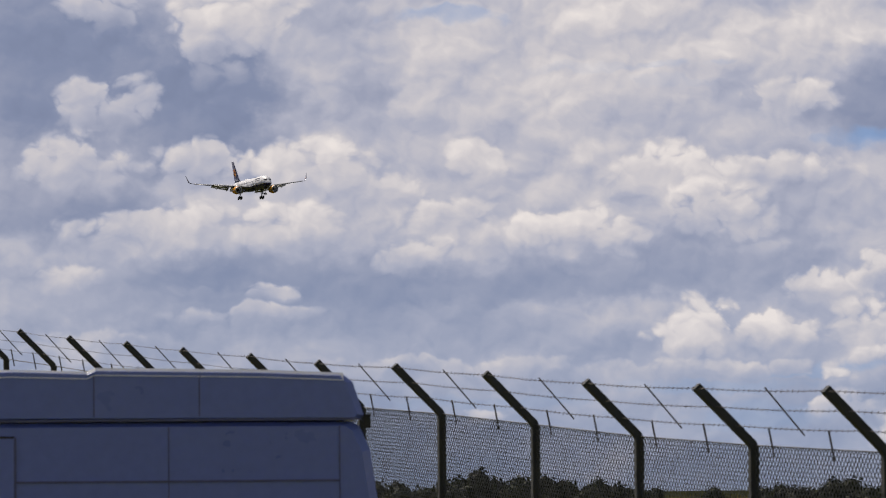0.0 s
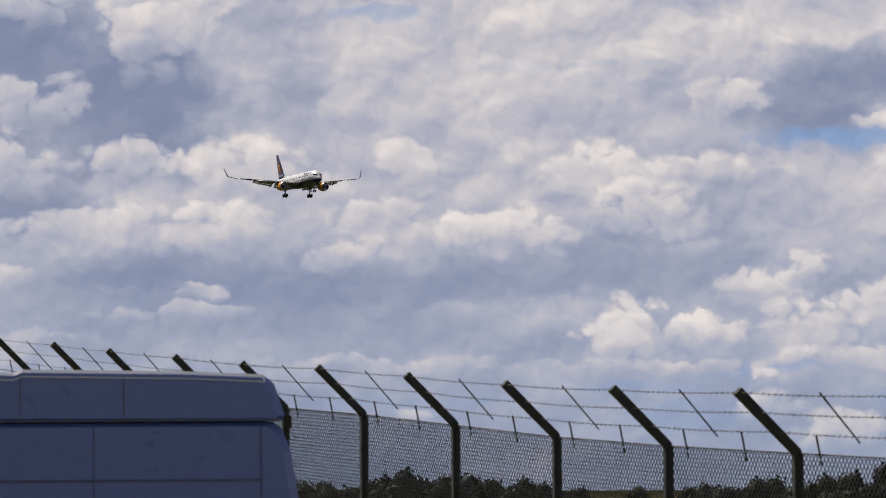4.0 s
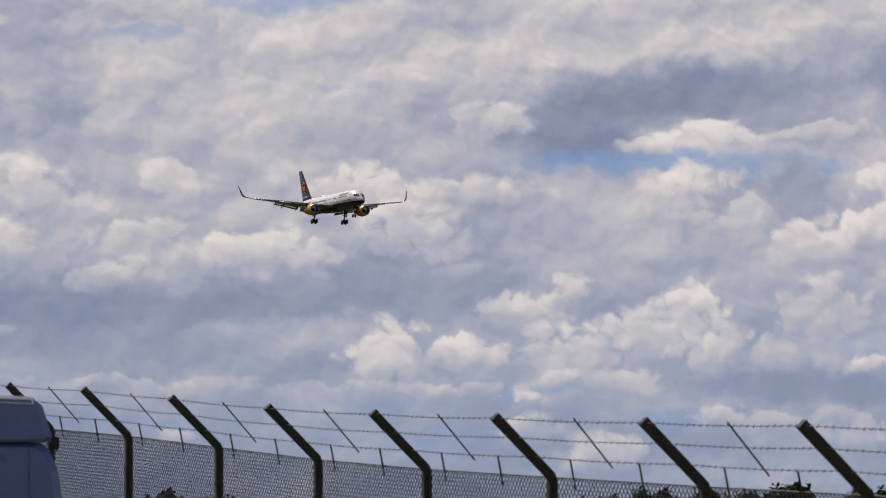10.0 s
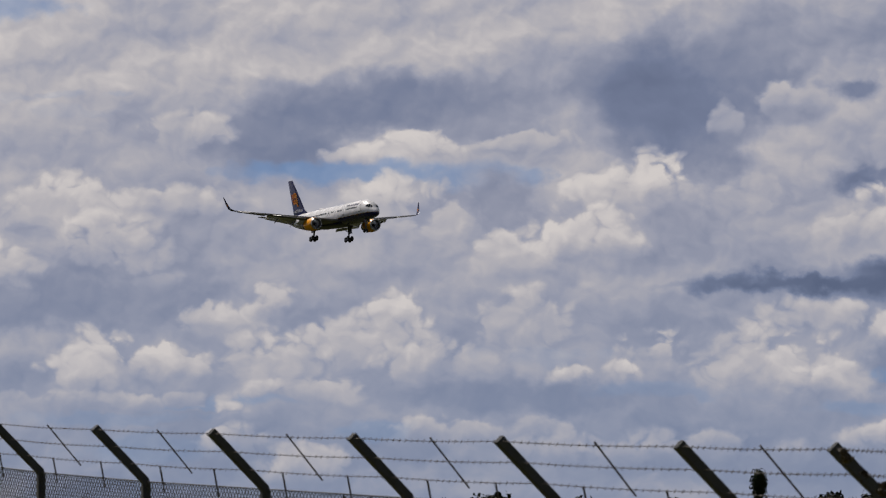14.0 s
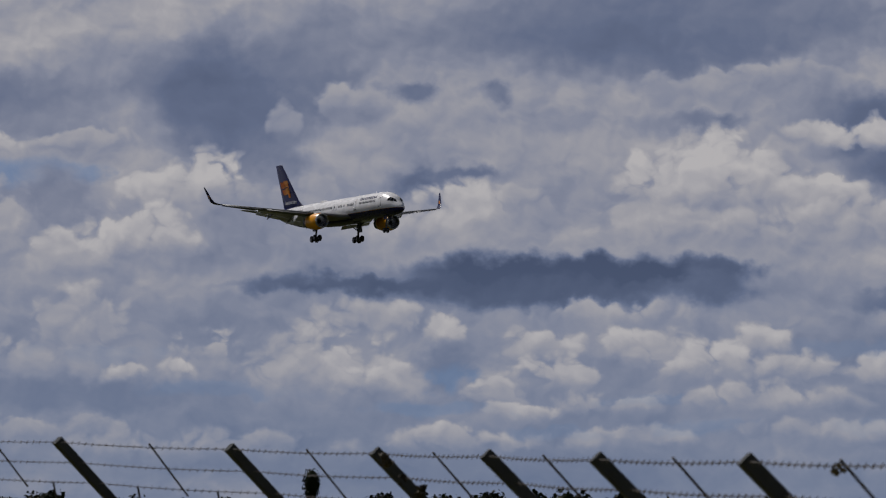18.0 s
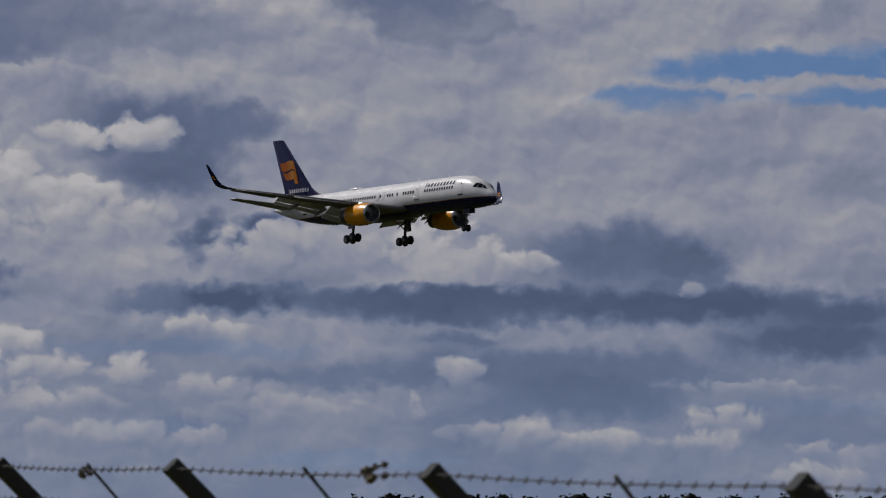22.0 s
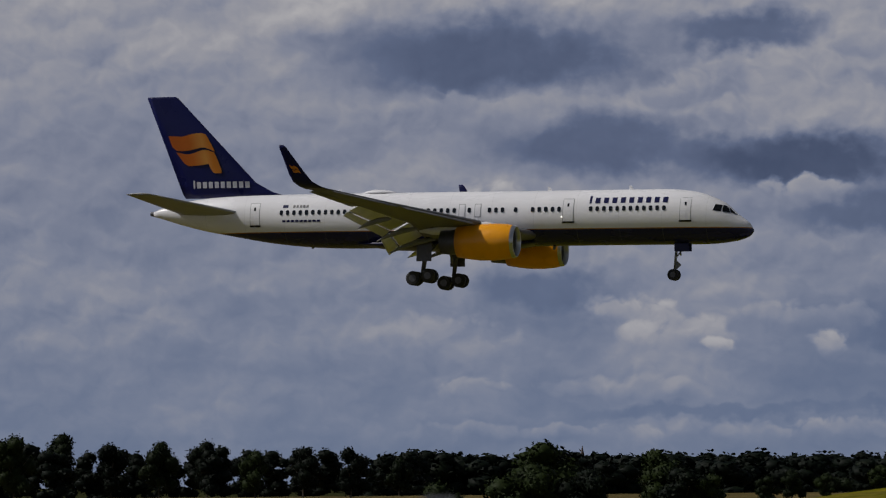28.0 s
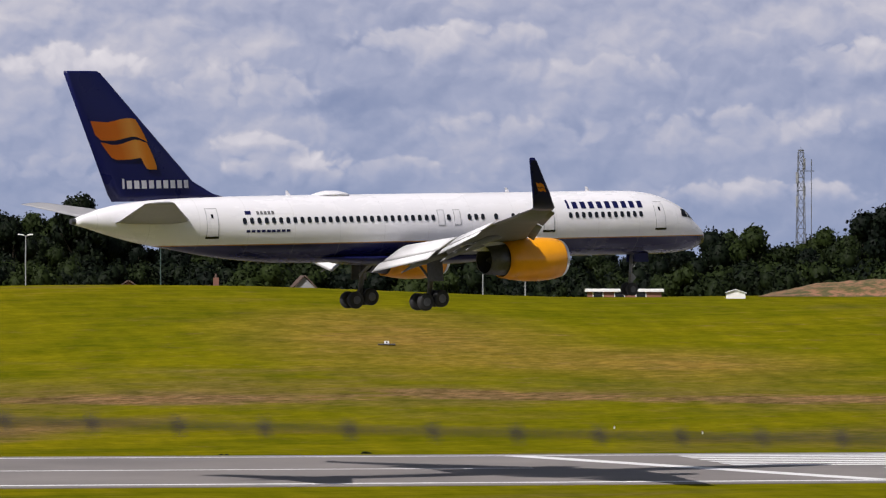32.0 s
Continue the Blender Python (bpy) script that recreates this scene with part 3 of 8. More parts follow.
CLOUDS += [("b", -46.00, 1.98, 1.83, 0.21, 0.3), ("d", -44.94, 2.77, 2.33, 0.25, 0.5, 0.6), ("c", -45.64, 1.77, 2.33, 0.18, 0.84, 0.5), ("c", -43.52, 1.71, 1.41, 0.16, 0.82, 0.48), ("d", -48.82, 1.68, 2.82, 0.28, 0.3, 0.6), ("b", -45.99, 1.45, 2.33, 0.14, 0.5), ("b", -48.47, 1.40, 2.12, 0.11, 0.35), ("c", -44.22, 1.22, 1.20, 0.20, 0.78, 0.48), ("c", -46.42, 1.20, 0.35, 0.28, 0.84, 0.52), ("c", -47.12, 1.20, 0.28, 0.21, 0.8, 0.5), ("c", -47.47, 0.92, 0.99, 0.35, 0.76, 0.48), ("c", -48.74, 0.70, 0.71, 0.32, 0.76, 0.48), ("c", -49.87, 0.76, 0.99, 0.42, 0.7, 0.46), ("c", -51.27, 0.54, 0.85, 0.28, 0.8, 0.5)]
CLOUDS += [("c", -45.99, 0.92, 1.20, 0.32, 0.74, 0.46), ("c", -43.52, 1.22, 0.85, 0.25, 0.76, 0.46), ("c", -44.93, 0.58, 0.99, 0.32, 0.76, 0.46), ("c", -42.81, 0.66, 1.41, 0.32, 0.7, 0.44), ("c", -41.62, 1.37, 0.99, 0.63, 0.72, 0.46), ("c", -40.99, 2.00, 0.42, 0.56, 0.86, 0.52), ("c", -42.11, 1.93, 0.49, 0.35, 0.76, 0.48), ("d", -42.46, 1.01, 1.13, 0.24, 0.28, 0.6)]
CLOUDS += [("b", -42.53, 6.10, 2.33, 0.23, 0.9), ("b", -39.35, 6.03, 2.96, 0.28, 1), ("b", -36.50, 6.01, 2.96, 0.16, 0.9), ("b", -33.67, 6.09, 1.83, 0.21, 0.9), ("s", -41.90, 5.89, 1.30, 0.30, 0.62, 0.9), ("s", -37.21, 6.26, 2.43, 0.25, 0.58, 0.9), ("s", -38.64, 5.56, 7.30, 0.42, 0.56, 0.8), ("b", -41.48, 5.01, 2.96, 0.16, 0.3), ("b", -35.45, 4.94, 3.53, 0.18, 0.85), ("b", -37.22, 4.67, 2.96, 0.16, 0.4), ("b", -34.39, 4.33, 2.96, 0.35, 0.85), ("b", -40.06, 4.26, 1.83, 0.14, 0.6), ("b", -33.34, 3.97, 2.12, 0.42, 0.8), ("s", -33.33, 4.67, 1.30, 0.19, 0.58, 0.9)]
CLOUDS += [("s", -35.59, 4.55, 1.62, 0.24, 0.58, 0.9), ("s", -38.64, 4.89, 2.11, 0.22, 0.58, 0.9), ("s", -42.54, 3.81, 2.68, 0.51, 0.54, 0.6), ("b", -34.40, 3.48, 2.33, 0.25, 0.6), ("b", -42.33, 2.68, 2.33, 0.28, 0.6), ("b", -42.54, 2.26, 1.83, 0.18, 0.5), ("d", -41.48, 3.24, 2.33, 0.28, 0.5, 0.6), ("s", -37.23, 3.65, 2.43, 0.51, 0.5, 0.6), ("c", -40.21, 2.74, 0.78, 0.46, 0.72, 0.46), ("c", -39.36, 2.53, 1.06, 0.53, 0.7, 0.42), ("c", -38.65, 2.52, 1.06, 0.49, 0.6, 0.38), ("d", -36.88, 2.58, 1.69, 0.63, 0.16, 1), ("d", -35.75, 2.93, 0.85, 0.42, 0.18, 1), ("d", -37.81, 1.81, 1.20, 0.92, 0.16, 1)]
CLOUDS += [("d", -39.01, 1.25, 1.41, 0.49, 0.24, 0.8), ("d", -36.82, 1.10, 1.13, 0.49, 0.18, 1), ("c", -37.52, 2.84, 0.53, 0.27, 0.86, 0.46), ("c", -37.09, 2.73, 0.49, 0.21, 0.78, 0.46), ("c", -35.97, 1.94, 1.27, 0.53, 0.88, 0.54), ("c", -34.76, 2.22, 1.41, 0.63, 0.72, 0.48), ("d", -33.57, 1.93, 1.20, 0.39, 0.24, 1), ("d", -34.70, 1.86, 0.63, 0.30, 0.3, 0.8), ("c", -39.08, 1.89, 0.56, 0.35, 0.82, 0.46), ("c", -40.07, 1.97, 0.78, 0.42, 0.74, 0.44), ("c", -41.83, 1.76, 1.06, 0.49, 0.74, 0.44), ("c", -43.03, 1.83, 0.78, 0.32, 0.8, 0.48), ("c", -40.92, 1.26, 1.06, 0.42, 0.64, 0.42), ("c", -38.38, 0.97, 0.49, 0.39, 0.84, 0.48)]
CLOUDS += [("c", -42.33, 0.92, 0.63, 0.35, 0.76, 0.46), ("c", -43.24, 0.85, 0.56, 0.35, 0.74, 0.44), ("c", -38.94, 0.72, 0.63, 0.25, 0.68, 0.44), ("c", -33.86, 1.36, 0.35, 0.18, 0.86, 0.54), ("c", -34.77, 1.37, 1.41, 0.25, 0.66, 0.46), ("c", -35.48, 0.81, 1.41, 0.42, 0.64, 0.44), ("c", -40.43, 0.63, 1.83, 0.28, 0.6, 0.42)]
CLOUDS += [("s", -28.26, 6.31, 1.46, 0.42, 0.3, 0.85), ("b", -35.21, 6.06, 2.33, 0.18, 0.6), ("b", -30.03, 6.12, 1.83, 0.25, 0.9), ("b", -29.68, 5.66, 2.96, 0.32, 0.95), ("b", -31.10, 5.78, 1.83, 0.25, 0.6), ("s", -33.09, 5.66, 1.62, 0.34, 0.59, 0.9), ("s", -27.70, 5.74, 1.30, 0.76, 0.59, 0.9), ("s", -29.33, 5.20, 2.68, 0.22, 0.56, 0.9), ("s", -30.74, 6.20, 0.89, 0.29, 0.58, 0.9), ("s", -33.23, 5.31, 4.87, 0.34, 0.54, 0.7), ("b", -30.75, 4.44, 4.23, 0.63, 0.95), ("b", -33.23, 4.81, 3.53, 0.25, 0.8), ("b", -28.28, 4.20, 2.33, 0.49, 0.9), ("b", -34.65, 4.68, 2.82, 0.16, 0.6)]
CLOUDS += [("s", -33.31, 4.60, 1.38, 0.19, 0.56, 0.9), ("s", -34.80, 4.32, 1.30, 0.20, 0.54, 0.9), ("d", -31.12, 3.31, 5.64, 0.42, 0.5, 0.7), ("c", -27.66, 3.13, 0.85, 0.71, 0.82, 0.5), ("c", -27.31, 3.48, 0.63, 0.42, 0.72, 0.5), ("d", -27.95, 2.71, 1.41, 0.42, 0.44, 0.7), ("c", -31.27, 2.60, 0.85, 0.49, 0.84, 0.5), ("c", -31.84, 2.33, 1.20, 0.49, 0.76, 0.48), ("d", -30.70, 2.39, 0.49, 0.35, 0.22, 0.9), ("c", -32.83, 2.40, 1.41, 0.42, 0.74, 0.5), ("d", -33.82, 1.92, 1.06, 0.35, 0.26, 0.9), ("c", -28.66, 2.30, 0.42, 0.35, 0.88, 0.52), ("c", -29.15, 2.02, 0.78, 0.42, 0.86, 0.5), ("c", -29.93, 2.03, 0.78, 0.42, 0.76, 0.48)]
CLOUDS += [("d", -28.81, 1.45, 1.06, 0.25, 0.2, 0.9), ("d", -27.90, 1.30, 0.71, 0.23, 0.14, 1), ("c", -27.96, 1.65, 0.78, 0.28, 0.72, 0.46), ("d", -32.19, 1.62, 1.83, 0.32, 0.42, 0.6), ("c", -32.41, 1.69, 0.56, 0.28, 0.76, 0.48), ("d", -35.38, 1.50, 1.06, 0.32, 0.34, 0.8), ("c", -33.75, 1.28, 0.63, 0.28, 0.78, 0.48), ("c", -34.67, 1.14, 1.13, 0.35, 0.7, 0.46), ("c", -31.49, 1.19, 1.83, 0.42, 0.66, 0.46), ("c", -27.97, 0.95, 0.92, 0.28, 0.76, 0.48), ("c", -29.73, 0.97, 1.13, 0.35, 0.66, 0.46), ("c", -32.56, 0.78, 1.83, 0.28, 0.62, 0.44)]
CLOUDS += [("d", -23.60, 3.82, 3.67, 1.83, 0.5, 0.7), ("d", -19.08, 5.24, 2.96, 0.78, 0.2, 0.9), ("d", -17.79, 4.13, 1.83, 0.63, 0.24, 0.9), ("d", -10.93, 4.91, 3.67, 1.41, 0.24, 0.95), ("d", -15.17, 3.95, 2.33, 0.49, 0.16, 1), ("d", -11.27, 3.78, 3.53, 0.63, 0.16, 1), ("d", -13.75, 3.33, 2.82, 0.42, 0.2, 0.8), ("d", -15.90, 5.57, 1.55, 0.35, 0.2, 0.8), ("c", -19.35, 4.46, 1.13, 0.49, 0.62, 0.4), ("c", -16.46, 4.79, 0.85, 0.42, 0.74, 0.42), ("c", -16.10, 4.51, 0.42, 0.32, 0.7, 0.4), ("c", -13.76, 5.03, 1.34, 0.42, 0.78, 0.4), ("c", -12.98, 4.54, 0.85, 0.42, 0.74, 0.36), ("c", -14.12, 5.38, 0.99, 0.28, 0.66, 0.44)]
CLOUDS += [("c", -10.01, 5.23, 1.06, 0.39, 0.6, 0.34), ("c", -13.33, 4.18, 0.92, 0.28, 0.56, 0.34), ("c", -9.45, 4.56, 0.49, 0.39, 0.6, 0.36), ("c", -15.17, 3.60, 0.78, 0.28, 0.76, 0.46), ("c", -19.19, 3.19, 1.20, 0.63, 0.82, 0.54), ("c", -19.68, 2.69, 1.06, 0.49, 0.78, 0.54), ("d", -18.33, 2.36, 1.20, 0.32, 0.3, 0.8), ("c", -9.30, 3.51, 0.63, 0.18, 0.8, 0.5), ("d", -11.27, 2.65, 2.96, 0.32, 0.22, 0.8), ("d", -9.65, 2.73, 1.06, 0.28, 0.18, 0.9), ("c", -10.91, 2.37, 2.12, 0.25, 0.68, 0.46), ("c", -17.27, 2.02, 0.78, 0.35, 0.86, 0.56), ("c", -16.70, 1.74, 1.06, 0.35, 0.78, 0.54), ("c", -19.66, 1.71, 1.13, 0.42, 0.7, 0.52)]
CLOUDS += [("d", -18.33, 1.87, 1.06, 0.32, 0.4, 0.6), ("d", -13.94, 1.85, 0.85, 0.39, 0.3, 0.9), ("d", -11.96, 1.79, 1.83, 0.32, 0.28, 0.9), ("c", -16.14, 1.61, 0.28, 0.18, 0.92, 0.66), ("c", -14.83, 1.69, 0.32, 0.25, 0.92, 0.62), ("c", -15.15, 2.04, 1.20, 0.28, 0.68, 0.5), ("c", -9.92, 1.74, 0.92, 0.24, 0.82, 0.52), ("c", -9.50, 1.53, 0.71, 0.18, 0.78, 0.52), ("d", -14.43, 1.13, 1.97, 0.37, 0.38, 0.8), ("d", -16.27, 0.83, 2.96, 0.13, 0.34, 0.8), ("d", -13.58, 0.86, 1.83, 0.11, 0.36, 0.8), ("c", -12.31, 1.37, 1.41, 0.27, 0.72, 0.52), ("c", -10.55, 1.24, 1.27, 0.25, 0.7, 0.52), ("c", -19.23, 1.04, 0.71, 0.21, 0.7, 0.52)]
CLOUDS += [("c", -17.26, 1.10, 1.55, 0.23, 0.68, 0.52), ("c", -10.90, 0.67, 1.83, 0.25, 0.7, 0.54), ("c", -15.13, 0.60, 2.12, 0.18, 0.68, 0.54), ("c", -18.31, 0.53, 2.33, 0.18, 0.66, 0.52)]
CLOUDS += [("d", -8.58, 4.40, 2.96, 1.41, 0.27, 0.9), ("d", -6.81, 4.01, 2.33, 0.78, 0.24, 0.9), ("d", -8.92, 3.41, 2.12, 0.49, 0.22, 0.9), ("d", -5.96, 3.46, 2.96, 0.42, 0.08, 1), ("d", -2.91, 3.28, 3.53, 0.49, 0.1, 1), ("d", -5.13, 5.16, 1.41, 0.35, 0.3, 0.6), ("c", -5.27, 4.88, 0.63, 0.42, 0.78, 0.5), ("c", -3.28, 4.55, 1.41, 0.78, 0.8, 0.5), ("c", -2.56, 4.06, 1.41, 0.49, 0.72, 0.4), ("c", -4.12, 3.76, 1.06, 0.25, 0.66, 0.36), ("c", -0.80, 4.29, 1.55, 0.99, 0.76, 0.52), ("c", 0.97, 4.30, 1.20, 0.92, 0.74, 0.52), ("c", -1.14, 3.44, 0.42, 0.35, 0.7, 0.46), ("c", -0.23, 3.66, 0.42, 0.42, 0.84, 0.54)]
CLOUDS += [("c", 0.55, 3.31, 0.56, 0.42, 0.86, 0.54), ("d", -0.79, 3.16, 0.63, 0.35, 0.34, 0.7), ("c", -9.07, 3.97, 0.78, 0.35, 0.4, 0.28), ("c", -8.91, 2.63, 1.13, 0.42, 0.78, 0.5), ("c", -7.85, 2.16, 1.06, 0.35, 0.66, 0.48), ("d", -8.69, 1.76, 1.06, 0.28, 0.3, 0.85), ("c", -6.22, 1.76, 1.13, 0.25, 0.66, 0.5), ("c", -7.83, 1.31, 1.34, 0.25, 0.82, 0.56), ("c", -8.88, 1.01, 1.06, 0.25, 0.74, 0.54), ("c", -5.22, 1.27, 0.85, 0.21, 0.72, 0.54), ("c", -0.07, 2.18, 2.12, 0.35, 0.62, 0.44), ("c", -3.24, 1.65, 1.83, 0.28, 0.66, 0.5), ("c", -1.12, 1.39, 0.85, 0.28, 0.78, 0.54), ("c", -0.20, 1.19, 0.78, 0.18, 0.76, 0.52)]
CLOUDS += [("d", -0.77, 1.04, 2.96, 0.30, 0.28, 0.85), ("d", -4.65, 1.00, 2.96, 0.18, 0.46, 0.6), ("d", -2.89, 1.30, 1.41, 0.20, 0.42, 0.6), ("c", -4.65, 0.72, 2.96, 0.17, 0.7, 0.56), ("c", -0.76, 0.55, 2.33, 0.17, 0.66, 0.54), ("c", -7.82, 0.68, 2.33, 0.17, 0.66, 0.54)]
CLOUDS += [("d", 7.57, 3.92, 3.53, 0.56, 0.4, 0.8), ("d", 8.98, 3.69, 2.96, 0.32, 0.34, 0.9), ("d", 11.10, 4.35, 1.83, 0.42, 0.44, 0.7), ("c", 6.16, 4.43, 1.83, 0.42, 0.72, 0.56), ("c", 3.89, 4.46, 1.83, 0.49, 0.64, 0.5), ("c", 10.75, 4.15, 1.13, 0.42, 0.74, 0.56), ("c", 2.61, 3.27, 1.20, 0.49, 0.82, 0.54), ("c", 3.31, 3.33, 0.78, 0.42, 0.76, 0.54), ("c", 5.01, 3.17, 0.56, 0.35, 0.92, 0.6), ("c", 4.44, 2.97, 0.99, 0.35, 0.74, 0.54), ("c", 5.71, 2.88, 0.42, 0.28, 0.8, 0.56), ("d", 6.85, 3.01, 1.06, 0.42, 0.46, 0.6), ("c", 8.61, 2.70, 1.41, 0.35, 0.84, 0.58), ("c", 9.67, 2.76, 0.99, 0.32, 0.78, 0.56)]
CLOUDS += [("c", 11.08, 2.52, 1.06, 0.42, 0.74, 0.54), ("c", 11.09, 3.51, 0.78, 0.42, 0.72, 0.54), ("c", 1.68, 2.78, 0.78, 0.56, 0.74, 0.54), ("c", 4.00, 1.77, 1.83, 0.42, 0.62, 0.48), ("c", 10.36, 1.83, 1.55, 0.42, 0.72, 0.54), ("c", 10.92, 1.26, 1.06, 0.28, 0.7, 0.52), ("d", 5.41, 0.91, 2.96, 0.49, 0.36, 0.8), ("d", 2.23, 1.01, 2.33, 0.35, 0.42, 0.7), ("d", 8.24, 1.01, 2.33, 0.28, 0.46, 0.6), ("c", 3.01, 1.22, 1.06, 0.18, 0.62, 0.5), ("c", 7.53, 1.37, 1.41, 0.20, 0.66, 0.5), ("b", 9.29, 0.86, 1.83, 0.21, 0.4)]
CLOUDS += [("b", 14.12, 4.41, 0.99, 0.18, 0.6), ("d", 13.07, 3.56, 1.83, 0.49, 0.4, 0.95), ("d", 13.42, 3.32, 1.41, 0.28, 0.34, 0.9), ("d", 17.31, 4.29, 2.96, 0.25, 0.44, 0.9), ("d", 19.79, 4.19, 1.83, 0.18, 0.5, 0.7), ("c", 12.22, 4.12, 1.13, 0.32, 0.8, 0.6), ("c", 14.06, 4.06, 0.78, 0.63, 0.92, 0.66), ("c", 14.90, 4.07, 0.49, 0.32, 0.86, 0.62), ("c", 17.17, 3.79, 1.06, 0.49, 0.88, 0.56), ("c", 18.73, 3.66, 0.49, 0.42, 0.94, 0.6), ("c", 17.95, 3.23, 0.85, 0.35, 0.78, 0.54), ("d", 16.96, 3.37, 1.20, 0.28, 0.5, 0.6), ("c", 15.76, 3.22, 1.13, 0.42, 0.74, 0.58), ("c", 14.49, 2.86, 1.13, 0.42, 0.7, 0.56)]
CLOUDS += [("d", 17.67, 2.17, 1.20, 0.42, 0.4, 0.7), ("d", 17.03, 2.45, 1.13, 0.25, 0.46, 0.6), ("c", 21.41, 3.80, 1.13, 0.63, 0.74, 0.58), ("c", 21.06, 2.81, 0.63, 0.35, 0.88, 0.58), ("c", 21.62, 2.60, 0.63, 0.35, 0.8, 0.58), ("c", 20.14, 3.09, 1.06, 0.42, 0.68, 0.56), ("c", 12.79, 2.43, 0.35, 0.21, 0.86, 0.62), ("c", 13.92, 2.15, 1.20, 0.35, 0.74, 0.58), ("c", 20.50, 1.82, 1.55, 0.42, 0.7, 0.56), ("c", 21.55, 1.68, 0.92, 0.42, 0.78, 0.58), ("c", 11.67, 1.65, 0.99, 0.42, 0.7, 0.56), ("c", 12.17, 0.80, 1.06, 0.42, 0.74, 0.58), ("c", 19.79, 2.18, 1.06, 0.35, 0.7, 0.54)]
CLOUDS += [("d", 22.74, 2.45, 1.13, 0.78, 0.56, 0.6), ("d", 28.23, 2.33, 2.96, 0.35, 0.46, 0.7), ("d", 27.81, 2.26, 0.85, 0.28, 0.4, 0.7), ("d", 32.83, 2.40, 2.33, 0.42, 0.5, 0.6), ("d", 25.41, 3.10, 2.12, 0.35, 0.7, 0.5), ("c", 24.21, 2.67, 1.20, 0.42, 0.82, 0.64), ("c", 26.25, 2.40, 1.34, 0.42, 0.76, 0.6), ("c", 28.94, 2.97, 1.83, 0.35, 0.78, 0.6), ("c", 26.96, 1.41, 1.20, 0.35, 0.84, 0.6), ("c", 26.54, 1.69, 0.85, 0.32, 0.78, 0.6), ("c", 29.65, 1.84, 1.69, 0.35, 0.7, 0.56), ("c", 32.47, 1.91, 1.83, 0.42, 0.72, 0.56), ("c", 34.02, 2.75, 1.06, 0.42, 0.76, 0.58), ("c", 31.06, 2.61, 1.41, 0.28, 0.72, 0.58)]
CLOUDS += [("d", 32.12, 1.41, 2.33, 0.28, 0.5, 0.6), ("c", 32.83, 1.13, 1.83, 0.28, 0.7, 0.56), ("d", 33.18, 0.78, 2.33, 0.20, 0.5, 0.6), ("c", 24.14, 1.40, 1.41, 0.28, 0.68, 0.56), ("c", 28.23, 1.34, 1.41, 0.24, 0.7, 0.56)]


def soft_step(nt, v, a, b, lo=0.0, hi=1.0, kind="SMOOTHSTEP"):
    n = nt.nodes.new("ShaderNodeMapRange")
    n.interpolation_type = kind
    nt.links.new(v, n.inputs["Value"])
    for name, val in (("From Min", a), ("From Max", b), ("To Min", lo), ("To Max", hi)):
        if isinstance(val, (int, float)):
            n.inputs[name].default_value = val
        else:
            nt.links.new(val, n.inputs[name])
    return n.outputs["Result"]


def blend(nt, fac, a, b):
    n = nt.nodes.new("ShaderNodeMix")
    n.data_type = "FLOAT"
    for sock, v in ((n.inputs[0], fac), (n.inputs[2], a), (n.inputs[3], b)):
        if isinstance(v, (int, float)):
            sock.default_value = v
        else:
            nt.links.new(v, sock)
    return n.outputs[0]


def cloud_layer(kind):
    """One cloud laid over what is behind it: heaped, soft, drawn out, or a gap through which the blue shows."""
    nt = bpy.data.node_groups.new("cloud_" + kind, "ShaderNodeTree")
    for name, typ in (("Sheet", "Vector"), ("Place", "Vector"), ("Size", "Vector"), ("First", "Float"), ("Second", "Float"), ("Tone", "Float"), ("Blue", "Float")):
        nt.interface.new_socket(name, in_out="INPUT", socket_type="NodeSocket" + typ)
    for name in ("Tone", "Blue"):
        nt.interface.new_socket(name, in_out="OUTPUT", socket_type="NodeSocketFloat")
    i, o = nt.nodes.new("NodeGroupInput").outputs, nt.nodes.new("NodeGroupOutput").inputs
    mp = nt.nodes.new("ShaderNodeMapping")
    mp.vector_type = "TEXTURE"
    for a, b in (("Sheet", "Vector"), ("Place", "Location"), ("Size", "Scale")):
        nt.links.new(i[a], mp.inputs[b])
    g = nt.nodes.new("ShaderNodeTexGradient")
    g.gradient_type = "SPHERICAL"
    nt.links.new(mp.outputs["Vector"], g.inputs["Vector"])
    tone, blue = i["Tone"], i["Blue"]
    if kind == "b":
        blue = math_node(nt, "MAXIMUM", blue, soft_step(nt, g.outputs["Fac"], 0.0, 0.6, 0.0, i["First"]))
    else:
        if kind in "ds":
            m = soft_step(nt, g.outputs["Fac"], 0.0, 0.7 if kind == "d" else 0.45, 0.0, i["Second"])
            tone = blend(nt, m, tone, i["First"])
        else:
            m = soft_step(nt, g.outputs["Fac"], 0.02, 0.3, 0.0, 0.9)
            s = nt.nodes.new("ShaderNodeVectorMath")
            s.operation = "DOT_PRODUCT"
            nt.links.new(mp.outputs["Vector"], s.inputs[0])
            s.inputs[1].default_value = (0, 1, 0)
            m = math_node(nt, "MULTIPLY", m, soft_step(nt, s.outputs["Value"], -0.85, 0.0, 0.15, 1.0))
            tone = blend(nt, m, tone, soft_step(nt, s.outputs["Value"], -0.75, 0.7, i["Second"], i["First"]))
        blue = blend(nt, m, blue, 0.0)
    nt.links.new(tone, o["Tone"])
    nt.links.new(blue, o["Blue"])
    return nt


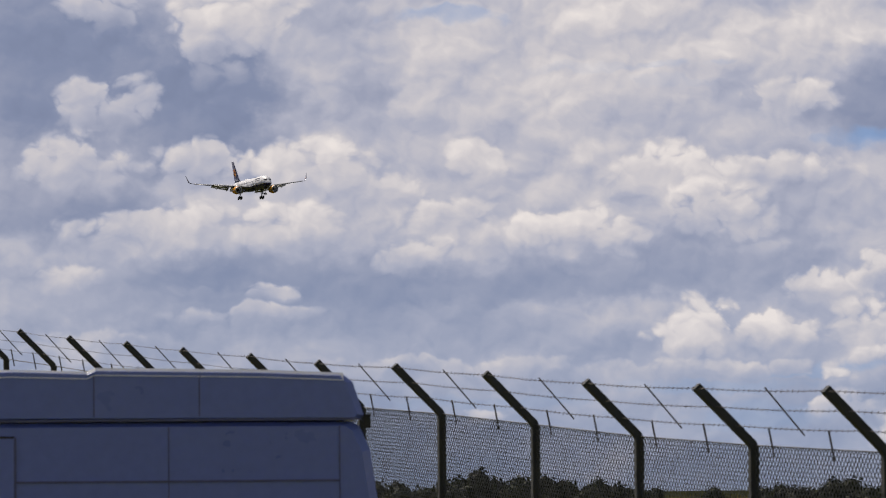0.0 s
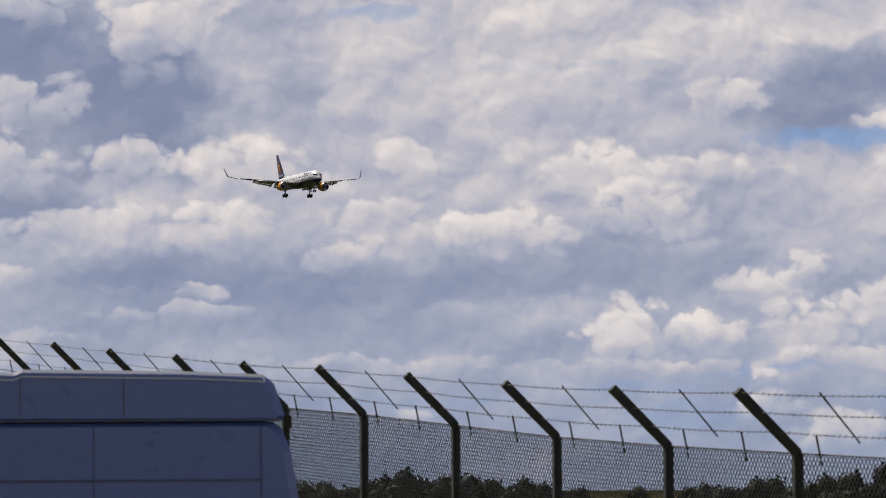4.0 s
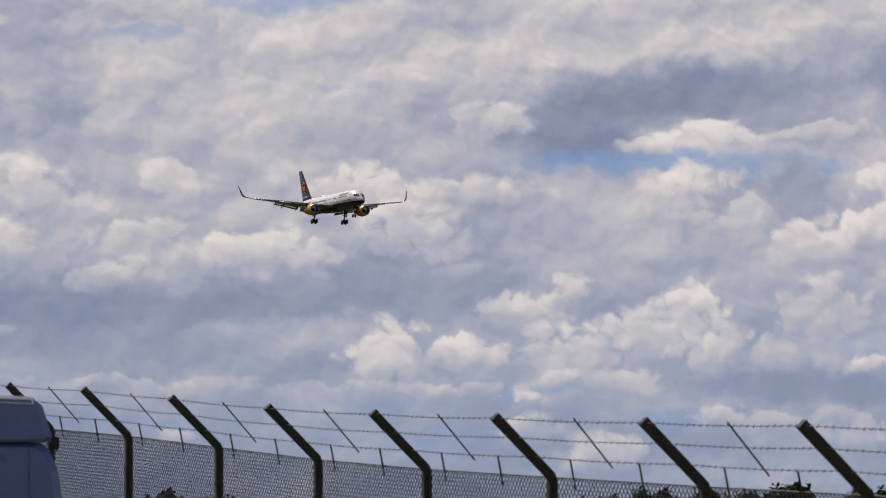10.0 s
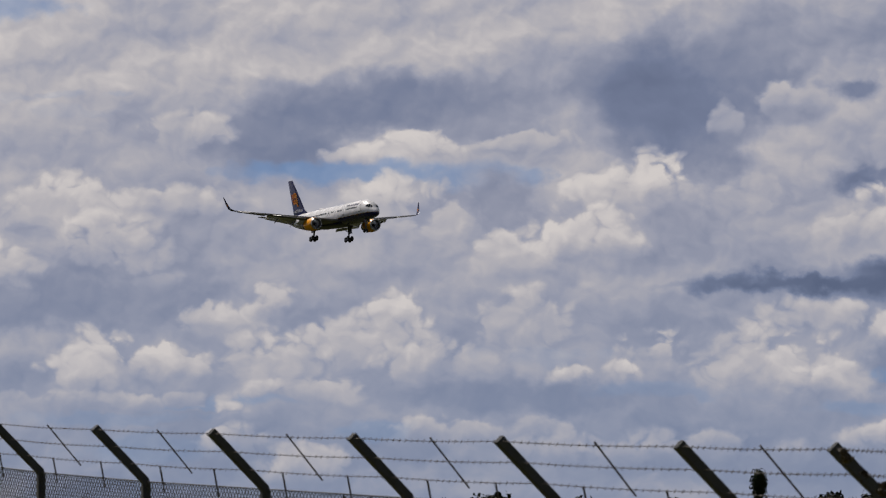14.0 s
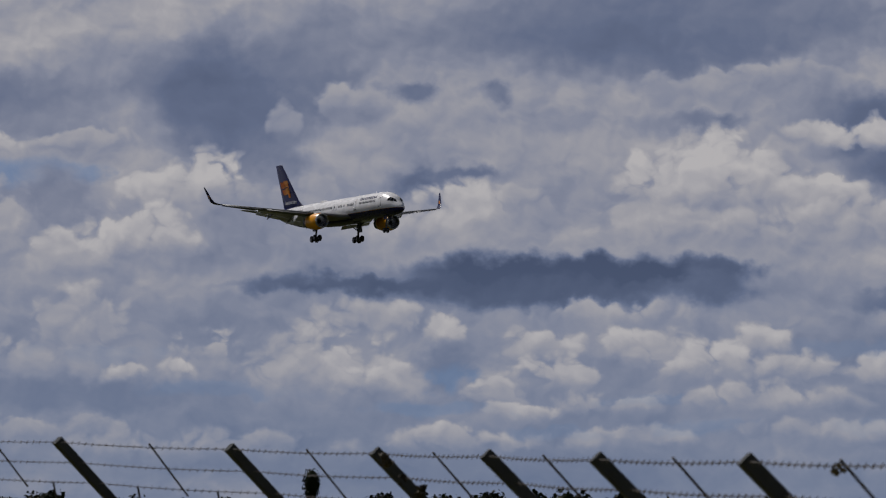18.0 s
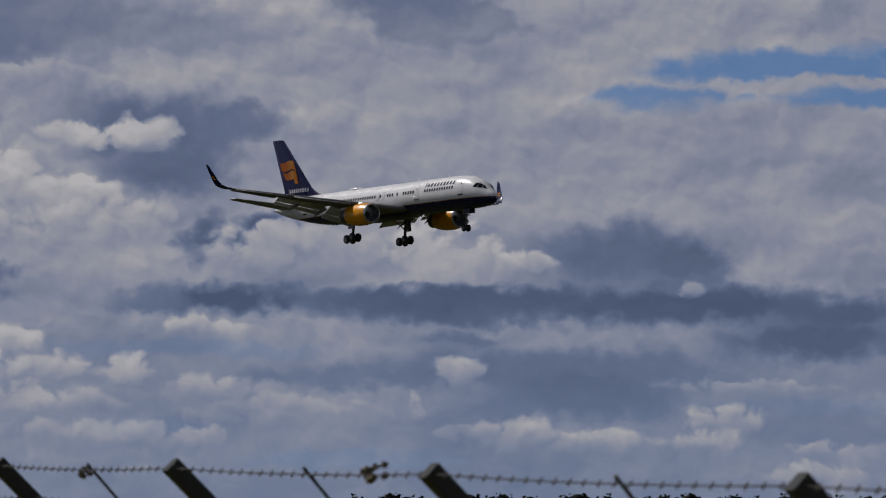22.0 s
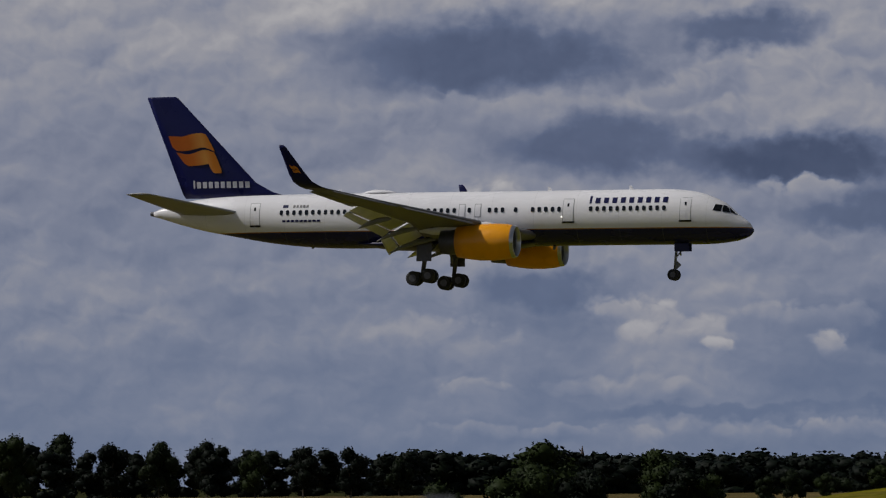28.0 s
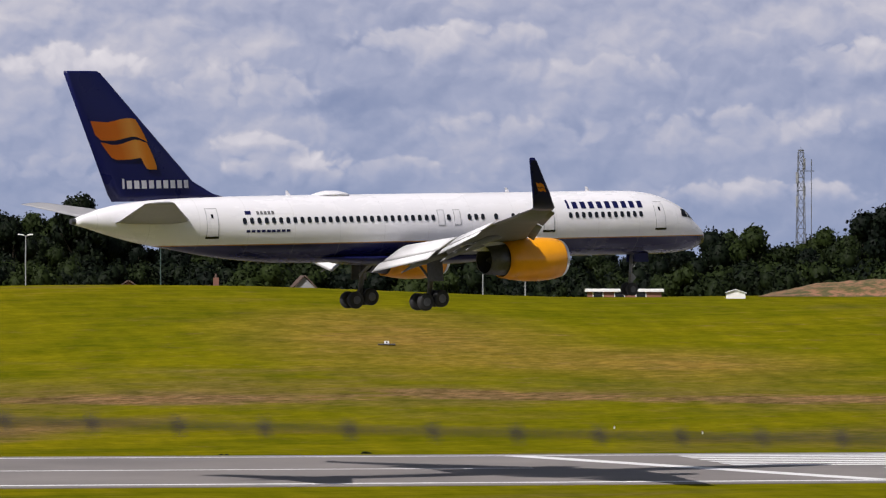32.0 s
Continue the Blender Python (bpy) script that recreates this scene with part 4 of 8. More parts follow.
def cloud_tint():
    """Tones to colours, with the relief of the heads, the haze below and the blue gaps."""
    nt = bpy.data.node_groups.new("cloud_tint", "ShaderNodeTree")
    for name, typ in (("Tone", "Float"), ("Blue", "Float"), ("Relief", "Float"), ("Even", "Float"), ("Haze", "Float"), ("Clear", "Color")):
        nt.interface.new_socket(name, in_out="INPUT", socket_type="NodeSocket" + typ)
    nt.interface.new_socket("Color", in_out="OUTPUT", socket_type="NodeSocketColor")
    i, o = nt.nodes.new("NodeGroupInput").outputs, nt.nodes.new("NodeGroupOutput").inputs
    tone = math_node(nt, "ADD", math_node(nt, "MULTIPLY", i["Tone"], 1.2), -0.125)
    lit = soft_step(nt, tone, 0.25, 0.8, 0.25, 1.0)
    v = math_node(nt, "ADD", tone, math_node(nt, "ADD", math_node(nt, "MULTIPLY", i["Relief"], lit), math_node(nt, "MULTIPLY", i["Even"], 0.35)))
    cloud = ramp(nt, v, CLOUD_TONES).outputs["Color"]
    cloud = mix(nt, math_node(nt, "MULTIPLY", i["Haze"], soft_step(nt, v, 0.4, 0.9, 1.0, 0.2)), cloud, (0.25, 0.34, 0.53))
    through_gap = soft_step(nt, math_node(nt, "ADD", i["Blue"], math_node(nt, "MULTIPLY", i["Even"], 0.5)), 0.05, 0.95)
    nt.links.new(mix(nt, through_gap, cloud, i["Clear"]), o["Color"])
    return nt


LAYERS = {"c": cloud_layer("c"), "d": cloud_layer("d"), "s": cloud_layer("s"), "b": cloud_layer("b"), "tint": cloud_tint()}
SPILL = {"c": 0.4, "d": 0.6, "s": 1.2, "b": 1.2}


def cloud_sector(items, nudge):
    """The cloud of one stretch of the horizon, laid on in order, the farthest first."""
    nt = bpy.data.node_groups.new("cloud_sector", "ShaderNodeTree")
    for name, typ in (("c", "Vector"), ("d", "Vector"), ("s", "Vector"), ("b", "Vector"), ("Base", "Float"), ("Relief", "Float"), ("Even", "Float"), ("Haze", "Float"), ("Clear", "Color")):
        nt.interface.new_socket(name, in_out="INPUT", socket_type="NodeSocket" + typ)
    nt.interface.new_socket("Color", in_out="OUTPUT", socket_type="NodeSocketColor")
    i, o = nt.nodes.new("NodeGroupInput").outputs, nt.nodes.new("NodeGroupOutput").inputs
    v, blue = i["Base"], None
    for kind, a, e, ra, re, *p in items:
        n = nt.nodes.new("ShaderNodeGroup")
        n.node_tree = LAYERS[kind]
        n.inputs["Place"].default_value, n.inputs["Size"].default_value = (a + nudge, e, 0), (ra, re, 1)
        n.inputs["First"].default_value = p[0]
        n.inputs["Second"].default_value = p[1] if len(p) > 1 else 0.0
        nt.links.new(i[kind], n.inputs["Sheet"])
        nt.links.new(v, n.inputs["Tone"])
        if blue is not None:
            nt.links.new(blue, n.inputs["Blue"])
        v = n.outputs["Tone"]
        if kind == "b" or blue is not None:
            blue = n.outputs["Blue"]
    n = nt.nodes.new("ShaderNodeGroup")
    n.node_tree = LAYERS["tint"]
    nt.links.new(v, n.inputs["Tone"])
    for name in ("Relief", "Even", "Haze", "Clear"):
        nt.links.new(i[name], n.inputs[name])
    if blue is not None:
        nt.links.new(blue, n.inputs["Blue"])
    nt.links.new(n.outputs["Color"], o["Color"])
    return nt


def sky_world():
    w = bpy.data.worlds.new("sky")
    w.use_nodes = True
    scene.world = w
    nt = w.node_tree
    bg = nt.nodes["Background"]
    nt.nodes.remove(bg)
    sky = nt.nodes.new("ShaderNodeTexSky")
    sky.sky_type, sky.sun_disc = "NISHITA", False
    sky.sun_elevation, sky.sun_rotation = radians(SUN_EL), radians(SUN_AZ)
    co = nt.nodes.new("ShaderNodeTexCoord").outputs["Generated"]
    sep = nt.nodes.new("ShaderNodeSeparateXYZ")
    nt.links.new(co, sep.inputs[0])
    az = math_node(nt, "MULTIPLY", math_node(nt, "ARCTAN2", sep.outputs["X"], sep.outputs["Y"]), 57.2958)
    el = math_node(nt, "MULTIPLY", math_node(nt, "ARCSINE", sep.outputs["Z"]), 57.2958)
    flat = nt.nodes.new("ShaderNodeCombineXYZ")
    nt.links.new(az, flat.inputs[0])
    nt.links.new(el, flat.inputs[1])
    flat = flat.outputs[0]

    def tex(kind, vec, **kw):
        n = add(nt, kind, **kw)
        nt.links.new(vec, n.inputs["Vector"])
        return n

    def scaled(vec, s, shift=(0, 0, 0)):
        mp = nt.nodes.new("ShaderNodeMapping")
        mp.inputs["Scale"].default_value = s
        mp.inputs["Location"].default_value = shift
        nt.links.new(vec, mp.inputs["Vector"])
        return mp.outputs["Vector"]

    def vmath(op, a, b):
        n = nt.nodes.new("ShaderNodeVectorMath")
        n.operation = op
        for i, v in enumerate((a, b)):
            if isinstance(v, tuple):
                n.inputs[i].default_value = v
            else:
                nt.links.new(v, n.inputs[i])
        return n.outputs[0]

    def knobs(vec, detail=2.5):
        n = nt.nodes.new("ShaderNodeTexVoronoi")
        n.voronoi_dimensions, n.feature = "2D", "F1"
        n.inputs["Scale"].default_value = 1.0
        n.inputs["Detail"].default_value, n.inputs["Roughness"].default_value = detail, 0.5
        n.inputs["Randomness"].default_value = 1.0
        nt.links.new(vec, n.inputs["Vector"])
        return n.outputs["Distance"]

    def with_depth(sheet, depth):
        s = nt.nodes.new("ShaderNodeSeparateXYZ")
        c = nt.nodes.new("ShaderNodeCombineXYZ")
        nt.links.new(sheet, s.inputs[0])
        nt.links.new(s.outputs[0], c.inputs[0])
        nt.links.new(s.outputs[1], c.inputs[1])
        nt.links.new(depth, c.inputs[2])
        return c.outputs[0]

    # three sheets: knobbly for heaped heads, ragged for dark cloud, drawn out for streaks of blue
    n1 = tex("ShaderNodeTexNoise", scaled(flat, (1.1, 1.4, 1)), Scale=1.0, Detail=2.0, Roughness=0.5)
    n2 = tex("ShaderNodeTexNoise", scaled(flat, (3.4, 4.0, 1), (3, 7, 0)), Scale=1.0, Detail=3.0, Roughness=0.5)
    wide = vmath("SUBTRACT", n1.outputs["Color"], (0.5, 0.5, 0.5))
    curl = vmath("SUBTRACT", n2.outputs["Color"], (0.5, 0.5, 0.5))
    heaped = vmath("ADD", flat, vmath("ADD", vmath("MULTIPLY", wide, (0.5, 0.3, 0)), vmath("MULTIPLY", curl, (0.22, 0.2, 0))))
    ragged = vmath("ADD", flat, vmath("ADD", vmath("MULTIPLY", wide, (1.0, 0.4, 0)), vmath("MULTIPLY", curl, (0.6, 0.4, 0))))
    drawn = vmath("ADD", flat, vmath("ADD", vmath("MULTIPLY", wide, (1.8, 0.25, 0)), vmath("MULTIPLY", curl, (1.2, 0.28, 0))))
    kv = scaled(heaped, (1.9, 2.3, 1), (2, 5, 0))
    head = knobs(kv)
    crest = math_node(nt, "SUBTRACT", knobs(vmath("ADD", kv, (-0.12, 0.24, 0))), head)
    mv = scaled(heaped, (0.75, 1.0, 1), (6, 1, 0))
    mound = knobs(mv, 1.0)
    great = math_node(nt, "SUBTRACT", knobs(vmath("ADD", mv, (-0.1, 0.25, 0)), 1.0), mound)
    streak = tex("ShaderNodeTexNoise", scaled(drawn, (0.5, 1.9, 1)), Scale=1.0, Detail=5.0, Roughness=0.55).outputs["Fac"]
    mass = tex("ShaderNodeTexNoise", scaled(ragged, (0.45, 0.8, 1), (9, 2, 0)), Scale=1.0, Detail=3.5, Roughness=0.48).outputs["Fac"]
    rough = math_node(nt, "MULTIPLY", math_node(nt, "SUBTRACT", n2.outputs["Fac"], 0.4), 0.9, True)
    sheets = {"c": with_depth(heaped, math_node(nt, "MULTIPLY", math_node(nt, "SUBTRACT", head, 0.22), 0.85, True)), "d": with_depth(ragged, rough), "b": with_depth(drawn, math_node(nt, "MULTIPLY", math_node(nt, "SUBTRACT", streak, 0.35), 1.0, True))}
    relief = math_node(nt, "ADD", math_node(nt, "MULTIPLY", crest, 0.18), math_node(nt, "MULTIPLY", great, 0.24))
    even = math_node(nt, "ADD", math_node(nt, "MULTIPLY", math_node(nt, "SUBTRACT", mass, 0.5), 0.32), math_node(nt, "MULTIPLY", math_node(nt, "SUBTRACT", streak, 0.5), 0.17))
    ground_tone = math_node(nt, "ADD", even, soft_step(nt, el, 0.5, 6.0, 0.5, 0.72, "LINEAR"))
    haze = soft_step(nt, el, 0.3, 3.8, 0.5, 0.0, "LINEAR")
    clear = mix(nt, math_node(nt, "MULTIPLY", el, 0.1, True), (0.20, 0.375, 0.66), (0.105, 0.265, 0.62))

    feeds = {"c": sheets["c"], "d": sheets["d"], "s": sheets["b"], "b": sheets["b"], "Base": ground_tone, "Relief": relief, "Even": even, "Haze": haze, "Clear": clear}

    def sector(items, nudge):
        n = nt.nodes.new("ShaderNodeGroup")
        n.node_tree = cloud_sector(items, nudge)
        for name, sock in feeds.items():
            nt.links.new(sock, n.inputs[name])
        b = nt.nodes.new("ShaderNodeBackground")
        nt.links.new(n.outputs["Color"], b.inputs["Color"])
        return b.outputs[0]

    def joined(fac, a, b):
        n = nt.nodes.new("ShaderNodeMixShader")
        nt.links.new(fac, n.inputs[0])
        nt.links.new(a, n.inputs[1])
        nt.links.new(b, n.inputs[2])
        return n.outputs[0]

    edges = [-80.0 + 3.0 * k for k in range(18)] + [-24.0, -18.0, -15.0, -12.0, -9.0, -6.0, -2.5, 1.0, 5.0, 9.0, 13.0, 17.0, 21.0, 25.0, 29.0]
    bounds = [-400.0] + edges + [400.0]

    def stretch(i, j):
        """The sectors from bound i to bound j, halved again and again."""
        if j - i == 1:
            lo, hi = bounds[i], bounds[j]
            return sector([c for c in CLOUDS if c[1] + c[3] + SPILL[c[0]] > lo and c[1] - c[3] - SPILL[c[0]] < hi], 0.0004 * i)
        k = (i + j) // 2
        west, east = stretch(i, k), stretch(k, j)
        return joined(math_node(nt, "GREATER_THAN", az, bounds[k]), west, east)

    seen = stretch(0, len(bounds) - 1)
    # overhead and behind: broken cloud on the plain sky
    ov = tex("ShaderNodeTexNoise", scaled(co, (1, 1, 2)), Scale=3.0, Detail=6.0, Roughness=0.55)
    broken = ramp(nt, ov.outputs["Fac"], [(0.42, (0, 0, 0)), (0.58, (1, 1, 1))]).outputs["Color"]
    dimmed = mix(nt, 1.0, sky.outputs["Color"], (0.06, 0.06, 0.06), "MULTIPLY")
    above = nt.nodes.new("ShaderNodeBackground")
    nt.links.new(mix(nt, broken, dimmed, (0.16, 0.17, 0.195)), above.inputs["Color"])
    high = math_node(nt, "MULTIPLY", math_node(nt, "SUBTRACT", el, 9.0), 0.12, True)
    nt.links.new(joined(high, seen, above.outputs[0]), nt.nodes["World Output"].inputs["Surface"])


sky_world()
sun = new("sun", bpy.data.lights.new("sun", "SUN"))
sun.data.energy, sun.data.angle, sun.data.color = 5.0, radians(0.55), (1.0, 0.965, 0.92)
sun.matrix_basis = pose(0, 0, 300, 90 - SUN_EL, 0, -SUN_AZ + 180)


# ---- ground and runway ----
RUN_O, RUN_DIR = Vector((142.0, 262.0)), radians(-19.0)
RUN_A = Vector((math.cos(RUN_DIR), math.sin(RUN_DIR)))
RUN_N = Vector((-math.sin(RUN_DIR), math.cos(RUN_DIR)))


def runway_place(a, n):
    p = RUN_O + a * RUN_A + n * RUN_N
    return p.x, p.y


def ground_z(x, y):
    d = Vector((x, y)) - RUN_O
    a, n = d.dot(RUN_A), d.dot(RUN_N)
    r = math.hypot(x, y)
    near = smoothstep(-50, -285, n) * (9.9 + 0.02 * min(70.0, max(0.0, -x)))
    mound = 0.9 * math.exp(-((x + 3) ** 2 + (y - 0.5) ** 2) / 30.0)
    roll = 0.35 * math.sin(a * 0.031) + 0.2 * math.sin(a * 0.083 + 1.0)
    roll += 0.78 * math.exp(-((a + 18) / 28) ** 2) - 0.7 * smoothstep(5, 50, a) - 0.25 * math.exp(-((a + 100) / 22) ** 2)
    far = smoothstep(28, 150, n) * (11.2 + roll + 0.8 * smoothstep(-190, -270, a)) * (0.28 * smoothstep(-352, -318, a) + 0.72 * smoothstep(-620, -470, a))
    drop = -3.0 * smoothstep(170, 300, n) * smoothstep(-352, -318, a)
    west = 1.5 * smoothstep(350, 900, r) * smoothstep(-200, -420, a)
    rise = -4.0 * smoothstep(800, 1800, r)
    return near * (1 - smoothstep(500, 900, r)) + mound + far + drop + west + rise


def steps(*spans):
    out = []
    for a, b, n in spans:
        out += [a + (b - a) * i / n for i in range(n)]
    return out + [spans[-1][1]]


def build_ground():
    us = steps((-4600, -900, 24), (-900, -420, 18), (-420, 320, 124), (320, 900, 16), (900, 4600, 20))
    vs = steps((-3000, -380, 14), (-380, -240, 24), (-240, -40, 20), (-40, 170, 56), (170, 420, 20), (420, 1200, 14), (1200, 4700, 12))
    verts = [(*p, ground_z(*p)) for v in vs for u in us for p in [runway_place(u, v)]]
    k = len(us)
    faces = [(j * k + i, j * k + i + 1, (j + 1) * k + i + 1, (j + 1) * k + i) for j in range(len(vs) - 1) for i in range(k - 1)]
    ob = part_of("ground", mesh_from("ground", verts, faces), GRASS, smooth=True)
    tagged(ob, "rolling mown yellow-green airfield grass with dry patches", "grass", kind="structure")
    return ob


def strip(bm, a0, a1, n0, n1, z, skew=0.0, cuts=1):
    for i in range(cuts):
        b0, b1 = a0 + (a1 - a0) * i / cuts, a0 + (a1 - a0) * (i + 1) / cuts
        vs = [bm.verts.new((*runway_place(b + skew * (n - n0), n), z)) for b, n in ((b0, n0), (b1, n0), (b1, n1), (b0, n1))]
        bm.faces.new(vs)


build_ground()


def build_runway():
    bm = bmesh.new()
    a0, a1 = -230.0, 900.0
    for n0, n1 in ((-24.0, 24.0),):
        strip(bm, a0, a1, n0, n1, 0.05)
    geom = bmesh.ops.extrude_face_region(bm, geom=bm.faces[:])
    for v in geom["geom"]:
        if isinstance(v, bmesh.types.BMVert):
            v.co.z -= 0.4
    bmesh.ops.recalc_face_normals(bm, faces=bm.faces)
    road = part("runway", bm, ASPHALT)
    tagged(road, "grey asphalt runway with white painted markings", "runway", kind="structure")
    for n0, n1, lab in ((-21.7, -20.4, "white side line"), (20.5, 21.4, "white side line")):
        b = bmesh.new()
        strip(b, a0, a1, n0, n1, 0.056, cuts=12)
        part("side_line", b, PAINT, road, lab)
    b = bmesh.new()
    strip(b, a0, 8, -0.4, 0.4, 0.056, cuts=8)
    part("centre_line", b, PAINT, road, "white centre line")
    b = bmesh.new()
    strip(b, 24.8, 27.0, -20.3, 20.4, 0.058, skew=-0.37)
    part("threshold_bar", b, PAINT, road, "broad white bar across the runway")
    for side in (1, -1):
        for i in range(6):
            c = side * (3.0 + 3.1 * i)
            b = bmesh.new()
            strip(b, 22 if c > 0 else 31, 52, c - 0.9, c + 0.9, 0.057)
            part("threshold_stripe", b, PAINT, road)
    return road


build_runway()


# ---- perimeter fence ----
def fence_line():
    """Feet of the posts with the height of their overhanging tips."""
    tips = [(-85.51, 8.12, 2.51), (-82.55, 8.46, 2.35), (-79.58, 8.8, 2.19), (-76.62, 9.15, 2.03), (-73.66, 9.5, 1.87), (-70.69, 9.84, 1.71), (-67.73, 10.17, 1.54), (-64.76, 10.53, 1.39), (-61.79, 10.81, 1.24), (-58.83, 11.15, 1.1), (-55.85, 11.41, 0.96)]
    tips += [(-52.88, 11.68, 0.86), (-49.9, 11.98, 0.73), (-46.92, 12.25, 0.61), (-43.94, 12.48, 0.53), (-40.95, 12.71, 0.46),
             (-37.96, 12.99, 0.38), (-34.98, 13.15, 0.32), (-31.97, 13.34, 0.24), (-29.02, 13.15, 0.18), (-26.08, 12.55, 0.14),
             (-23.19, 11.81, 0.11), (-20.28, 11.1, 0.09), (-17.39, 10.35, 0.07), (-14.46, 9.68, 0.04), (-11.53, 9.02, 0.0),
             (-8.5, 8.3, -0.03), (-5.5, 7.65, -0.075), (-2.5, 7.0, -0.115), (-0.1, 6.25, -0.15), (2.32, 5.66, -0.215),
             (5.1, 5.0, -0.28), (7.9, 4.3, -0.335), (10.8, 3.6, -0.39)]
    return tips


END_SHADE = surface("post_end_shade", (0.006, 0.006, 0.007), 0.95, spread=0.2, scale=5.0, spec=0.0)
ARM_RISE, ARM_OUT, POST_W = 0.49, 0.5, 0.075


def wire_curve(name, pts, r, material, parent):
    cu = bpy.data.curves.new(name, "CURVE")
    cu.dimensions, cu.bevel_depth, cu.bevel_resolution = "3D", r, 0
    sp = cu.splines.new("POLY")
    sp.points.add(len(pts) - 1)
    for p, co in zip(sp.points, pts):
        p.co = (*co, 1)
    me = bpy.data.meshes.new_from_object(new(name + "_path", cu))
    bpy.data.objects.remove(bpy.data.objects[name + "_path"])
    me.name = name
    return part_of(name, me, material, parent)


def build_fence():
    tips = [Vector(t) + Vector((0, 0, EYE_Z + 0.00785 * math.hypot(t[0], t[1]) - 0.05 * smoothstep(-26, -36, t[0]) - 0.025 * math.exp(-((t[0] + 43.0) / 5.0) ** 2))) for t in fence_line()]
    feet, outs = [], []
    for i, t in enumerate(tips):
        d = (tips[min(i + 1, len(tips) - 1)] - tips[max(i - 1, 0)]).to_2d().normalized()
        out = Vector((d.y, -d.x, 0))
        outs.append(out)
        feet.append(t - out * ARM_OUT)
    fence = empty("perimeter_fence", Matrix.Translation((feet[20].x, feet[20].y, ground_z(*feet[20].to_2d()))))
    tagged(fence, "tall chain-link fence with cranked concrete posts and barbed wire", "fence")
    inv = fence.matrix_basis.inverted()
    for t, f, o in zip(tips, feet, outs):
        g = ground_z(f.x, f.y) - 0.3
        width = POST_W if f.x < -8 else 0.068
        bend = Vector((f.x, f.y, t.z - ARM_RISE))
        side = Vector((-o.y, o.x, 0)) * width / 2
        rings = []
        for p, nrm in ((Vector((f.x, f.y, g)), o), (bend - Vector((0, 0, 0.02)), o), (bend + (o + Vector((0, 0, 1))) * 0.02, (o - Vector((0, 0, 0.42))).normalized()), (t, (o - Vector((0, 0, 1))).normalized())):
            q = nrm * width / 2
            rings.append([inv @ (p + s) for s in (q + side * 0.8, q * 0.8 + side, -q * 0.8 + side, -q + side * 0.8, -q - side * 0.8, -q * 0.8 - side, q * 0.8 - side, q - side * 0.8)])
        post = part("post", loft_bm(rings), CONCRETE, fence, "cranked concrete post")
        if f.x > -8:
            k = (o + Vector((0, 0, 1))).normalized()
            n = (o - Vector((0, 0, 1))).normalized()
            # thin black plate painted for the shade in the post's end
            face = [[inv @ (t + k * e + (side * sx + n * width / 2 * sz) * 0.66) for sx, sz in ((1, 1), (-1, 1), (-1, -1), (1, -1))] for e in (-0.004, 0.002)]
            part("end_shade_plate", loft_bm(face), END_SHADE, post, "black plate for the shade in the end")
    bends = [Vector((f.x, f.y, t.z - ARM_RISE)) for f, t in zip(feet, tips)]
    # barbed strands
    barb = bmesh.new()
    for j in range(3):
        k = 0.97 - 0.315 * j
        pts = []
        for a, b, a2, b2 in zip(bends, bends[1:], tips, tips[1:]):
            p, q = a.lerp(a2, k), b.lerp(b2, k)
            for i in range(24):
                s = i / 24
                w = p.lerp(q, s)
                w.z -= 0.05 * s * (1 - s)
                pts.append(inv @ w)
                if w.x > -60:
                    for e in (Vector((0.008, 0.005, 0.012)), Vector((-0.006, 0.007, 0.012))):
                        c = inv @ w
                        rod_bm(c - e, c + e, 0.0022, sides=3, bm=barb)
                        if i % 1 == 0 and e.x > 0:
                            rod_bm(c - Vector((0.012, 0, 0)), c + Vector((0.012, 0, 0)), 0.004, sides=4, bm=barb)
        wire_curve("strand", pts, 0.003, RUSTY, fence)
    part("barb", barb, RUSTY, fence)["kind"] = "stuff"
    # stays, short rods and top wire
    for a, b, a2, b2 in zip(bends, bends[1:], tips, tips[1:]):
        if math.degrees(math.atan2(b.x, b.y)) > 8 and b.y > 0:
            continue
        lo, hi = a.lerp(b, 0.5).lerp(a2.lerp(b2, 0.5), 0.22), a2.lerp(b2, 0.555)
        part("stay", rod_bm(inv @ lo, inv @ hi, 0.0075, sides=6), RUSTY, fence)
        lean = Vector(((b - a).y, -(b - a).x, 0)).normalized() * 0.03
        for s in (0.15, 0.61):
            p = a.lerp(b, s)
            part("rod", rod_bm(inv @ (p - lean * 0.6 + Vector((0, 0, -0.09))), inv @ (p + lean + Vector((0, 0, 0.155))), 0.0085, sides=6), RUSTY, fence)
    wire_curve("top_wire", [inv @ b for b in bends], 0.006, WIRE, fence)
    # woven mesh, bay by bay
    for i, (a, b, fa, fb) in enumerate(zip(bends, bends[1:], feet, feet[1:])):
        if i < 8 or i > 29:
            continue
        span = (b - a).to_2d().length
        cell, depth = 0.072, 1.08
        cols = int(span / cell)
        vv, ee = [], []
        rows = int(depth / cell)
        for s in (1, -1):
            for c in range(-rows, cols + 1):
                c0, r0 = (c, 0) if s > 0 else (c + rows, 0)
                p0, p1 = c, c + rows
                lo, hi = max(p0, 0), min(p1, cols)
                if hi - lo < 1:
                    continue
                ends = []
                for u in (lo, hi):
                    d = (u - p0) * cell if s > 0 else (p1 - u) * cell
                    w = a.lerp(b, u / cols)
                    ends.append(Vector((w.x, w.y, w.z - d)))
                vv.append(ends)
        bm = bmesh.new()
        o = Vector(((b - a).y, -(b - a).x, 0)).normalized()
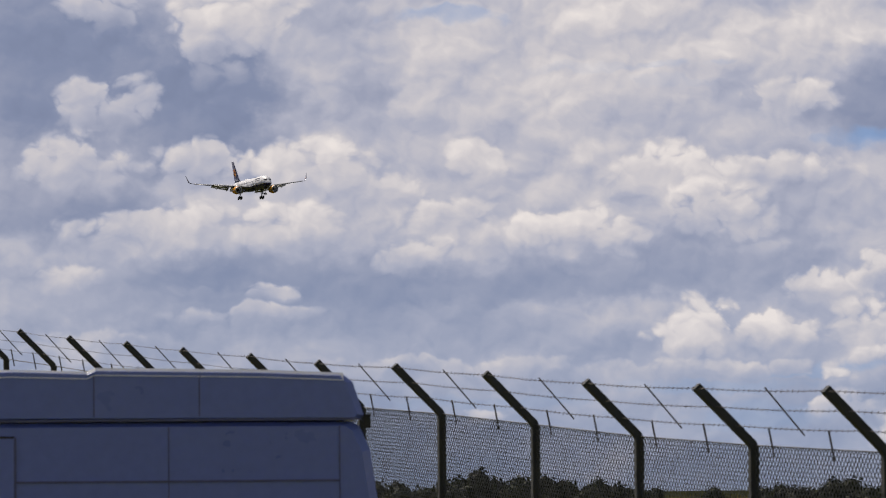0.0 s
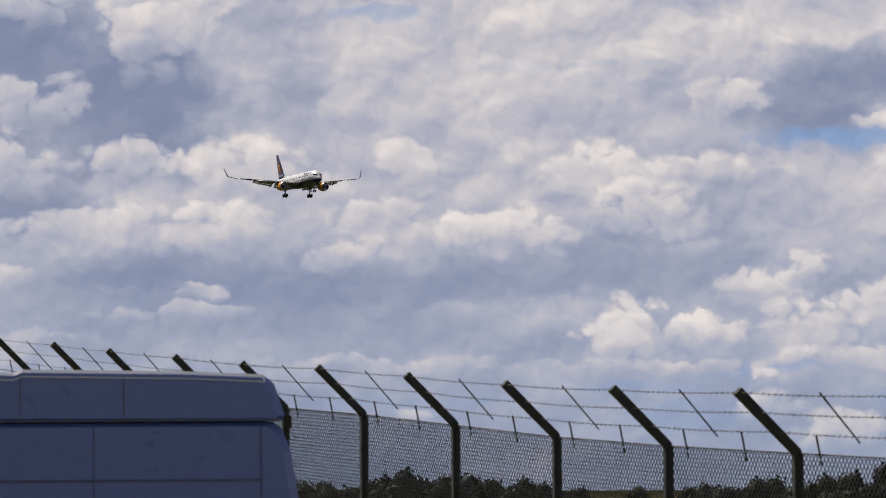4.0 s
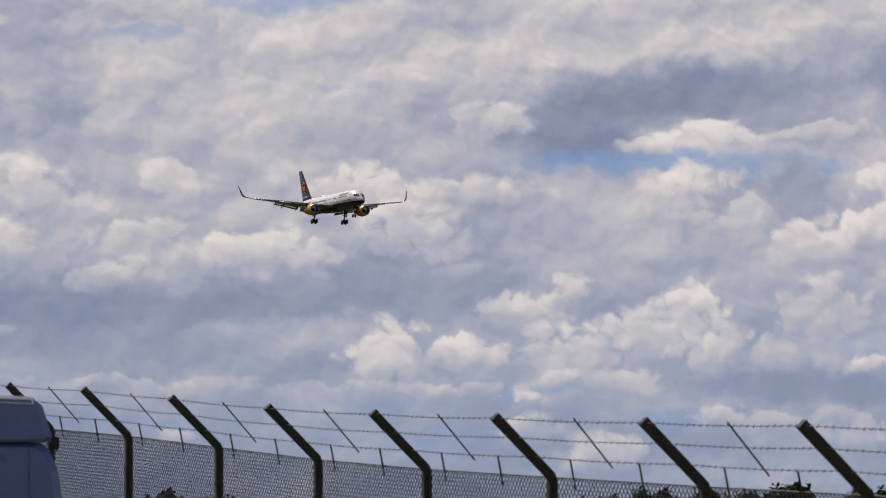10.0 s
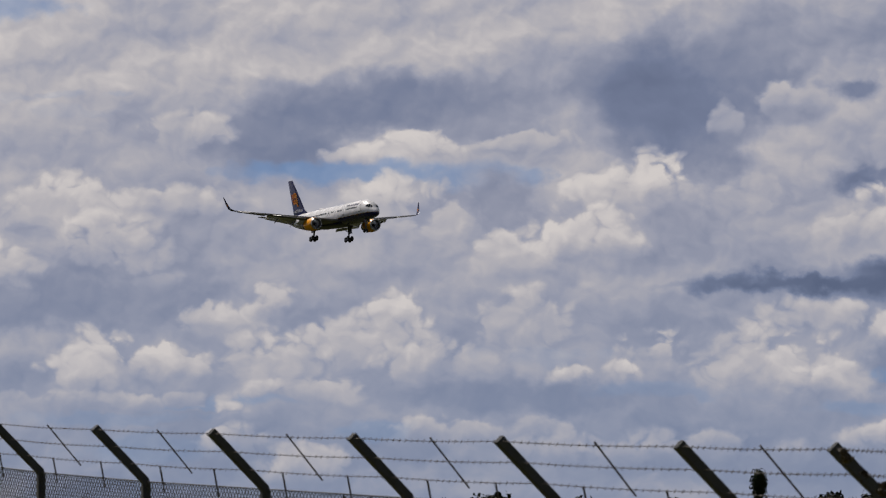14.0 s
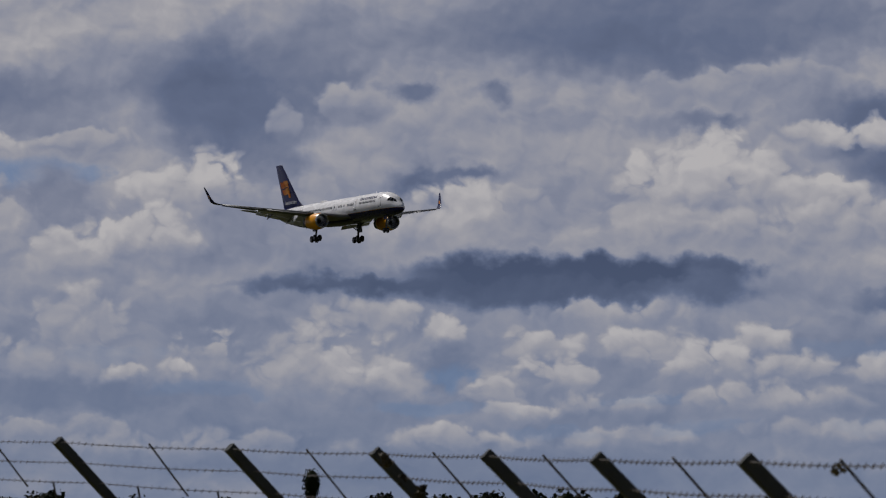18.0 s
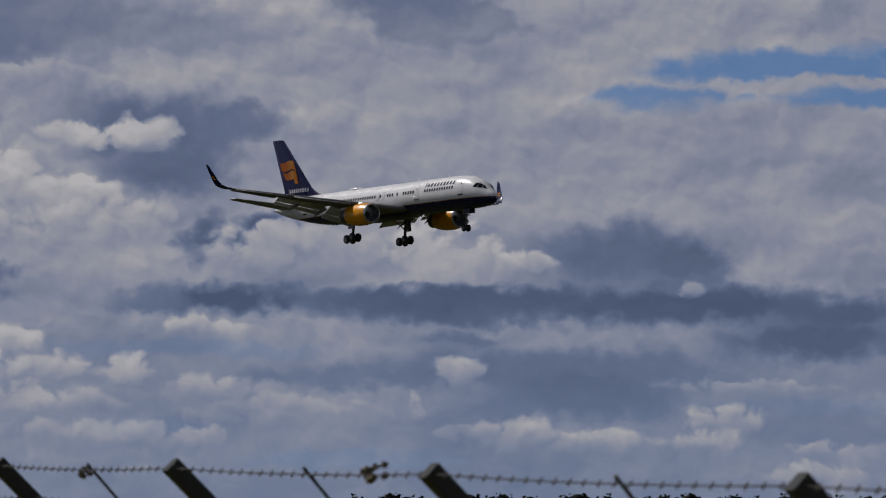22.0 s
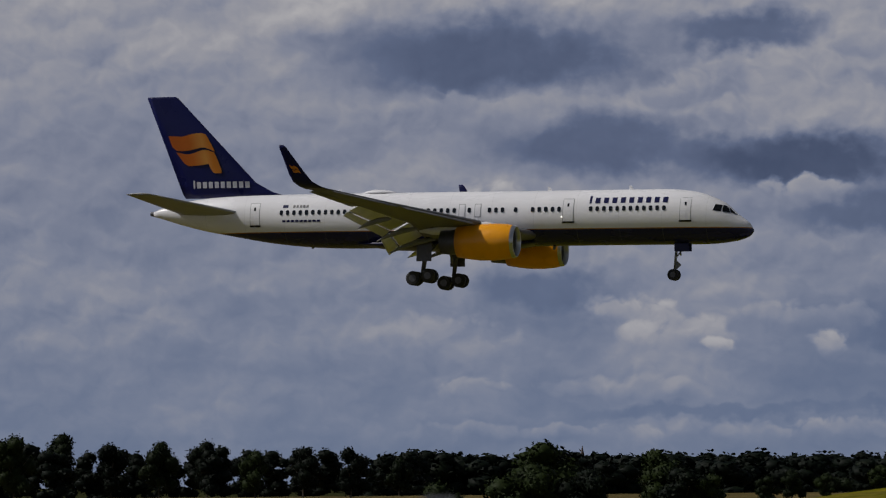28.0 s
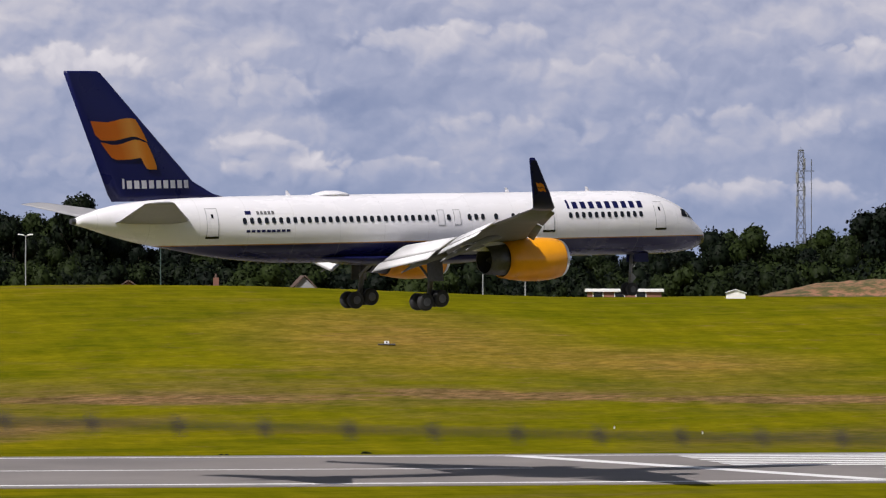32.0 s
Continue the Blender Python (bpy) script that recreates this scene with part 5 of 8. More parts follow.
        for p, q in vv:
            d = (q - p).normalized().cross(o).normalized() * 0.0036
            e = o * 0.0036
            p, q = inv @ p, inv @ q
            quad = [[bm.verts.new(w + k) for k in (d + e, -d + e, -e)] for w in (p, q)]
            for k in range(3):
                bm.faces.new((quad[0][k], quad[0][(k + 1) % 3], quad[1][(k + 1) % 3], quad[1][k]))
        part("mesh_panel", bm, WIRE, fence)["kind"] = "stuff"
    return fence


build_fence()


# ---- the airliner: x forward from the nose, y to port, z up from the middle of the hull ----
def flag_paint():
    """Orange that runs from deep to light along the folds of the painted flag."""
    m, nt, b = nodes_of("flag_paint")
    co = nt.nodes.new("ShaderNodeTexCoord").outputs["Object"]
    sep = nt.nodes.new("ShaderNodeSeparateXYZ")
    nt.links.new(co, sep.inputs[0])
    along = math_node(nt, "ADD", math_node(nt, "MULTIPLY", sep.outputs["X"], 0.21), math_node(nt, "MULTIPLY", sep.outputs["Z"], 0.06))
    n1 = noise_at(nt, 1.5, 3, 0.5, co)
    along = math_node(nt, "ADD", along, math_node(nt, "ADD", math_node(nt, "MULTIPLY", n1.outputs["Fac"], 0.1), 9.15))
    nt.links.new(ramp(nt, along, [(0.0, (0.60, 0.13, 0.006)), (0.4, (0.66, 0.17, 0.006)), (0.62, (0.80, 0.36, 0.06)), (0.75, (0.74, 0.24, 0.01)), (1.0, (0.5, 0.2, 0.02))]).outputs["Color"], b.inputs["Base Color"])
    b.inputs["Roughness"].default_value = 0.45
    return m


WHITE = surface("white_paint", (0.79, 0.785, 0.81), 0.28, spread=0.03, scale=0.6, fine=6.0)
NAVY = surface("navy_paint", (0.006, 0.008, 0.06), 0.3, spread=0.12, scale=0.5, spec=0.22)
ORANGE = surface("orange_paint", (0.84, 0.34, 0.003), 0.32, spread=0.06, scale=1.2)
GOLD = surface("gold_paint", (0.66, 0.21, 0.008), 0.5, spread=0.15, scale=1.5)
FLAG = flag_paint()
# wing grey with its light painted in: shaded wing, sunlit flaps, half-shaded tailplane
GREY = surface("shaded_grey", (0.165, 0.165, 0.17), 0.5, spread=0.12, scale=0.9, fine=9.0)
SUNLIT_GREY = surface("sunlit_grey", (0.66, 0.66, 0.67), 0.5, spread=0.12, scale=0.9, fine=9.0)
HALF_SHADE_GREY = surface("half_shade_grey", (0.31, 0.31, 0.32), 0.5, spread=0.14, scale=0.9, fine=9.0)
ALU = surface("bare_metal", (0.55, 0.56, 0.58), 0.32, 0.9, spread=0.1, scale=2.0)
STEEL = surface("dark_steel", (0.10, 0.10, 0.11), 0.45, 0.7, spread=0.2, scale=4.0)
RUBBER = surface("tyre_rubber", (0.018, 0.018, 0.019), 0.8, spread=0.2, scale=5.0)
GLASS = surface("dark_glass", (0.012, 0.014, 0.018), 0.12, spread=0.05, scale=2.0)
DOOR_LINE = surface("door_line", (0.36, 0.36, 0.38), 0.5, spread=0.1, scale=2.0)
LAMP = surface("lit_lamp", (1.0, 0.95, 0.85), 0.3, emit=4.0)


def hull_material():
    """White above, navy below a straight line with a thin gold edge."""
    m, nt, b = nodes_of("hull_paint")
    co = nt.nodes.new("ShaderNodeTexCoord").outputs["Object"]
    sep = nt.nodes.new("ShaderNodeSeparateXYZ")
    nt.links.new(co, sep.inputs[0])
    z = sep.outputs["Z"]
    n1 = noise_at(nt, 0.7, 5, 0.6, co, (0.35, 1, 1))
    white = ramp(nt, n1.outputs["Fac"], [(0.3, (0.75, 0.745, 0.77)), (0.7, (0.82, 0.815, 0.835))]).outputs["Color"]
    navy = ramp(nt, n1.outputs["Fac"], [(0.3, (0.006, 0.007, 0.048)), (0.7, (0.01, 0.011, 0.066))]).outputs["Color"]
    low = math_node(nt, "LESS_THAN", z, -0.92)
    edge = math_node(nt, "MULTIPLY", math_node(nt, "LESS_THAN", z, -0.86), math_node(nt, "GREATER_THAN", z, -0.92))
    c = mix(nt, edge, mix(nt, low, white, navy), (0.42, 0.19, 0.04))
    # panel joints
    frac = math_node(nt, "FRACT", math_node(nt, "MULTIPLY", sep.outputs["X"], 0.31))
    line = math_node(nt, "LESS_THAN", frac, 0.008)
    c = mix(nt, math_node(nt, "MULTIPLY", line, 0.25), c, (0.3, 0.3, 0.3))
    nt.links.new(c, b.inputs["Base Color"])
    nt.links.new(ramp(nt, n1.outputs["Fac"], [(0.3, (0.2,) * 3), (0.7, (0.34,) * 3)]).outputs["Color"], b.inputs["Roughness"])
    b.inputs["Specular IOR Level"].default_value = 0.35
    return m


HULL = hull_material()
# station x, half width, top z, bottom z
STATIONS = [(0.0, 0.03, -1.04, -1.14), (-0.25, 0.42, -0.58, -1.45), (-0.7, 0.78, -0.2, -1.66), (-1.3, 1.08, 0.26, -1.82), (-2.0, 1.33, 0.92, -1.93),
            (-2.7, 1.51, 1.28, -2.00), (-3.5, 1.66, 1.60, -2.03), (-4.6, 1.79, 1.87, -2.04), (-6.0, 1.86, 2.01, -2.04), (-8.0, 1.88, 2.04, -2.04),
            (-12.0, 1.88, 2.04, -2.04), (-17.0, 1.88, 2.04, -2.06), (-22.0, 1.88, 2.04, -2.06), (-28.0, 1.88, 2.04, -2.08), (-31.0, 1.87, 2.04, -2.08),
            (-34.0, 1.80, 2.03, -1.95), (-37.0, 1.62, 2.0, -1.62), (-40.0, 1.32, 1.93, -1.10), (-42.5, 1.0, 1.76, -0.62), (-44.5, 0.68, 1.45, -0.10),
            (-45.7, 0.38, 1.1, 0.27), (-46.4, 0.2, 0.86, 0.46)]


def hull_at(x):
    for (x0, w0, t0, b0), (x1, w1, t1, b1) in zip(STATIONS, STATIONS[1:]):
        if x1 <= x <= x0:
            k = (x0 - x) / (x0 - x1)
            return w0 + (w1 - w0) * k, t0 + (t1 - t0) * k, b0 + (b1 - b0) * k
    return STATIONS[-1][1:]


def side_y(x, z):
    w, t, b = hull_at(x)
    c, h = (t + b) / 2, (t - b) / 2
    return w * math.sqrt(max(0.02, 1 - min(1.0, abs((z - c) / h)) ** 2))


def smooth_stations(n=110):
    xs = [-46.4 * (i / n) ** 1.0 for i in range(n + 1)]
    xs = sorted(set(xs + [-0.02, -0.1, -0.2, -0.32, -0.5, -0.8, -1.1]), reverse=True)
    return xs


def ellipse_ring(x, w, t, b, n=40):
    c, h = (t + b) / 2, (t - b) / 2
    return [(x, w * math.cos(2 * math.pi * i / n), c + h * math.sin(2 * math.pi * i / n)) for i in range(n)]


def spline_at(x):
    """Stations blended by a cubic through the table."""
    S = STATIONS
    i = max(k for k in range(len(S)) if S[k][0] >= x - 1e-9)
    if i >= len(S) - 1:
        return S[-1][1:]
    p0, p1, p2, p3 = S[max(i - 1, 0)], S[i], S[i + 1], S[min(i + 2, len(S) - 1)]
    k = (p1[0] - x) / (p1[0] - p2[0])
    out = []
    for j in (1, 2, 3):
        d = p1[0] - p2[0]
        m1 = (p2[j] - p0[j]) / max(1e-6, p0[0] - p2[0]) * d if i else p2[j] - p1[j]
        m2 = (p3[j] - p1[j]) / max(1e-6, p1[0] - p3[0]) * d
        out.append((2 * k ** 3 - 3 * k * k + 1) * p1[j] + (k ** 3 - 2 * k * k + k) * m1 + (3 * k * k - 2 * k ** 3) * p2[j] + (k ** 3 - k * k) * m2)
    return out


def foil(chord, thick, n=9):
    """A wing section, leading edge at 0, running aft; points (x, z)."""
    up, lo = [], []
    for i in range(n + 1):
        s = i / n
        s = s * s * (1.6 - 0.6 * s) if s < 1 else 1.0
        y = 5 * thick * (0.2969 * math.sqrt(s) - 0.126 * s - 0.3516 * s * s + 0.2843 * s ** 3 - 0.1015 * s ** 4)
        up.append((-s * chord, y * chord * 1.15))
        lo.append((-s * chord, -y * chord * 0.85))
    return up + lo[::-1][1:-1]


def panel(sections, n=9):
    """Lofts wing sections (x of leading edge, y, z, chord, thickness, twist in degrees)."""
    rings = []
    for x, y, z, ch, th, tw in sections:
        c, s = math.cos(radians(tw)), math.sin(radians(tw))
        rings.append([(x + px * c, y, z + pz * c + px * s) for px, pz in foil(ch, th, n)])
    return loft_bm(rings)


airliner = empty("airliner")
tagged(airliner, "white and navy twin-engine airliner landing, gear and flaps down", "aircraft")
PLANE_SHIFT = Matrix.Translation((-0.45, 0, 0.5))


def on_plane(name, bm, material, parent=None, label="", smooth=False):
    ob = part(name, bm, material, parent or airliner, label, smooth)
    if parent is None:
        ob.matrix_basis = PLANE_SHIFT
    return ob


def build_hull():
    rings = []
    for x in smooth_stations():
        w, t, b = spline_at(x)
        rings.append(ellipse_ring(x, max(w, 0.02), t, b))
    hull = on_plane("fuselage", loft_bm(rings), HULL, None, "white fuselage with a navy belly", True)
    # belly fairing
    rr = []
    for x, w, d in ((-15.5, 0.6, 0.02), (-17, 1.5, 0.28), (-19, 2.0, 0.42), (-24, 2.1, 0.46), (-27.5, 1.8, 0.36), (-30, 1.0, 0.1), (-31, 0.4, 0.02)):
        rr.append([(x, w * math.cos(a), -1.75 - d * 1.4 * math.sin(a) if math.sin(a) > 0 else -1.75 - 0.8 * math.sin(a) * -0.2) for a in [2 * math.pi * i / 20 for i in range(20)]])
    on_plane("belly_fairing", loft_bm(rr), NAVY, None, "navy wing-root fairing", True)
    # auxiliary exhaust
    on_plane("tail_exhaust", rod_bm((-46.25, 0, 0.66), (-46.68, 0, 0.68), 0.2, 0.17, 16), STEEL)
    # antennas and dome
    dome = []
    for x, w, h in ((-27.1, 0.1, 0.02), (-27.5, 0.5, 0.18), (-28.1, 0.6, 0.3), (-28.9, 0.6, 0.32), (-29.5, 0.45, 0.2), (-30.0, 0.1, 0.03)):
        dome.append([(x, w * math.cos(a), 1.98 + h * max(0.0, math.sin(a))) for a in [2 * math.pi * i / 14 for i in range(14)]])
    on_plane("antenna_dome", loft_bm(dome), WHITE, None, "white antenna dome", True)
    for x, z, s in ((-15.2, 2.0, 1), (-31.4, 2.0, 1), (-9.0, 2.0, 1), (-33.5, -1.75, -1), (-14.8, -2.0, -1)):
        b = loft_bm([[(x, 0.02, z), (x - 0.35, 0, z), (x, -0.02, z)], [(x - 0.2, 0.01, z + s * 0.32), (x - 0.36, 0, z + s * 0.32), (x - 0.2, -0.01, z + s * 0.32)]])
        on_plane("blade_antenna", b, WHITE if s > 0 else GREY)
    return hull


build_hull()


def curved_patch(x0, x1, z0, z1, side, lift, nx=2, nz=3):
    """A thin plate that lies on the side of the hull."""
    bm = bmesh.new()
    grid = []
    for k in (0, 1):
        layer = []
        for i in range(nx + 1):
            row = []
            for j in range(nz + 1):
                x, z = x0 + (x1 - x0) * i / nx, z0 + (z1 - z0) * j / nz
                row.append(bm.verts.new((x, side * (side_y(x, z) + (lift if k else -0.02)), z)))
            layer.append(row)
        grid.append(layer)
    a = grid[1]
    for i in range(nx):
        for j in range(nz):
            bm.faces.new((a[i][j], a[i + 1][j], a[i + 1][j + 1], a[i][j + 1]))
    rim = [(i, 0) for i in range(nx)] + [(nx, j) for j in range(nz)] + [(i, nz) for i in range(nx, 0, -1)] + [(0, j) for j in range(nz, 0, -1)]
    for p, q in zip(rim, rim[1:] + rim[:1]):
        bm.faces.new((grid[0][p[0]][p[1]], grid[0][q[0]][q[1]], a[q[0]][q[1]], a[p[0]][p[1]]))
    bmesh.ops.recalc_face_normals(bm, faces=bm.faces)
    return bm


def rounded_plate(w, h, d, r):
    bm = bmesh.new()
    pts = []
    for cx, cz, a0 in ((w / 2 - r, h / 2 - r, 0), (-w / 2 + r, h / 2 - r, 90), (-w / 2 + r, -h / 2 + r, 180), (w / 2 - r, -h / 2 + r, 270)):
        for i in range(3):
            a = radians(a0 + 45 * i)
            pts.append((cx + r * math.cos(a), cz + r * math.sin(a)))
    return loft_bm([[(x, -d, z) for x, z in pts], [(x, d, z) for x, z in pts]])


def build_windows():
    me = bpy.data.meshes.new("cabin_window")
    b = rounded_plate(0.26, 0.38, 0.02, 0.1)
    b.to_mesh(me)
    b.free()
    me.materials.append(GLASS)
    xs = [-6.3 - 0.5 * i for i in range(12)] + [-14.2 - 0.5 * i for i in range(5)] + [-17.5] + [-18.5 - 0.5 * i for i in range(3)] + [-21.05]
    xs += [-22.2 - 0.5 * i for i in range(28)]
    for side in (-1, 1):
        for x in xs:
            z = 0.55
            shared("cabin_window", me, airliner, PLANE_SHIFT @ pose(x, side * (side_y(x, z) + 0.004), z, side * 16, 0, 0))
    # cockpit panes, three a side, laid on the hull
    for side in (-1, 1):
        for quad in (((-2.78, 0.34), (-2.2, 0.27), (-2.16, 0.76), (-2.62, 0.82)), ((-2.12, 0.26), (-1.58, 0.19), (-1.80, 0.63), (-2.09, 0.77)), ((-1.52, 0.18), (-1.16, 0.06), (-1.34, 0.22), (-1.74, 0.6))):
            bm = bmesh.new()
            grid = []
            for i in range(5):
                row = []
                for j in range(5):
                    u, v = i / 4, j / 4
                    x, z = ((quad[0][k] * (1 - u) + quad[1][k] * u) * (1 - v) + (quad[3][k] * (1 - u) + quad[2][k] * u) * v for k in (0, 1))
                    w, t, b = spline_at(x)
                    c, h = (t + b) / 2, (t - b) / 2
                    q = min(0.995, (z - c) / h)
                    row.append(bm.verts.new((x + 0.012, side * (w * math.sqrt(1 - q * q) + 0.012), z + 0.014)))
                grid.append(row)
            for a, b in zip(grid, grid[1:]):
                for j in range(4):
                    bm.faces.new((a[j], b[j], b[j + 1], a[j + 1]))
            bmesh.ops.solidify(bm, geom=bm.faces[:], thickness=0.006)
            on_plane("cockpit_pane", bm, GLASS)
    # doors: a thin grey outline and a dark sill
    for side in (-1, 1):
        for xc, w, h in ((-4.72, 0.84, 1.75), (-13.5, 0.84, 1.75), (-37.85, 0.8, 1.75), (-20.4, 0.5, 0.98), (-21.6, 0.5, 0.98)):
            z0 = -0.42 if h > 1 else 0.05
            door = on_plane("cabin_door", curved_patch(xc - w / 2, xc + w / 2, z0, z0 + h, side, 0.016, 2, 9), DOOR_LINE, None, "thin grey door outline")
            door_in = part("door_panel", curved_patch(xc - w / 2 + 0.045, xc + w / 2 - 0.045, z0 + 0.045, z0 + h - 0.045, side, 0.022, 2, 9), WHITE, door)
            if h > 1:
                part("door_sill", curved_patch(xc - w / 2 - 0.04, xc + w / 2 + 0.04, z0 - 0.07, z0 + 0.07, side, 0.03, 2, 2), GLASS, door)
                part("door_window", curved_patch(xc - 0.07, xc + 0.07, z0 + 1.15, z0 + 1.4, side, 0.03, 1, 2), GLASS, door)


build_windows()


def bars(n, x0, x1, z0, z1, gap, place, material, lean=0.0, label=""):
    """Plain bars in place of lettering."""
    w = (x1 - x0) / n
    for i in range(n):
        place(x0 + w * i, x0 + w * (i + 1) - gap * (1 if w > 0 else -1), z0, z1, material, label)


def hull_bar(side):
    def place(a, b, z0, z1, material, label):
        on_plane("lettering_bar", curved_patch(a, b, z0, z1, side, 0.022, 1, 3), material, None, label)
    return place


for s in (-1, 1):
    for i in range(10):
        x = -6.05 - 0.635 * i
        w, z1 = (0.16, 1.5) if i == 9 else (0.36, 1.38)
        hull_bar(s)(x, x - w, 0.95, z1, NAVY, "")
    bars(5, -33.6, -34.9, 0.92, 1.12, 0.1, hull_bar(s), GREY)
    bars(1, -35.2, -35.6, 0.92, 1.14, 0.0, hull_bar(s), NAVY)
    bars(9, -32.6, -35.7, -0.16, 0.0, 0.09, hull_bar(s), NAVY)


def build_wing(side):
    def sec(x, y, z, ch, th, tw):
        return (x, side * y, z, ch, th, tw)
    wing = on_plane("wing", panel([sec(-15.6, 0.6, -1.35, 8.9, 0.13, 2.5), sec(-16.9, 3.2, -1.12, 7.3, 0.125, 2.0), sec(-18.9, 7.2, -0.62, 5.0, 0.115, 1.0),
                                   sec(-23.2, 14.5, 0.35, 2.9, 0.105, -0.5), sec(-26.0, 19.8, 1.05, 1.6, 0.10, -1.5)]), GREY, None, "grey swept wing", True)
    rings = []
    for x, y, z, ch, lean in ((-26.0, 19.8, 1.05, 1.6, 0), (-26.3, 20.4, 1.17, 1.55, 25), (-26.8, 20.9, 1.5, 1.4, 55), (-27.2, 21.17, 2.05, 1.22, 78), (-28.45, 21.7, 3.85, 0.52, 80), (-28.65, 21.75, 4.05, 0.34, 80)):
        c, s = math.cos(radians(lean)), math.sin(radians(lean))
        rings.append([(x + px, side * (y - pz * s), z + pz * c) for px, pz in foil(ch, 0.09)])
    tip = on_plane("winglet", loft_bm(rings), NAVY, None, "upturned navy winglet", True)
    # a small waving flag painted on both faces
    for top, low in (((2.46, 2.62, 2.56, 2.66), (2.27, 2.4, 2.32, 2.4)), ((2.23, 2.35, 2.27, 2.33), (2.05, 2.15, 2.1, 2.16))):
        lg = bmesh.new()
        for k in (-1, 1):
            edge = [[(-27.5 - 0.17 * i - 0.55 * (z - 2.05), side * (21.17 + 0.294 * (z - 2.05)) + k * 0.075, z) for i, z in enumerate(zs)] for zs in (top, low)]
            vs = [[lg.verts.new(p) for p in row] for row in edge]
            for i in range(3):
                lg.faces.new((vs[0][i], vs[0][i + 1], vs[1][i + 1], vs[1][i]))
        part("flag_band", lg, GOLD, tip, "orange painted band")
    # flaps, drooped behind the trailing edge, their sunlit tops put into the paint
    for name, a, b in (("flap", (-24.35, 2.2, -1.55, 2.15), (-23.95, 7.0, -0.95, 1.75)), ("flap", (-23.85, 7.6, -0.88, 1.6), (-25.6, 13.4, 0.02, 1.1))):
        on_plane(name, panel([sec(a[0], a[1], a[2] + 0.42, a[3], 0.13, 27), sec(b[0], b[1], b[2] + 0.34, b[3], 0.13, 27)], 6), SUNLIT_GREY, None, "lowered flap in sunlit pale grey", True)
        on_plane(name, panel([sec(a[0] - a[3] * 0.92, a[1], a[2] + 0.36 - a[3] * 0.44, a[3] * 0.45, 0.12, 38), sec(b[0] - b[3] * 0.92, b[1], b[2] + 0.3 - b[3] * 0.44, b[3] * 0.45, 0.12, 38)], 5), SUNLIT_GREY, None, "lowered flap in sunlit pale grey", True)
    on_plane("aileron", panel([sec(-25.5, 13.9, 0.24, 0.75, 0.1, 6), sec(-27.1, 19.3, 0.95, 0.5, 0.1, 6)], 5), GREY, None, "", True)
    # slats
    for (xa, ya, za, ca), (xb, yb, zb, cb) in (((-17.75, 4.9, -0.91, 0.85), (-18.1, 5.6, -0.82, 0.8)), ((-19.2, 7.7, -0.56, 0.8), (-22.55, 13.4, 0.2, 0.62)), ((-22.95, 14.1, 0.3, 0.6), (-25.8, 19.4, 1.0, 0.42))):
        on_plane("slat", panel([sec(xa + 0.5 * ca, ya, za - 0.38 * ca, ca, 0.16, -24), sec(xb + 0.5 * cb, yb, zb - 0.38 * cb, cb, 0.16, -24)], 5), GREY, None, "grey slat", True)
    # flap track fairings
    for x, y, z, l in ((-22.8, 4.5, -1.75, 3.6), (-22.9, 8.3, -1.15, 3.2), (-23.9, 11.6, -0.6, 2.6)):
        rr = []
        for k, (f, r) in enumerate(((0, 0.03), (0.12, 0.15), (0.4, 0.22), (0.75, 0.16), (1.0, 0.03))):
            rr.append([(x - f * l, side * y + r * 0.7 * math.cos(q), z - 0.55 * f * f * l * 0.5 + r * math.sin(q)) for q in [2 * math.pi * i / 10 for i in range(10)]])
        on_plane("flap_track", loft_bm(rr), GREY, None, "", True)


build_wing(-1)
build_wing(1)


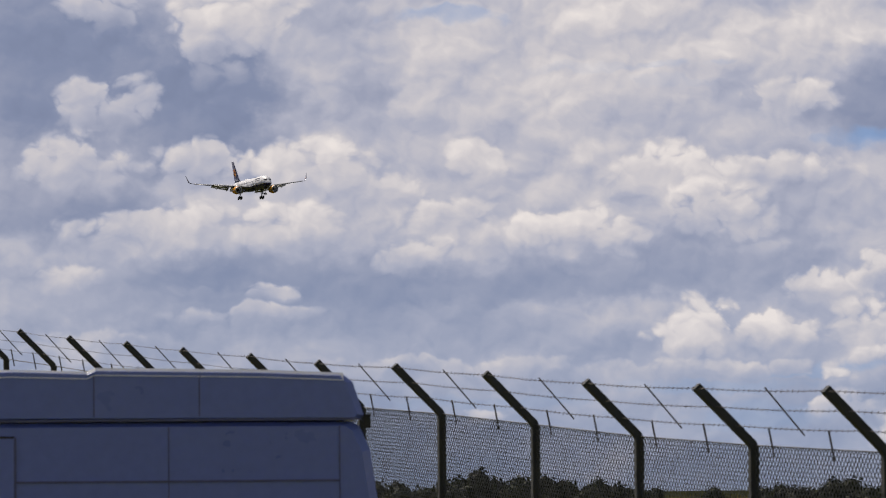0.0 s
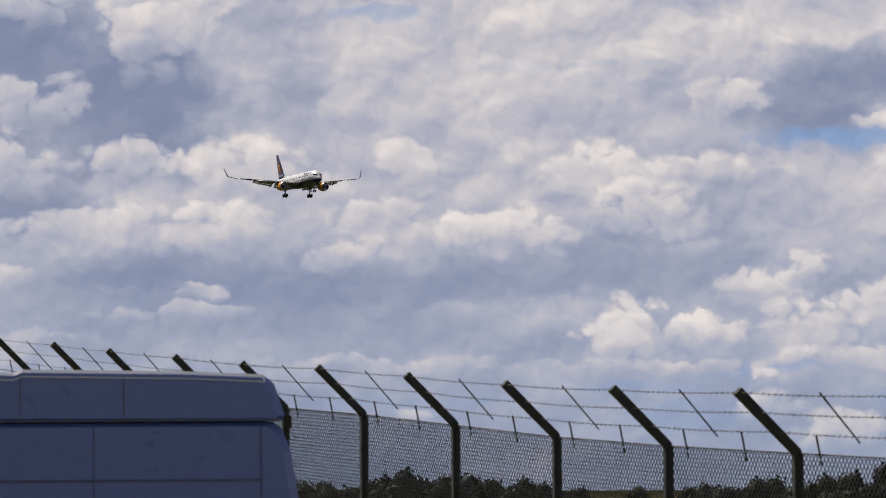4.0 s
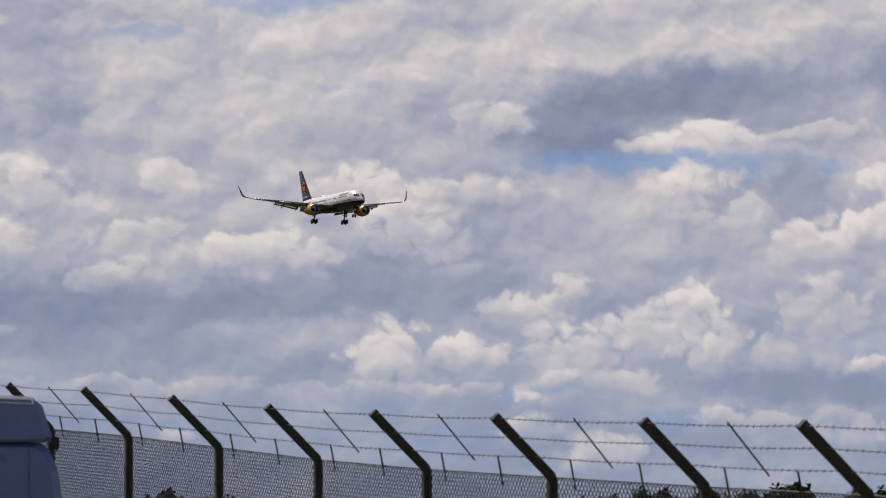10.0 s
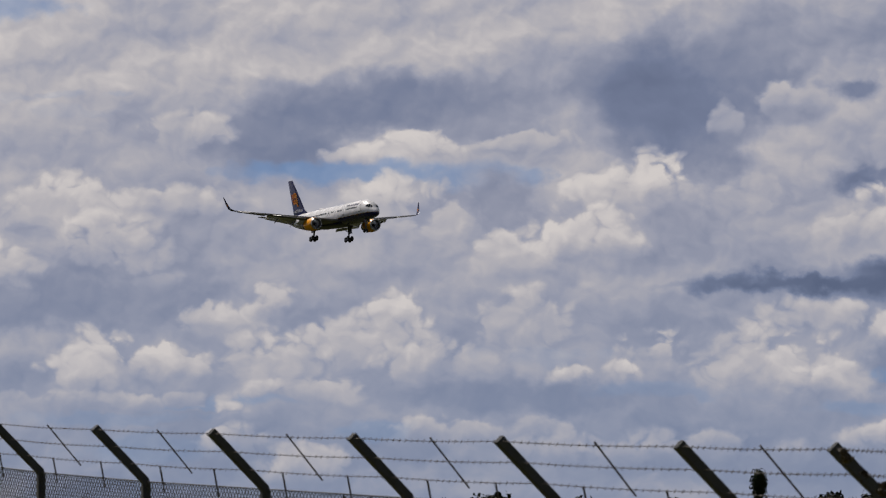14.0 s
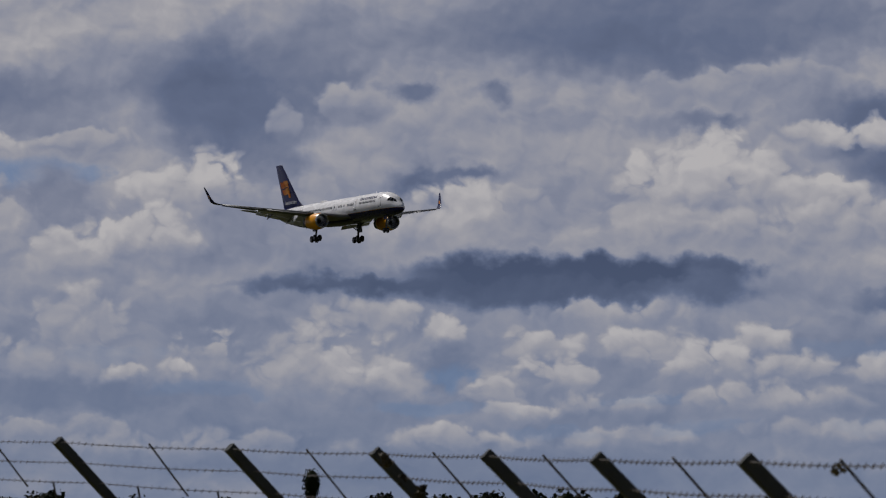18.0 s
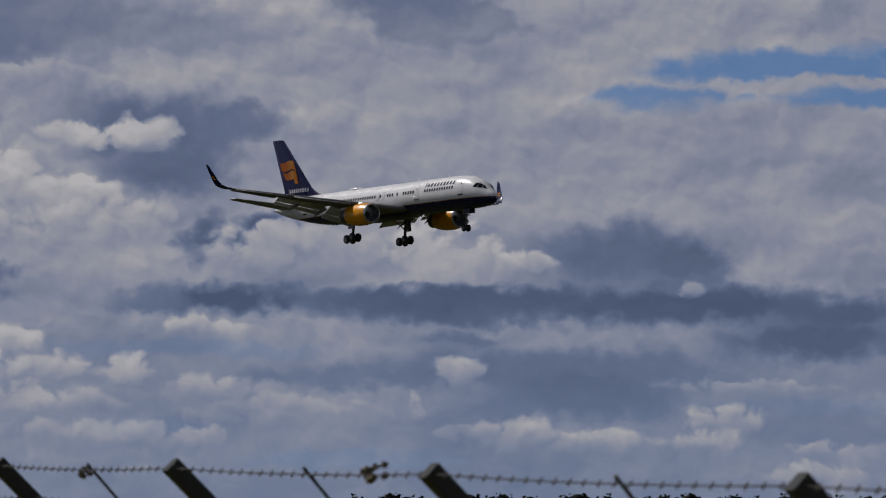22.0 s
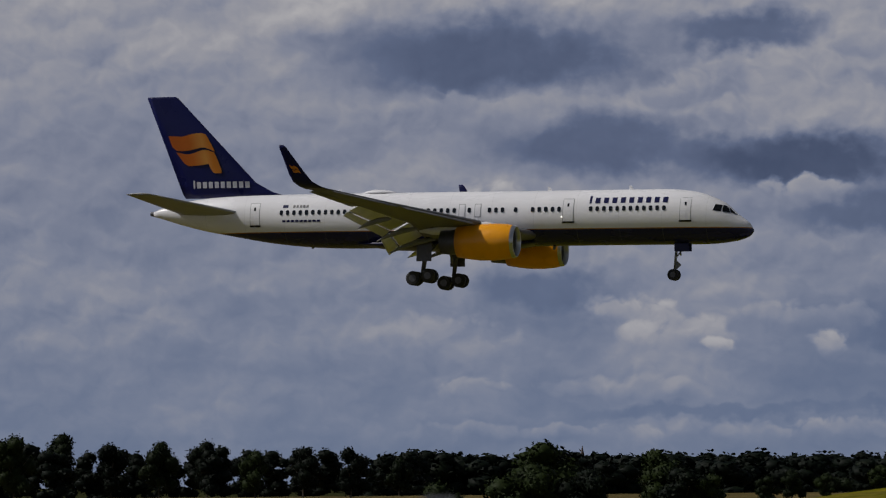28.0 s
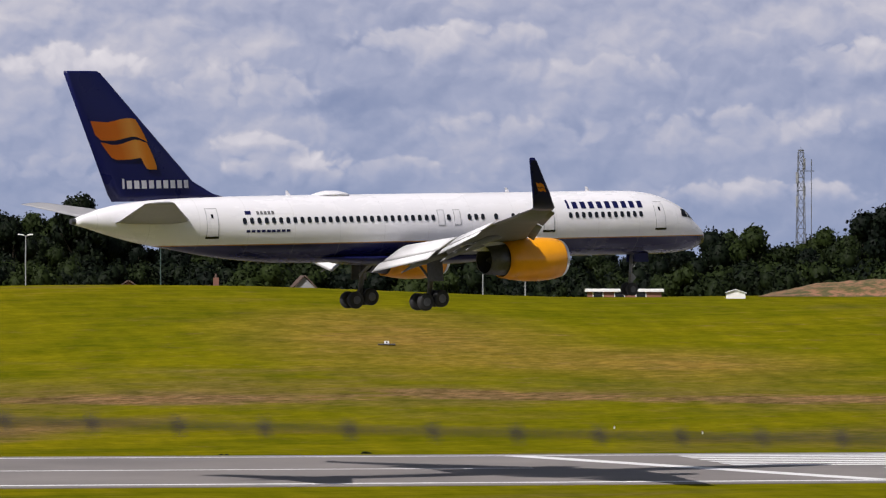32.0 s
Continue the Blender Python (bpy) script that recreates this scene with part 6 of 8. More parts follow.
def build_engine(side):
    y, z = side * 6.5, -2.05
    aft = Matrix.Translation((-3.4, 0, 0))
    def ring(x, r, n=28, dz=0.0):
        return [(x, y + r * math.cos(2 * math.pi * i / n), z + dz + r * math.sin(2 * math.pi * i / n)) for i in range(n)]
    cowl = on_plane("engine_cowl", loft_bm([ring(x, r, dz=d) for x, r, d in ((-12.75, 1.13, 0), (-13.3, 1.27, 0), (-14.2, 1.34, -0.02), (-15.4, 1.33, -0.02), (-16.3, 1.24, 0), (-17.05, 1.13, 0.02), (-17.0, 1.05, 0.02), (-16.2, 1.08, 0))], cap=False), ORANGE, None, "orange engine cowling", True)
    cowl.matrix_basis = PLANE_SHIFT @ aft
    part("inlet_lip", loft_bm([ring(x, r) for x, r in ((-13.0, 1.0), (-12.7, 1.03), (-12.62, 1.08), (-12.68, 1.13), (-12.9, 1.2))], cap=False), ALU, cowl, "polished inlet lip", True)
    part("inlet_duct", loft_bm([ring(x, r) for x, r in ((-12.72, 1.03), (-13.4, 1.0), (-13.9, 1.02))], cap=False), GREY, cowl, "", True)
    fan = loft_bm([ring(-13.85, 1.0), ring(-13.9, 1.0)])
    part("fan", fan, STEEL, cowl)
    part("spinner", loft_bm([ring(x, r, 16) for x, r in ((-13.2, 0.03), (-13.4, 0.18), (-13.86, 0.32))]), STEEL, cowl, "", True)
    me = mesh_from("fan_blade", [(-13.84, y - 0.05, z + 0.3), (-13.72, y + 0.05, z + 0.3), (-13.78, y + 0.16, z + 0.98), (-13.84, y - 0.12, z + 0.98)], [(0, 1, 2, 3)])
    me.materials.append(ALU)
    for i in range(18):
        shared("fan_blade", me, cowl, Matrix.Translation((0, y, z)) @ Matrix.Rotation(i * math.tau / 18, 4, "X") @ Matrix.Translation((0, -y, -z)))
    part("exhaust", loft_bm([ring(x, r) for x, r in ((-16.2, 1.0), (-17.0, 0.97), (-18.3, 0.85), (-18.27, 0.8))], cap=False), STEEL, cowl, "dark metal exhaust", True)
    # liner and cone inside the nozzle, both black
    part("exhaust_liner", loft_bm([ring(x, r) for x, r in ((-18.27, 0.8), (-17.6, 0.78), (-16.8, 0.7), (-16.75, 0.05))], cap=False), RUBBER, cowl, "black exhaust liner", True)
    part("exhaust_cone", loft_bm([ring(x, r, 16) for x, r in ((-16.8, 0.5), (-17.5, 0.36), (-18.1, 0.05))]), RUBBER, cowl, "", True)
    py = [[(x, y + s * w, zz) for s in (-1, 1) for zz in (z1, z2)[:: s]] for x, w, z1, z2 in ((-17.2, 0.05, -0.9, -0.8), (-18.2, 0.2, -1.15, -0.6), (-20.4, 0.22, -1.5, -0.6), (-22.4, 0.16, -1.5, -1.0), (-23.4, 0.04, -1.3, -1.15))]
    on_plane("pylon", loft_bm(py), WHITE, None, "grey-white engine pylon", True)
    part("strake", box_bm(1.1, 0.03, 0.28, pose(-14.6, y - side * 0.85, z + 1.1, -side * 35, 0, 0)), ORANGE, cowl)


build_engine(-1)
build_engine(1)


def build_tail():
    rings = []
    for x, z, ch, th in ((-35.4, 1.8, 8.5, 0.03), (-36.9, 2.2, 7.25, 0.06), (-38.3, 2.95, 6.15, 0.085), (-39.9, 4.6, 5.2, 0.09), (-44.55, 9.4, 2.48, 0.09), (-44.8, 9.53, 2.2, 0.06)):
        rings.append([(x + px, pz, z) for px, pz in foil(ch, th)])
    fin = on_plane("tail_fin", loft_bm(rings), NAVY, None, "navy tail fin", True)
    # two waving orange bands on each face, a plain badge
    def fin_y(x, z):
        k = min(1.0, max(0.0, (z - 2.95) / 6.45))
        le, ch = -38.3 - 6.12 * k, 6.15 - 3.59 * k
        s = min(0.98, max(0.02, (le - x) / ch))
        return 5 * 0.09 * ch * 1.12 * (0.2969 * math.sqrt(s) - 0.126 * s - 0.3516 * s * s + 0.2843 * s ** 3 - 0.1015 * s ** 4)
    # a waving flag in two bands; each column gives its place along the band, upper and lower edge
    upper = ((-45.30, 6.57, 6.55), (-45.0, 6.55, 5.75), (-44.6, 6.52, 5.43), (-44.2, 6.50, 5.41), (-43.8, 6.57, 5.41), (-43.4, 6.67, 5.47), (-43.0, 6.73, 5.56), (-42.6, 6.74, 5.64), (-42.3, 6.66, 5.63), (-42.0, 6.2, 5.52), (-41.7, 5.66, 5.40), (-41.55, 5.36, 5.33))
    lower = ((-44.65, 5.32, 5.30), (-44.3, 5.26, 4.85), (-43.95, 5.17, 4.42), (-43.6, 5.16, 4.27), (-43.2, 5.24, 4.27), (-42.8, 5.38, 4.29), (-42.4, 5.47, 4.33), (-42.0, 5.41, 4.39), (-41.8, 5.33, 4.0), (-41.6, 5.28, 3.72), (-41.4, 4.95, 3.68), (-41.15, 4.4, 3.68), (-40.95, 3.88, 3.68))
    for side in (-1, 1):
        for band in (upper, lower):
            bm = bmesh.new()
            cols = [[bm.verts.new((x, side * (fin_y(x, z) + 0.02), z)) for z in (lo, lo + (hi - lo) / 2, hi)] for x, hi, lo in band]
            for a, b in zip(cols, cols[1:]):
                for j in range(2):
                    bm.faces.new((a[j], b[j], b[j + 1], a[j + 1]))
            bmesh.ops.solidify(bm, geom=bm.faces[:], thickness=0.015)
            part("badge_band", bm, FLAG, fin, "waving orange band")
        for i in range(10):
            x = -38.72 - i * 0.485
            w, top = (0.14, 3.15) if i == 9 else (0.33, 3.04)
            bm = bmesh.new()
            vs = [bm.verts.new((xx, side * (fin_y(xx, zz) + 0.022), zz)) for xx, zz in ((x, 2.56), (x - w, 2.56), (x - w - 0.03, top), (x - 0.03, top))]
            bm.faces.new(vs)
            bmesh.ops.solidify(bm, geom=bm.faces[:], thickness=0.012)
            part("lettering_bar", bm, WHITE, fin)
    for side in (-1, 1):
        rings = []
        for x, y, z, ch in ((-38.6, 0.4, 0.5, 5.5), (-39.5, 1.5, 0.68, 4.7), (-43.9, 7.3, 1.68, 2.0), (-44.15, 7.5, 1.71, 1.7)):
            rings.append([(x + px, side * y, z + pz) for px, pz in foil(ch, 0.09)])
        on_plane("tailplane", loft_bm(rings), HALF_SHADE_GREY, None, "grey horizontal tailplane", True)


build_tail()


def wheel_into(bm_t, bm_h, x, y, z, r, w):
    for rr, ww, bm in ((r, w, bm_t), (r * 0.52, w * 1.06, bm_h)):
        n = 24
        prof = ((-0.5, 0.80), (-0.47, 0.93), (-0.3, 1.0), (0.3, 1.0), (0.47, 0.93), (0.5, 0.80)) if bm is bm_t else ((-0.5, 0.95), (0.5, 0.95))
        loft_bm([[(x + rr * q * math.cos(math.tau * i / n), y + p * ww, z + rr * q * math.sin(math.tau * i / n)) for i in range(n)] for p, q in prof], bm=bm)


def wheel(parent, x, y, z, r, w):
    t, h = bmesh.new(), bmesh.new()
    wheel_into(t, h, x, y, z, r, w)
    tyre = part("tyre", t, RUBBER, parent, "", True)
    part("rim", h, STEEL, tyre)


def build_gear():
    ng = on_plane("nose_gear", rod_bm((-5.75, 0, -1.9), (-5.95, 0, -4.1), 0.11, 0.085, 12), GREY, None, "nose gear leg", True)
    for y in (-0.3, 0.3):
        wheel(ng, -5.97, y, -4.25, 0.42, 0.26)
    part("axle", rod_bm((-5.97, -0.3, -4.25), (-5.97, 0.3, -4.25), 0.07), STEEL, ng)
    part("drag_brace", rod_bm((-5.85, 0, -3.0), (-4.9, 0, -1.95), 0.06), GREY, ng)
    part("torque_link", loft_bm([[(-5.75, 0.05, -3.2), (-5.75, -0.05, -3.2), (-5.45, -0.04, -3.5), (-5.45, 0.04, -3.5)], [(-5.9, 0.05, -3.95), (-5.9, -0.05, -3.95), (-5.5, -0.04, -3.6), (-5.5, 0.04, -3.6)]]), GREY, ng)
    part("taxi_light", rod_bm((-5.55, 0.15, -2.75), (-5.45, 0.15, -2.75), 0.1), ALU, ng)
    for y in (-0.42, 0.42):
        part("gear_door", box_bm(1.1, 0.04, 0.55, pose(-5.3, y, -2.25), 0.01), NAVY, ng)
    for side in (-1, 1):
        y = side * 3.9
        mg = on_plane("main_gear", rod_bm((-23.6, side * 3.75, -1.5), (-23.98, y, -4.42), 0.2, 0.15, 14), STEEL, None, "main gear leg", True)
        # tilted four-wheel bogie
        tilt = radians(9)
        ax = [(-23.98 + s * 0.57 * math.cos(tilt), -4.45 + s * 0.57 * math.sin(tilt)) for s in (-1, 1)]
        part("bogie_beam", rod_bm((ax[0][0], y, ax[0][1]), (ax[1][0], y, ax[1][1]), 0.13), STEEL, mg)
        for x, z in ax:
            for o in (-0.43, 0.43):
                wheel(mg, x, y + o, z, 0.53, 0.38)
            part("axle", rod_bm((x, y - 0.4, z), (x, y + 0.4, z), 0.08), STEEL, mg)
        part("side_brace", rod_bm((-24.0, side * 3.8, -3.0), (-23.8, side * 1.9, -1.8), 0.08), GREY, mg)
        part("drag_brace", rod_bm((-24.0, side * 3.8, -3.1), (-22.4, side * 3.5, -1.6), 0.08), GREY, mg)
        part("gear_door", box_bm(1.15, 0.05, 1.7, pose(-23.75, side * 4.22, -2.45, side * 4), 0.02), STEEL, mg, "grey gear door")


build_gear()


def build_lights():
    for side in (-1, 1):
        on_plane("wing_inspection_light", curved_patch(-13.95, -14.03, -0.06, 0.02, side, 0.015, 1, 1), LAMP)
    on_plane("beacon", rod_bm((-21.0, 0, -2.45), (-21.0, 0, -2.6), 0.1, 0.06, 10), ORANGE)


build_lights()


# ---- trees ----
def clump_mesh(name, seed, lobes, leaf, count, squash=1.0, unit=False):
    """A crown of many small leaf blades round a few lobes; unit height."""
    rng = np.random.default_rng(seed)
    lob = np.array(lobes)
    w = lob[:, 3] ** 2
    pick = rng.choice(len(lob), count, p=w / w.sum())
    d = rng.normal(size=(count, 3))
    d /= np.linalg.norm(d, axis=1)[:, None]
    rad = rng.uniform(0.62, 1.06, count) ** 0.6
    bumps = 1 + 0.16 * np.sin(d[:, 0] * 7 + pick) * np.sin(d[:, 1] * 6 + 2 * pick) + 0.10 * np.sin(d[:, 2] * 13 + d[:, 0] * 11)
    c = lob[pick, :3] + d * (lob[pick, 3] * rad * bumps)[:, None] * np.array((1, 1, squash))
    a = rng.normal(size=(count, 3))
    n = d * 0.8 + a * 0.55
    n /= np.linalg.norm(n, axis=1)[:, None]
    u = np.cross(n, rng.normal(size=(count, 3)))
    u /= np.linalg.norm(u, axis=1)[:, None]
    v = np.cross(n, u)
    s = leaf * rng.uniform(0.6, 1.5, count)[:, None]
    quad = np.stack([c - u * s, c - v * s * 0.7 + n * s * 0.25, c + u * s, c + v * s * 0.7 + n * s * 0.25], 1).reshape(-1, 3)
    # dense inner boughs, so that the sky shows through at the edges only
    ring = [(math.cos(t) * math.sin(p), math.sin(t) * math.sin(p), math.cos(p)) for p in (0.35, 0.95, 1.57, 2.2, 2.8) for t in [math.tau * i / 9 for i in range(9)]]
    ball = np.array(ring)
    cores = np.concatenate([l[:3] + ball * (l[3] * 0.8 * (1 + 0.12 * np.sin(ball[:, :1] * 5 + ball[:, 2:] * 4 + i))) * np.array((1, 1, squash)) for i, l in enumerate(lob)])
    base = len(quad)
    idx = [np.arange(base).reshape(-1, 4)]
    for i in range(len(lob)):
        o = base + i * 45
        idx.append(np.array([(o + a * 9 + b, o + a * 9 + (b + 1) % 9, o + (a + 1) * 9 + (b + 1) % 9, o + (a + 1) * 9 + b) for a in range(4) for b in range(9)]))
    idx = np.concatenate(idx)
    quad = np.concatenate([quad, cores])
    if unit:
        quad[:, 2] /= np.quantile(quad[:, 2], 0.998)
    me = bpy.data.meshes.new(name)
    me.vertices.add(len(quad))
    me.vertices.foreach_set("co", quad.ravel())
    me.loops.add(idx.size)
    me.loops.foreach_set("vertex_index", idx.ravel())
    me.polygons.add(len(idx))
    me.polygons.foreach_set("loop_start", np.arange(0, idx.size, 4))
    me.update(calc_edges=True)
    return me


def trunk_bm(rng, height, r):
    bm = bmesh.new()
    rod_bm((0, 0, -0.03), (0.01, 0, height * 0.55), r, r * 0.6, 8, bm)
    for i in range(5):
        a = rng.uniform(0, math.tau)
        z = height * rng.uniform(0.3, 0.6)
        l = rng.uniform(0.15, 0.28)
        rod_bm((0, 0, z), (l * math.cos(a), l * math.sin(a), z + l * 1.1), r * 0.5, r * 0.15, 6, bm)
    return bm


def tree_kind(seed, kind):
    """One tree of unit height: trunk and crown."""
    rng = random.Random(seed)
    lobes = []
    if kind == "broad":
        for i in range(18):
            a, q = rng.uniform(0, math.tau), rng.uniform(0.0, 0.34)
            z = 0.2 + 0.66 * (i + rng.random()) / 18
            k = 1.0 - 0.6 * max(0.0, (z - 0.6) / 0.28)
            lobes.append((q * k * math.cos(a), q * k * math.sin(a), z, rng.uniform(0.12, 0.2)))
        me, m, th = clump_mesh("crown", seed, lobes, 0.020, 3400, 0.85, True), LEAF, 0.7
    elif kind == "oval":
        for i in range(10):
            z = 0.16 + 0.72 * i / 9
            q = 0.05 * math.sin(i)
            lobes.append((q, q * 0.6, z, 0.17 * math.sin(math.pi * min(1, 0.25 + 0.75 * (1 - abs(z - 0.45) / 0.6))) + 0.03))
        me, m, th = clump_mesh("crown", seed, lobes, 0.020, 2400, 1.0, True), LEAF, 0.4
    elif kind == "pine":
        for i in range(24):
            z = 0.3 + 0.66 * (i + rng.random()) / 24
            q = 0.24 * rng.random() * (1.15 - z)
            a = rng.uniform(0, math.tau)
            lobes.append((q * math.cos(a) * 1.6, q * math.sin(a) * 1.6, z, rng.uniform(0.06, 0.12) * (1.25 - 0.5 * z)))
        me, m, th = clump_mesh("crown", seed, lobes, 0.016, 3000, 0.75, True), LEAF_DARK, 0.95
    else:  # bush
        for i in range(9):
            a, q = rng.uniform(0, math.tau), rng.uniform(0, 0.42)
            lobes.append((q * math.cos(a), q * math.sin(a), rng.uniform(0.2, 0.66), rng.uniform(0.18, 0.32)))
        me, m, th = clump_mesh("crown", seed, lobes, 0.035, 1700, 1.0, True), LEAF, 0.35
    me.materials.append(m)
    tree = empty("bush" if kind == "bush" else "tree")
    part("trunk", trunk_bm(rng, th, 0.02 if kind != "bush" else 0.03), BARK, tree)
    crown = new("crown", me)
    crown.parent = tree
    return tree


KINDS = {k: [tree_kind(100 * j + i, k) for i in range(n)] for j, (k, n) in enumerate((("broad", 5), ("oval", 3), ("pine", 3), ("bush", 3)))}
LABELS = {"broad": ("dense dark green broadleaf tree in full leaf", "tree"), "oval": ("narrow upright dark green tree", "tree"),
          "pine": ("tall dark pine with an open crown", "tree"), "bush": ("dense dark green rounded bush", "bush")}
tree_rng = random.Random(7)
used = set()


def far_crown(seed):
    rng = random.Random(seed)
    lobes = []
    for i in range(16):
        a, q = rng.uniform(0, math.tau), rng.uniform(0.0, 0.36)
        z = 0.1 + 0.76 * (i + rng.random()) / 16
        k = 1.0 - 0.6 * max(0.0, (z - 0.6) / 0.28)
        lobes.append((q * k * math.cos(a), q * k * math.sin(a), z, rng.uniform(0.12, 0.2)))
    me = clump_mesh("crown", seed, lobes, 0.028, 900, 0.85, True)
    co = np.empty(len(me.vertices) * 3)
    me.vertices.foreach_get("co", co)
    idx = np.empty(len(me.loops), dtype=int)
    me.loops.foreach_get("vertex_index", idx)
    bpy.data.meshes.remove(me)
    return co.reshape(-1, 3), idx


FAR_CROWNS = [far_crown(900 + i) for i in range(4)]
far_wood = []


def build_far_wood():
    """The distant woods, which nobody could count, as one sheet of crowns."""
    co, idx, base = [], [], 0
    for (c, ix), x, y, z, w, h, turn in far_wood:
        cs, sn = math.cos(turn), math.sin(turn)
        co.append(np.stack([x + w * (c[:, 0] * cs - c[:, 1] * sn), y + w * (c[:, 0] * sn + c[:, 1] * cs), z + h * c[:, 2]], 1))
        idx.append(ix + base)
        base += len(c)
    co, idx = np.concatenate(co), np.concatenate(idx)
    me = bpy.data.meshes.new("far_wood")
    me.vertices.add(len(co))
    me.vertices.foreach_set("co", co.ravel())
    me.loops.add(idx.size)
    me.loops.foreach_set("vertex_index", idx)
    me.polygons.add(idx.size // 4)
    me.polygons.foreach_set("loop_start", np.arange(0, idx.size, 4))
    me.update(calc_edges=True)
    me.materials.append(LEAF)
    tagged(new("far_wood", me), "dense dark green wood along the horizon", "wood", kind="stuff")


def plant(kind, az, el, r, wide=1.0, group="trees behind the airfield"):
    """A tree on the ground r metres off at that bearing, its top at that height angle from the eye."""
    el += 0.45
    x, y = r * math.sin(radians(az)), r * math.cos(radians(az))
    z = ground_z(x, y)
    h = EYE_Z + r * math.tan(radians(el)) - z
    if h < 0.8:
        return
    if group == "far wood":
        w = h * wide * tree_rng.uniform(0.9, 1.15)
        far_wood.append((tree_rng.choice(FAR_CROWNS), x, y, z - 0.1, w, h * 1.03, tree_rng.uniform(0, math.tau)))
        return
    src = tree_rng.choice(KINDS[kind])
    w = h * wide * tree_rng.uniform(0.9, 1.15)
    if src.name not in used:
        ob = src
        used.add(src.name)
    else:
        ob = copy_thing(src, Matrix())
    ob.matrix_basis = Matrix.LocRotScale((x, y, z - 0.1), Euler((0, 0, tree_rng.uniform(0, math.tau))), (w, w, h * 1.03))
    tagged(ob, *LABELS[kind], group=group)


def filled(tops, drop=0.05):
    """The tops with one more between each pair."""
    out = list(tops)
    for (a, e), (b, f) in zip(tops, tops[1:]):
        if b - a < 1.3:
            out.append(((a + b) / 2, min(e, f) - drop * tree_rng.uniform(0.3, 1.2)))
    return out


# skyline: bearing and height angle of each top, in degrees
WEST = [(-79.09, -0.32), (-78.56, -0.36), (-77.85, -0.37), (-77.5, -0.32), (-77.21, -0.29), (-76.79, -0.36), (-76.33, -0.41), (-75.87, -0.40),
        (-75.38, -0.50), (-74.7, -0.5), (-74.04, -0.47), (-73.48, -0.42), (-73.06, -0.40), (-72.2, -0.3), (-71.36, -0.20), (-70.17, -0.15), (-69.0, -0.2), (-68.0, -0.22),
        (-65.79, -0.14), (-65.01, -0.15), (-64.2, -0.10), (-62.91, -0.12), (-61.6, -0.2), (-60.2, -0.2), (-58.8, -0.22), (-57.5, -0.2)]
for a, e in WEST:
    plant("bush", a - 0.2, e - 0.02, tree_rng.uniform(140, 160), 1.0, "hedge beyond the fence")
    plant("bush", a, e + (0.06 if a < -72.5 else -0.03), tree_rng.uniform(120, 150), 1.1, "hedge beyond the fence")
    plant("bush", a + 0.3, e, tree_rng.uniform(120, 150), 1.1, "hedge beyond the fence")
plant("oval", -66.82, 0.12, 420, 0.8)
for i in range(34):
    a = -57.0 + 0.36 * i
    plant("broad", a, -0.17 + 0.02 * math.sin(i * 1.7), 1500, 1.3, "far wood")
plant("broad", -49.16, -0.05, 620, 0.9)
NORTH_WEST = [(-43.91, -0.12), (-42.43, -0.11), (-41.33, -0.13), (-40.98, -0.08), (-40.06, -0.16), (-39.07, 0.0), (-38.4, -0.05), (-37.59, -0.08), (-37.02, -0.04),
              (-36.6, -0.07), (-36.17, -0.02), (-35.71, 0.04), (-35.26, -0.01), (-34.69, 0.04), (-34.2, -0.04), (-33.43, 0.17), (-33.07, 0.14), (-32.7, -0.01)]
for a, e in filled(NORTH_WEST):
    plant("broad", a, e, tree_rng.uniform(560, 640), 0.75)
for a, e in [(-31.99, 0.29), (-31.57, 0.39), (-31.32, 0.35), (-30.83, 0.28), (-30.54, 0.28), (-30.12, 0.24), (-29.8, 0.16), (-29.49, 0.18), (-29.13, 0.16), (-28.78, 0.12),
             (-28.57, 0.22), (-28.33, 0.15), (-27.76, 0.23), (-27.27, 0.27)]:
    plant("oval", a, e, tree_rng.uniform(500, 560), 0.72)
for i in range(12):
    plant("broad", -26.8 + 0.6 * i, 0.1 - 0.025 * i + 0.05 * math.sin(i * 2.1), tree_rng.uniform(600, 700), 0.9)
for i in range(30):
    plant("broad", -20.3 + 0.36 * i, -0.19 + 0.03 * math.sin(i * 1.3), tree_rng.uniform(1000, 1100), 1.2, "far wood")
for a, e, r in [(-18.4, -0.05, 490), (-18.55, -0.3, 480), (-17.84, -0.36, 480), (-16.99, -0.14, 495), (-16.64, -0.34, 490), (-16.3, -0.42, 490), (-15.6, -0.44, 500), (-15.3, -0.36, 510), (-14.9, -0.42, 560), (-19.7, -0.55, 490), (-14.2, -0.3, 720), (-13.86, -0.12, 760), (-13.3, -0.3, 740)]:
    plant("broad", a, e, r, 1.15)
NORTH = [(-13.4, -0.13), (-12.9, -0.11), (-12.3, -0.12), (-11.67, -0.09), (-10.96, -0.12), (-10.47, -0.16), (-9.74, -0.18), (-9.14, -0.15), (-8.32, -0.18), (-7.69, -0.19), (-6.98, -0.19), (-6.4, -0.25), (-5.75, -0.06)]
for a, e in filled(NORTH):
    plant("broad", a, e, tree_rng.uniform(850, 950), 1.1)
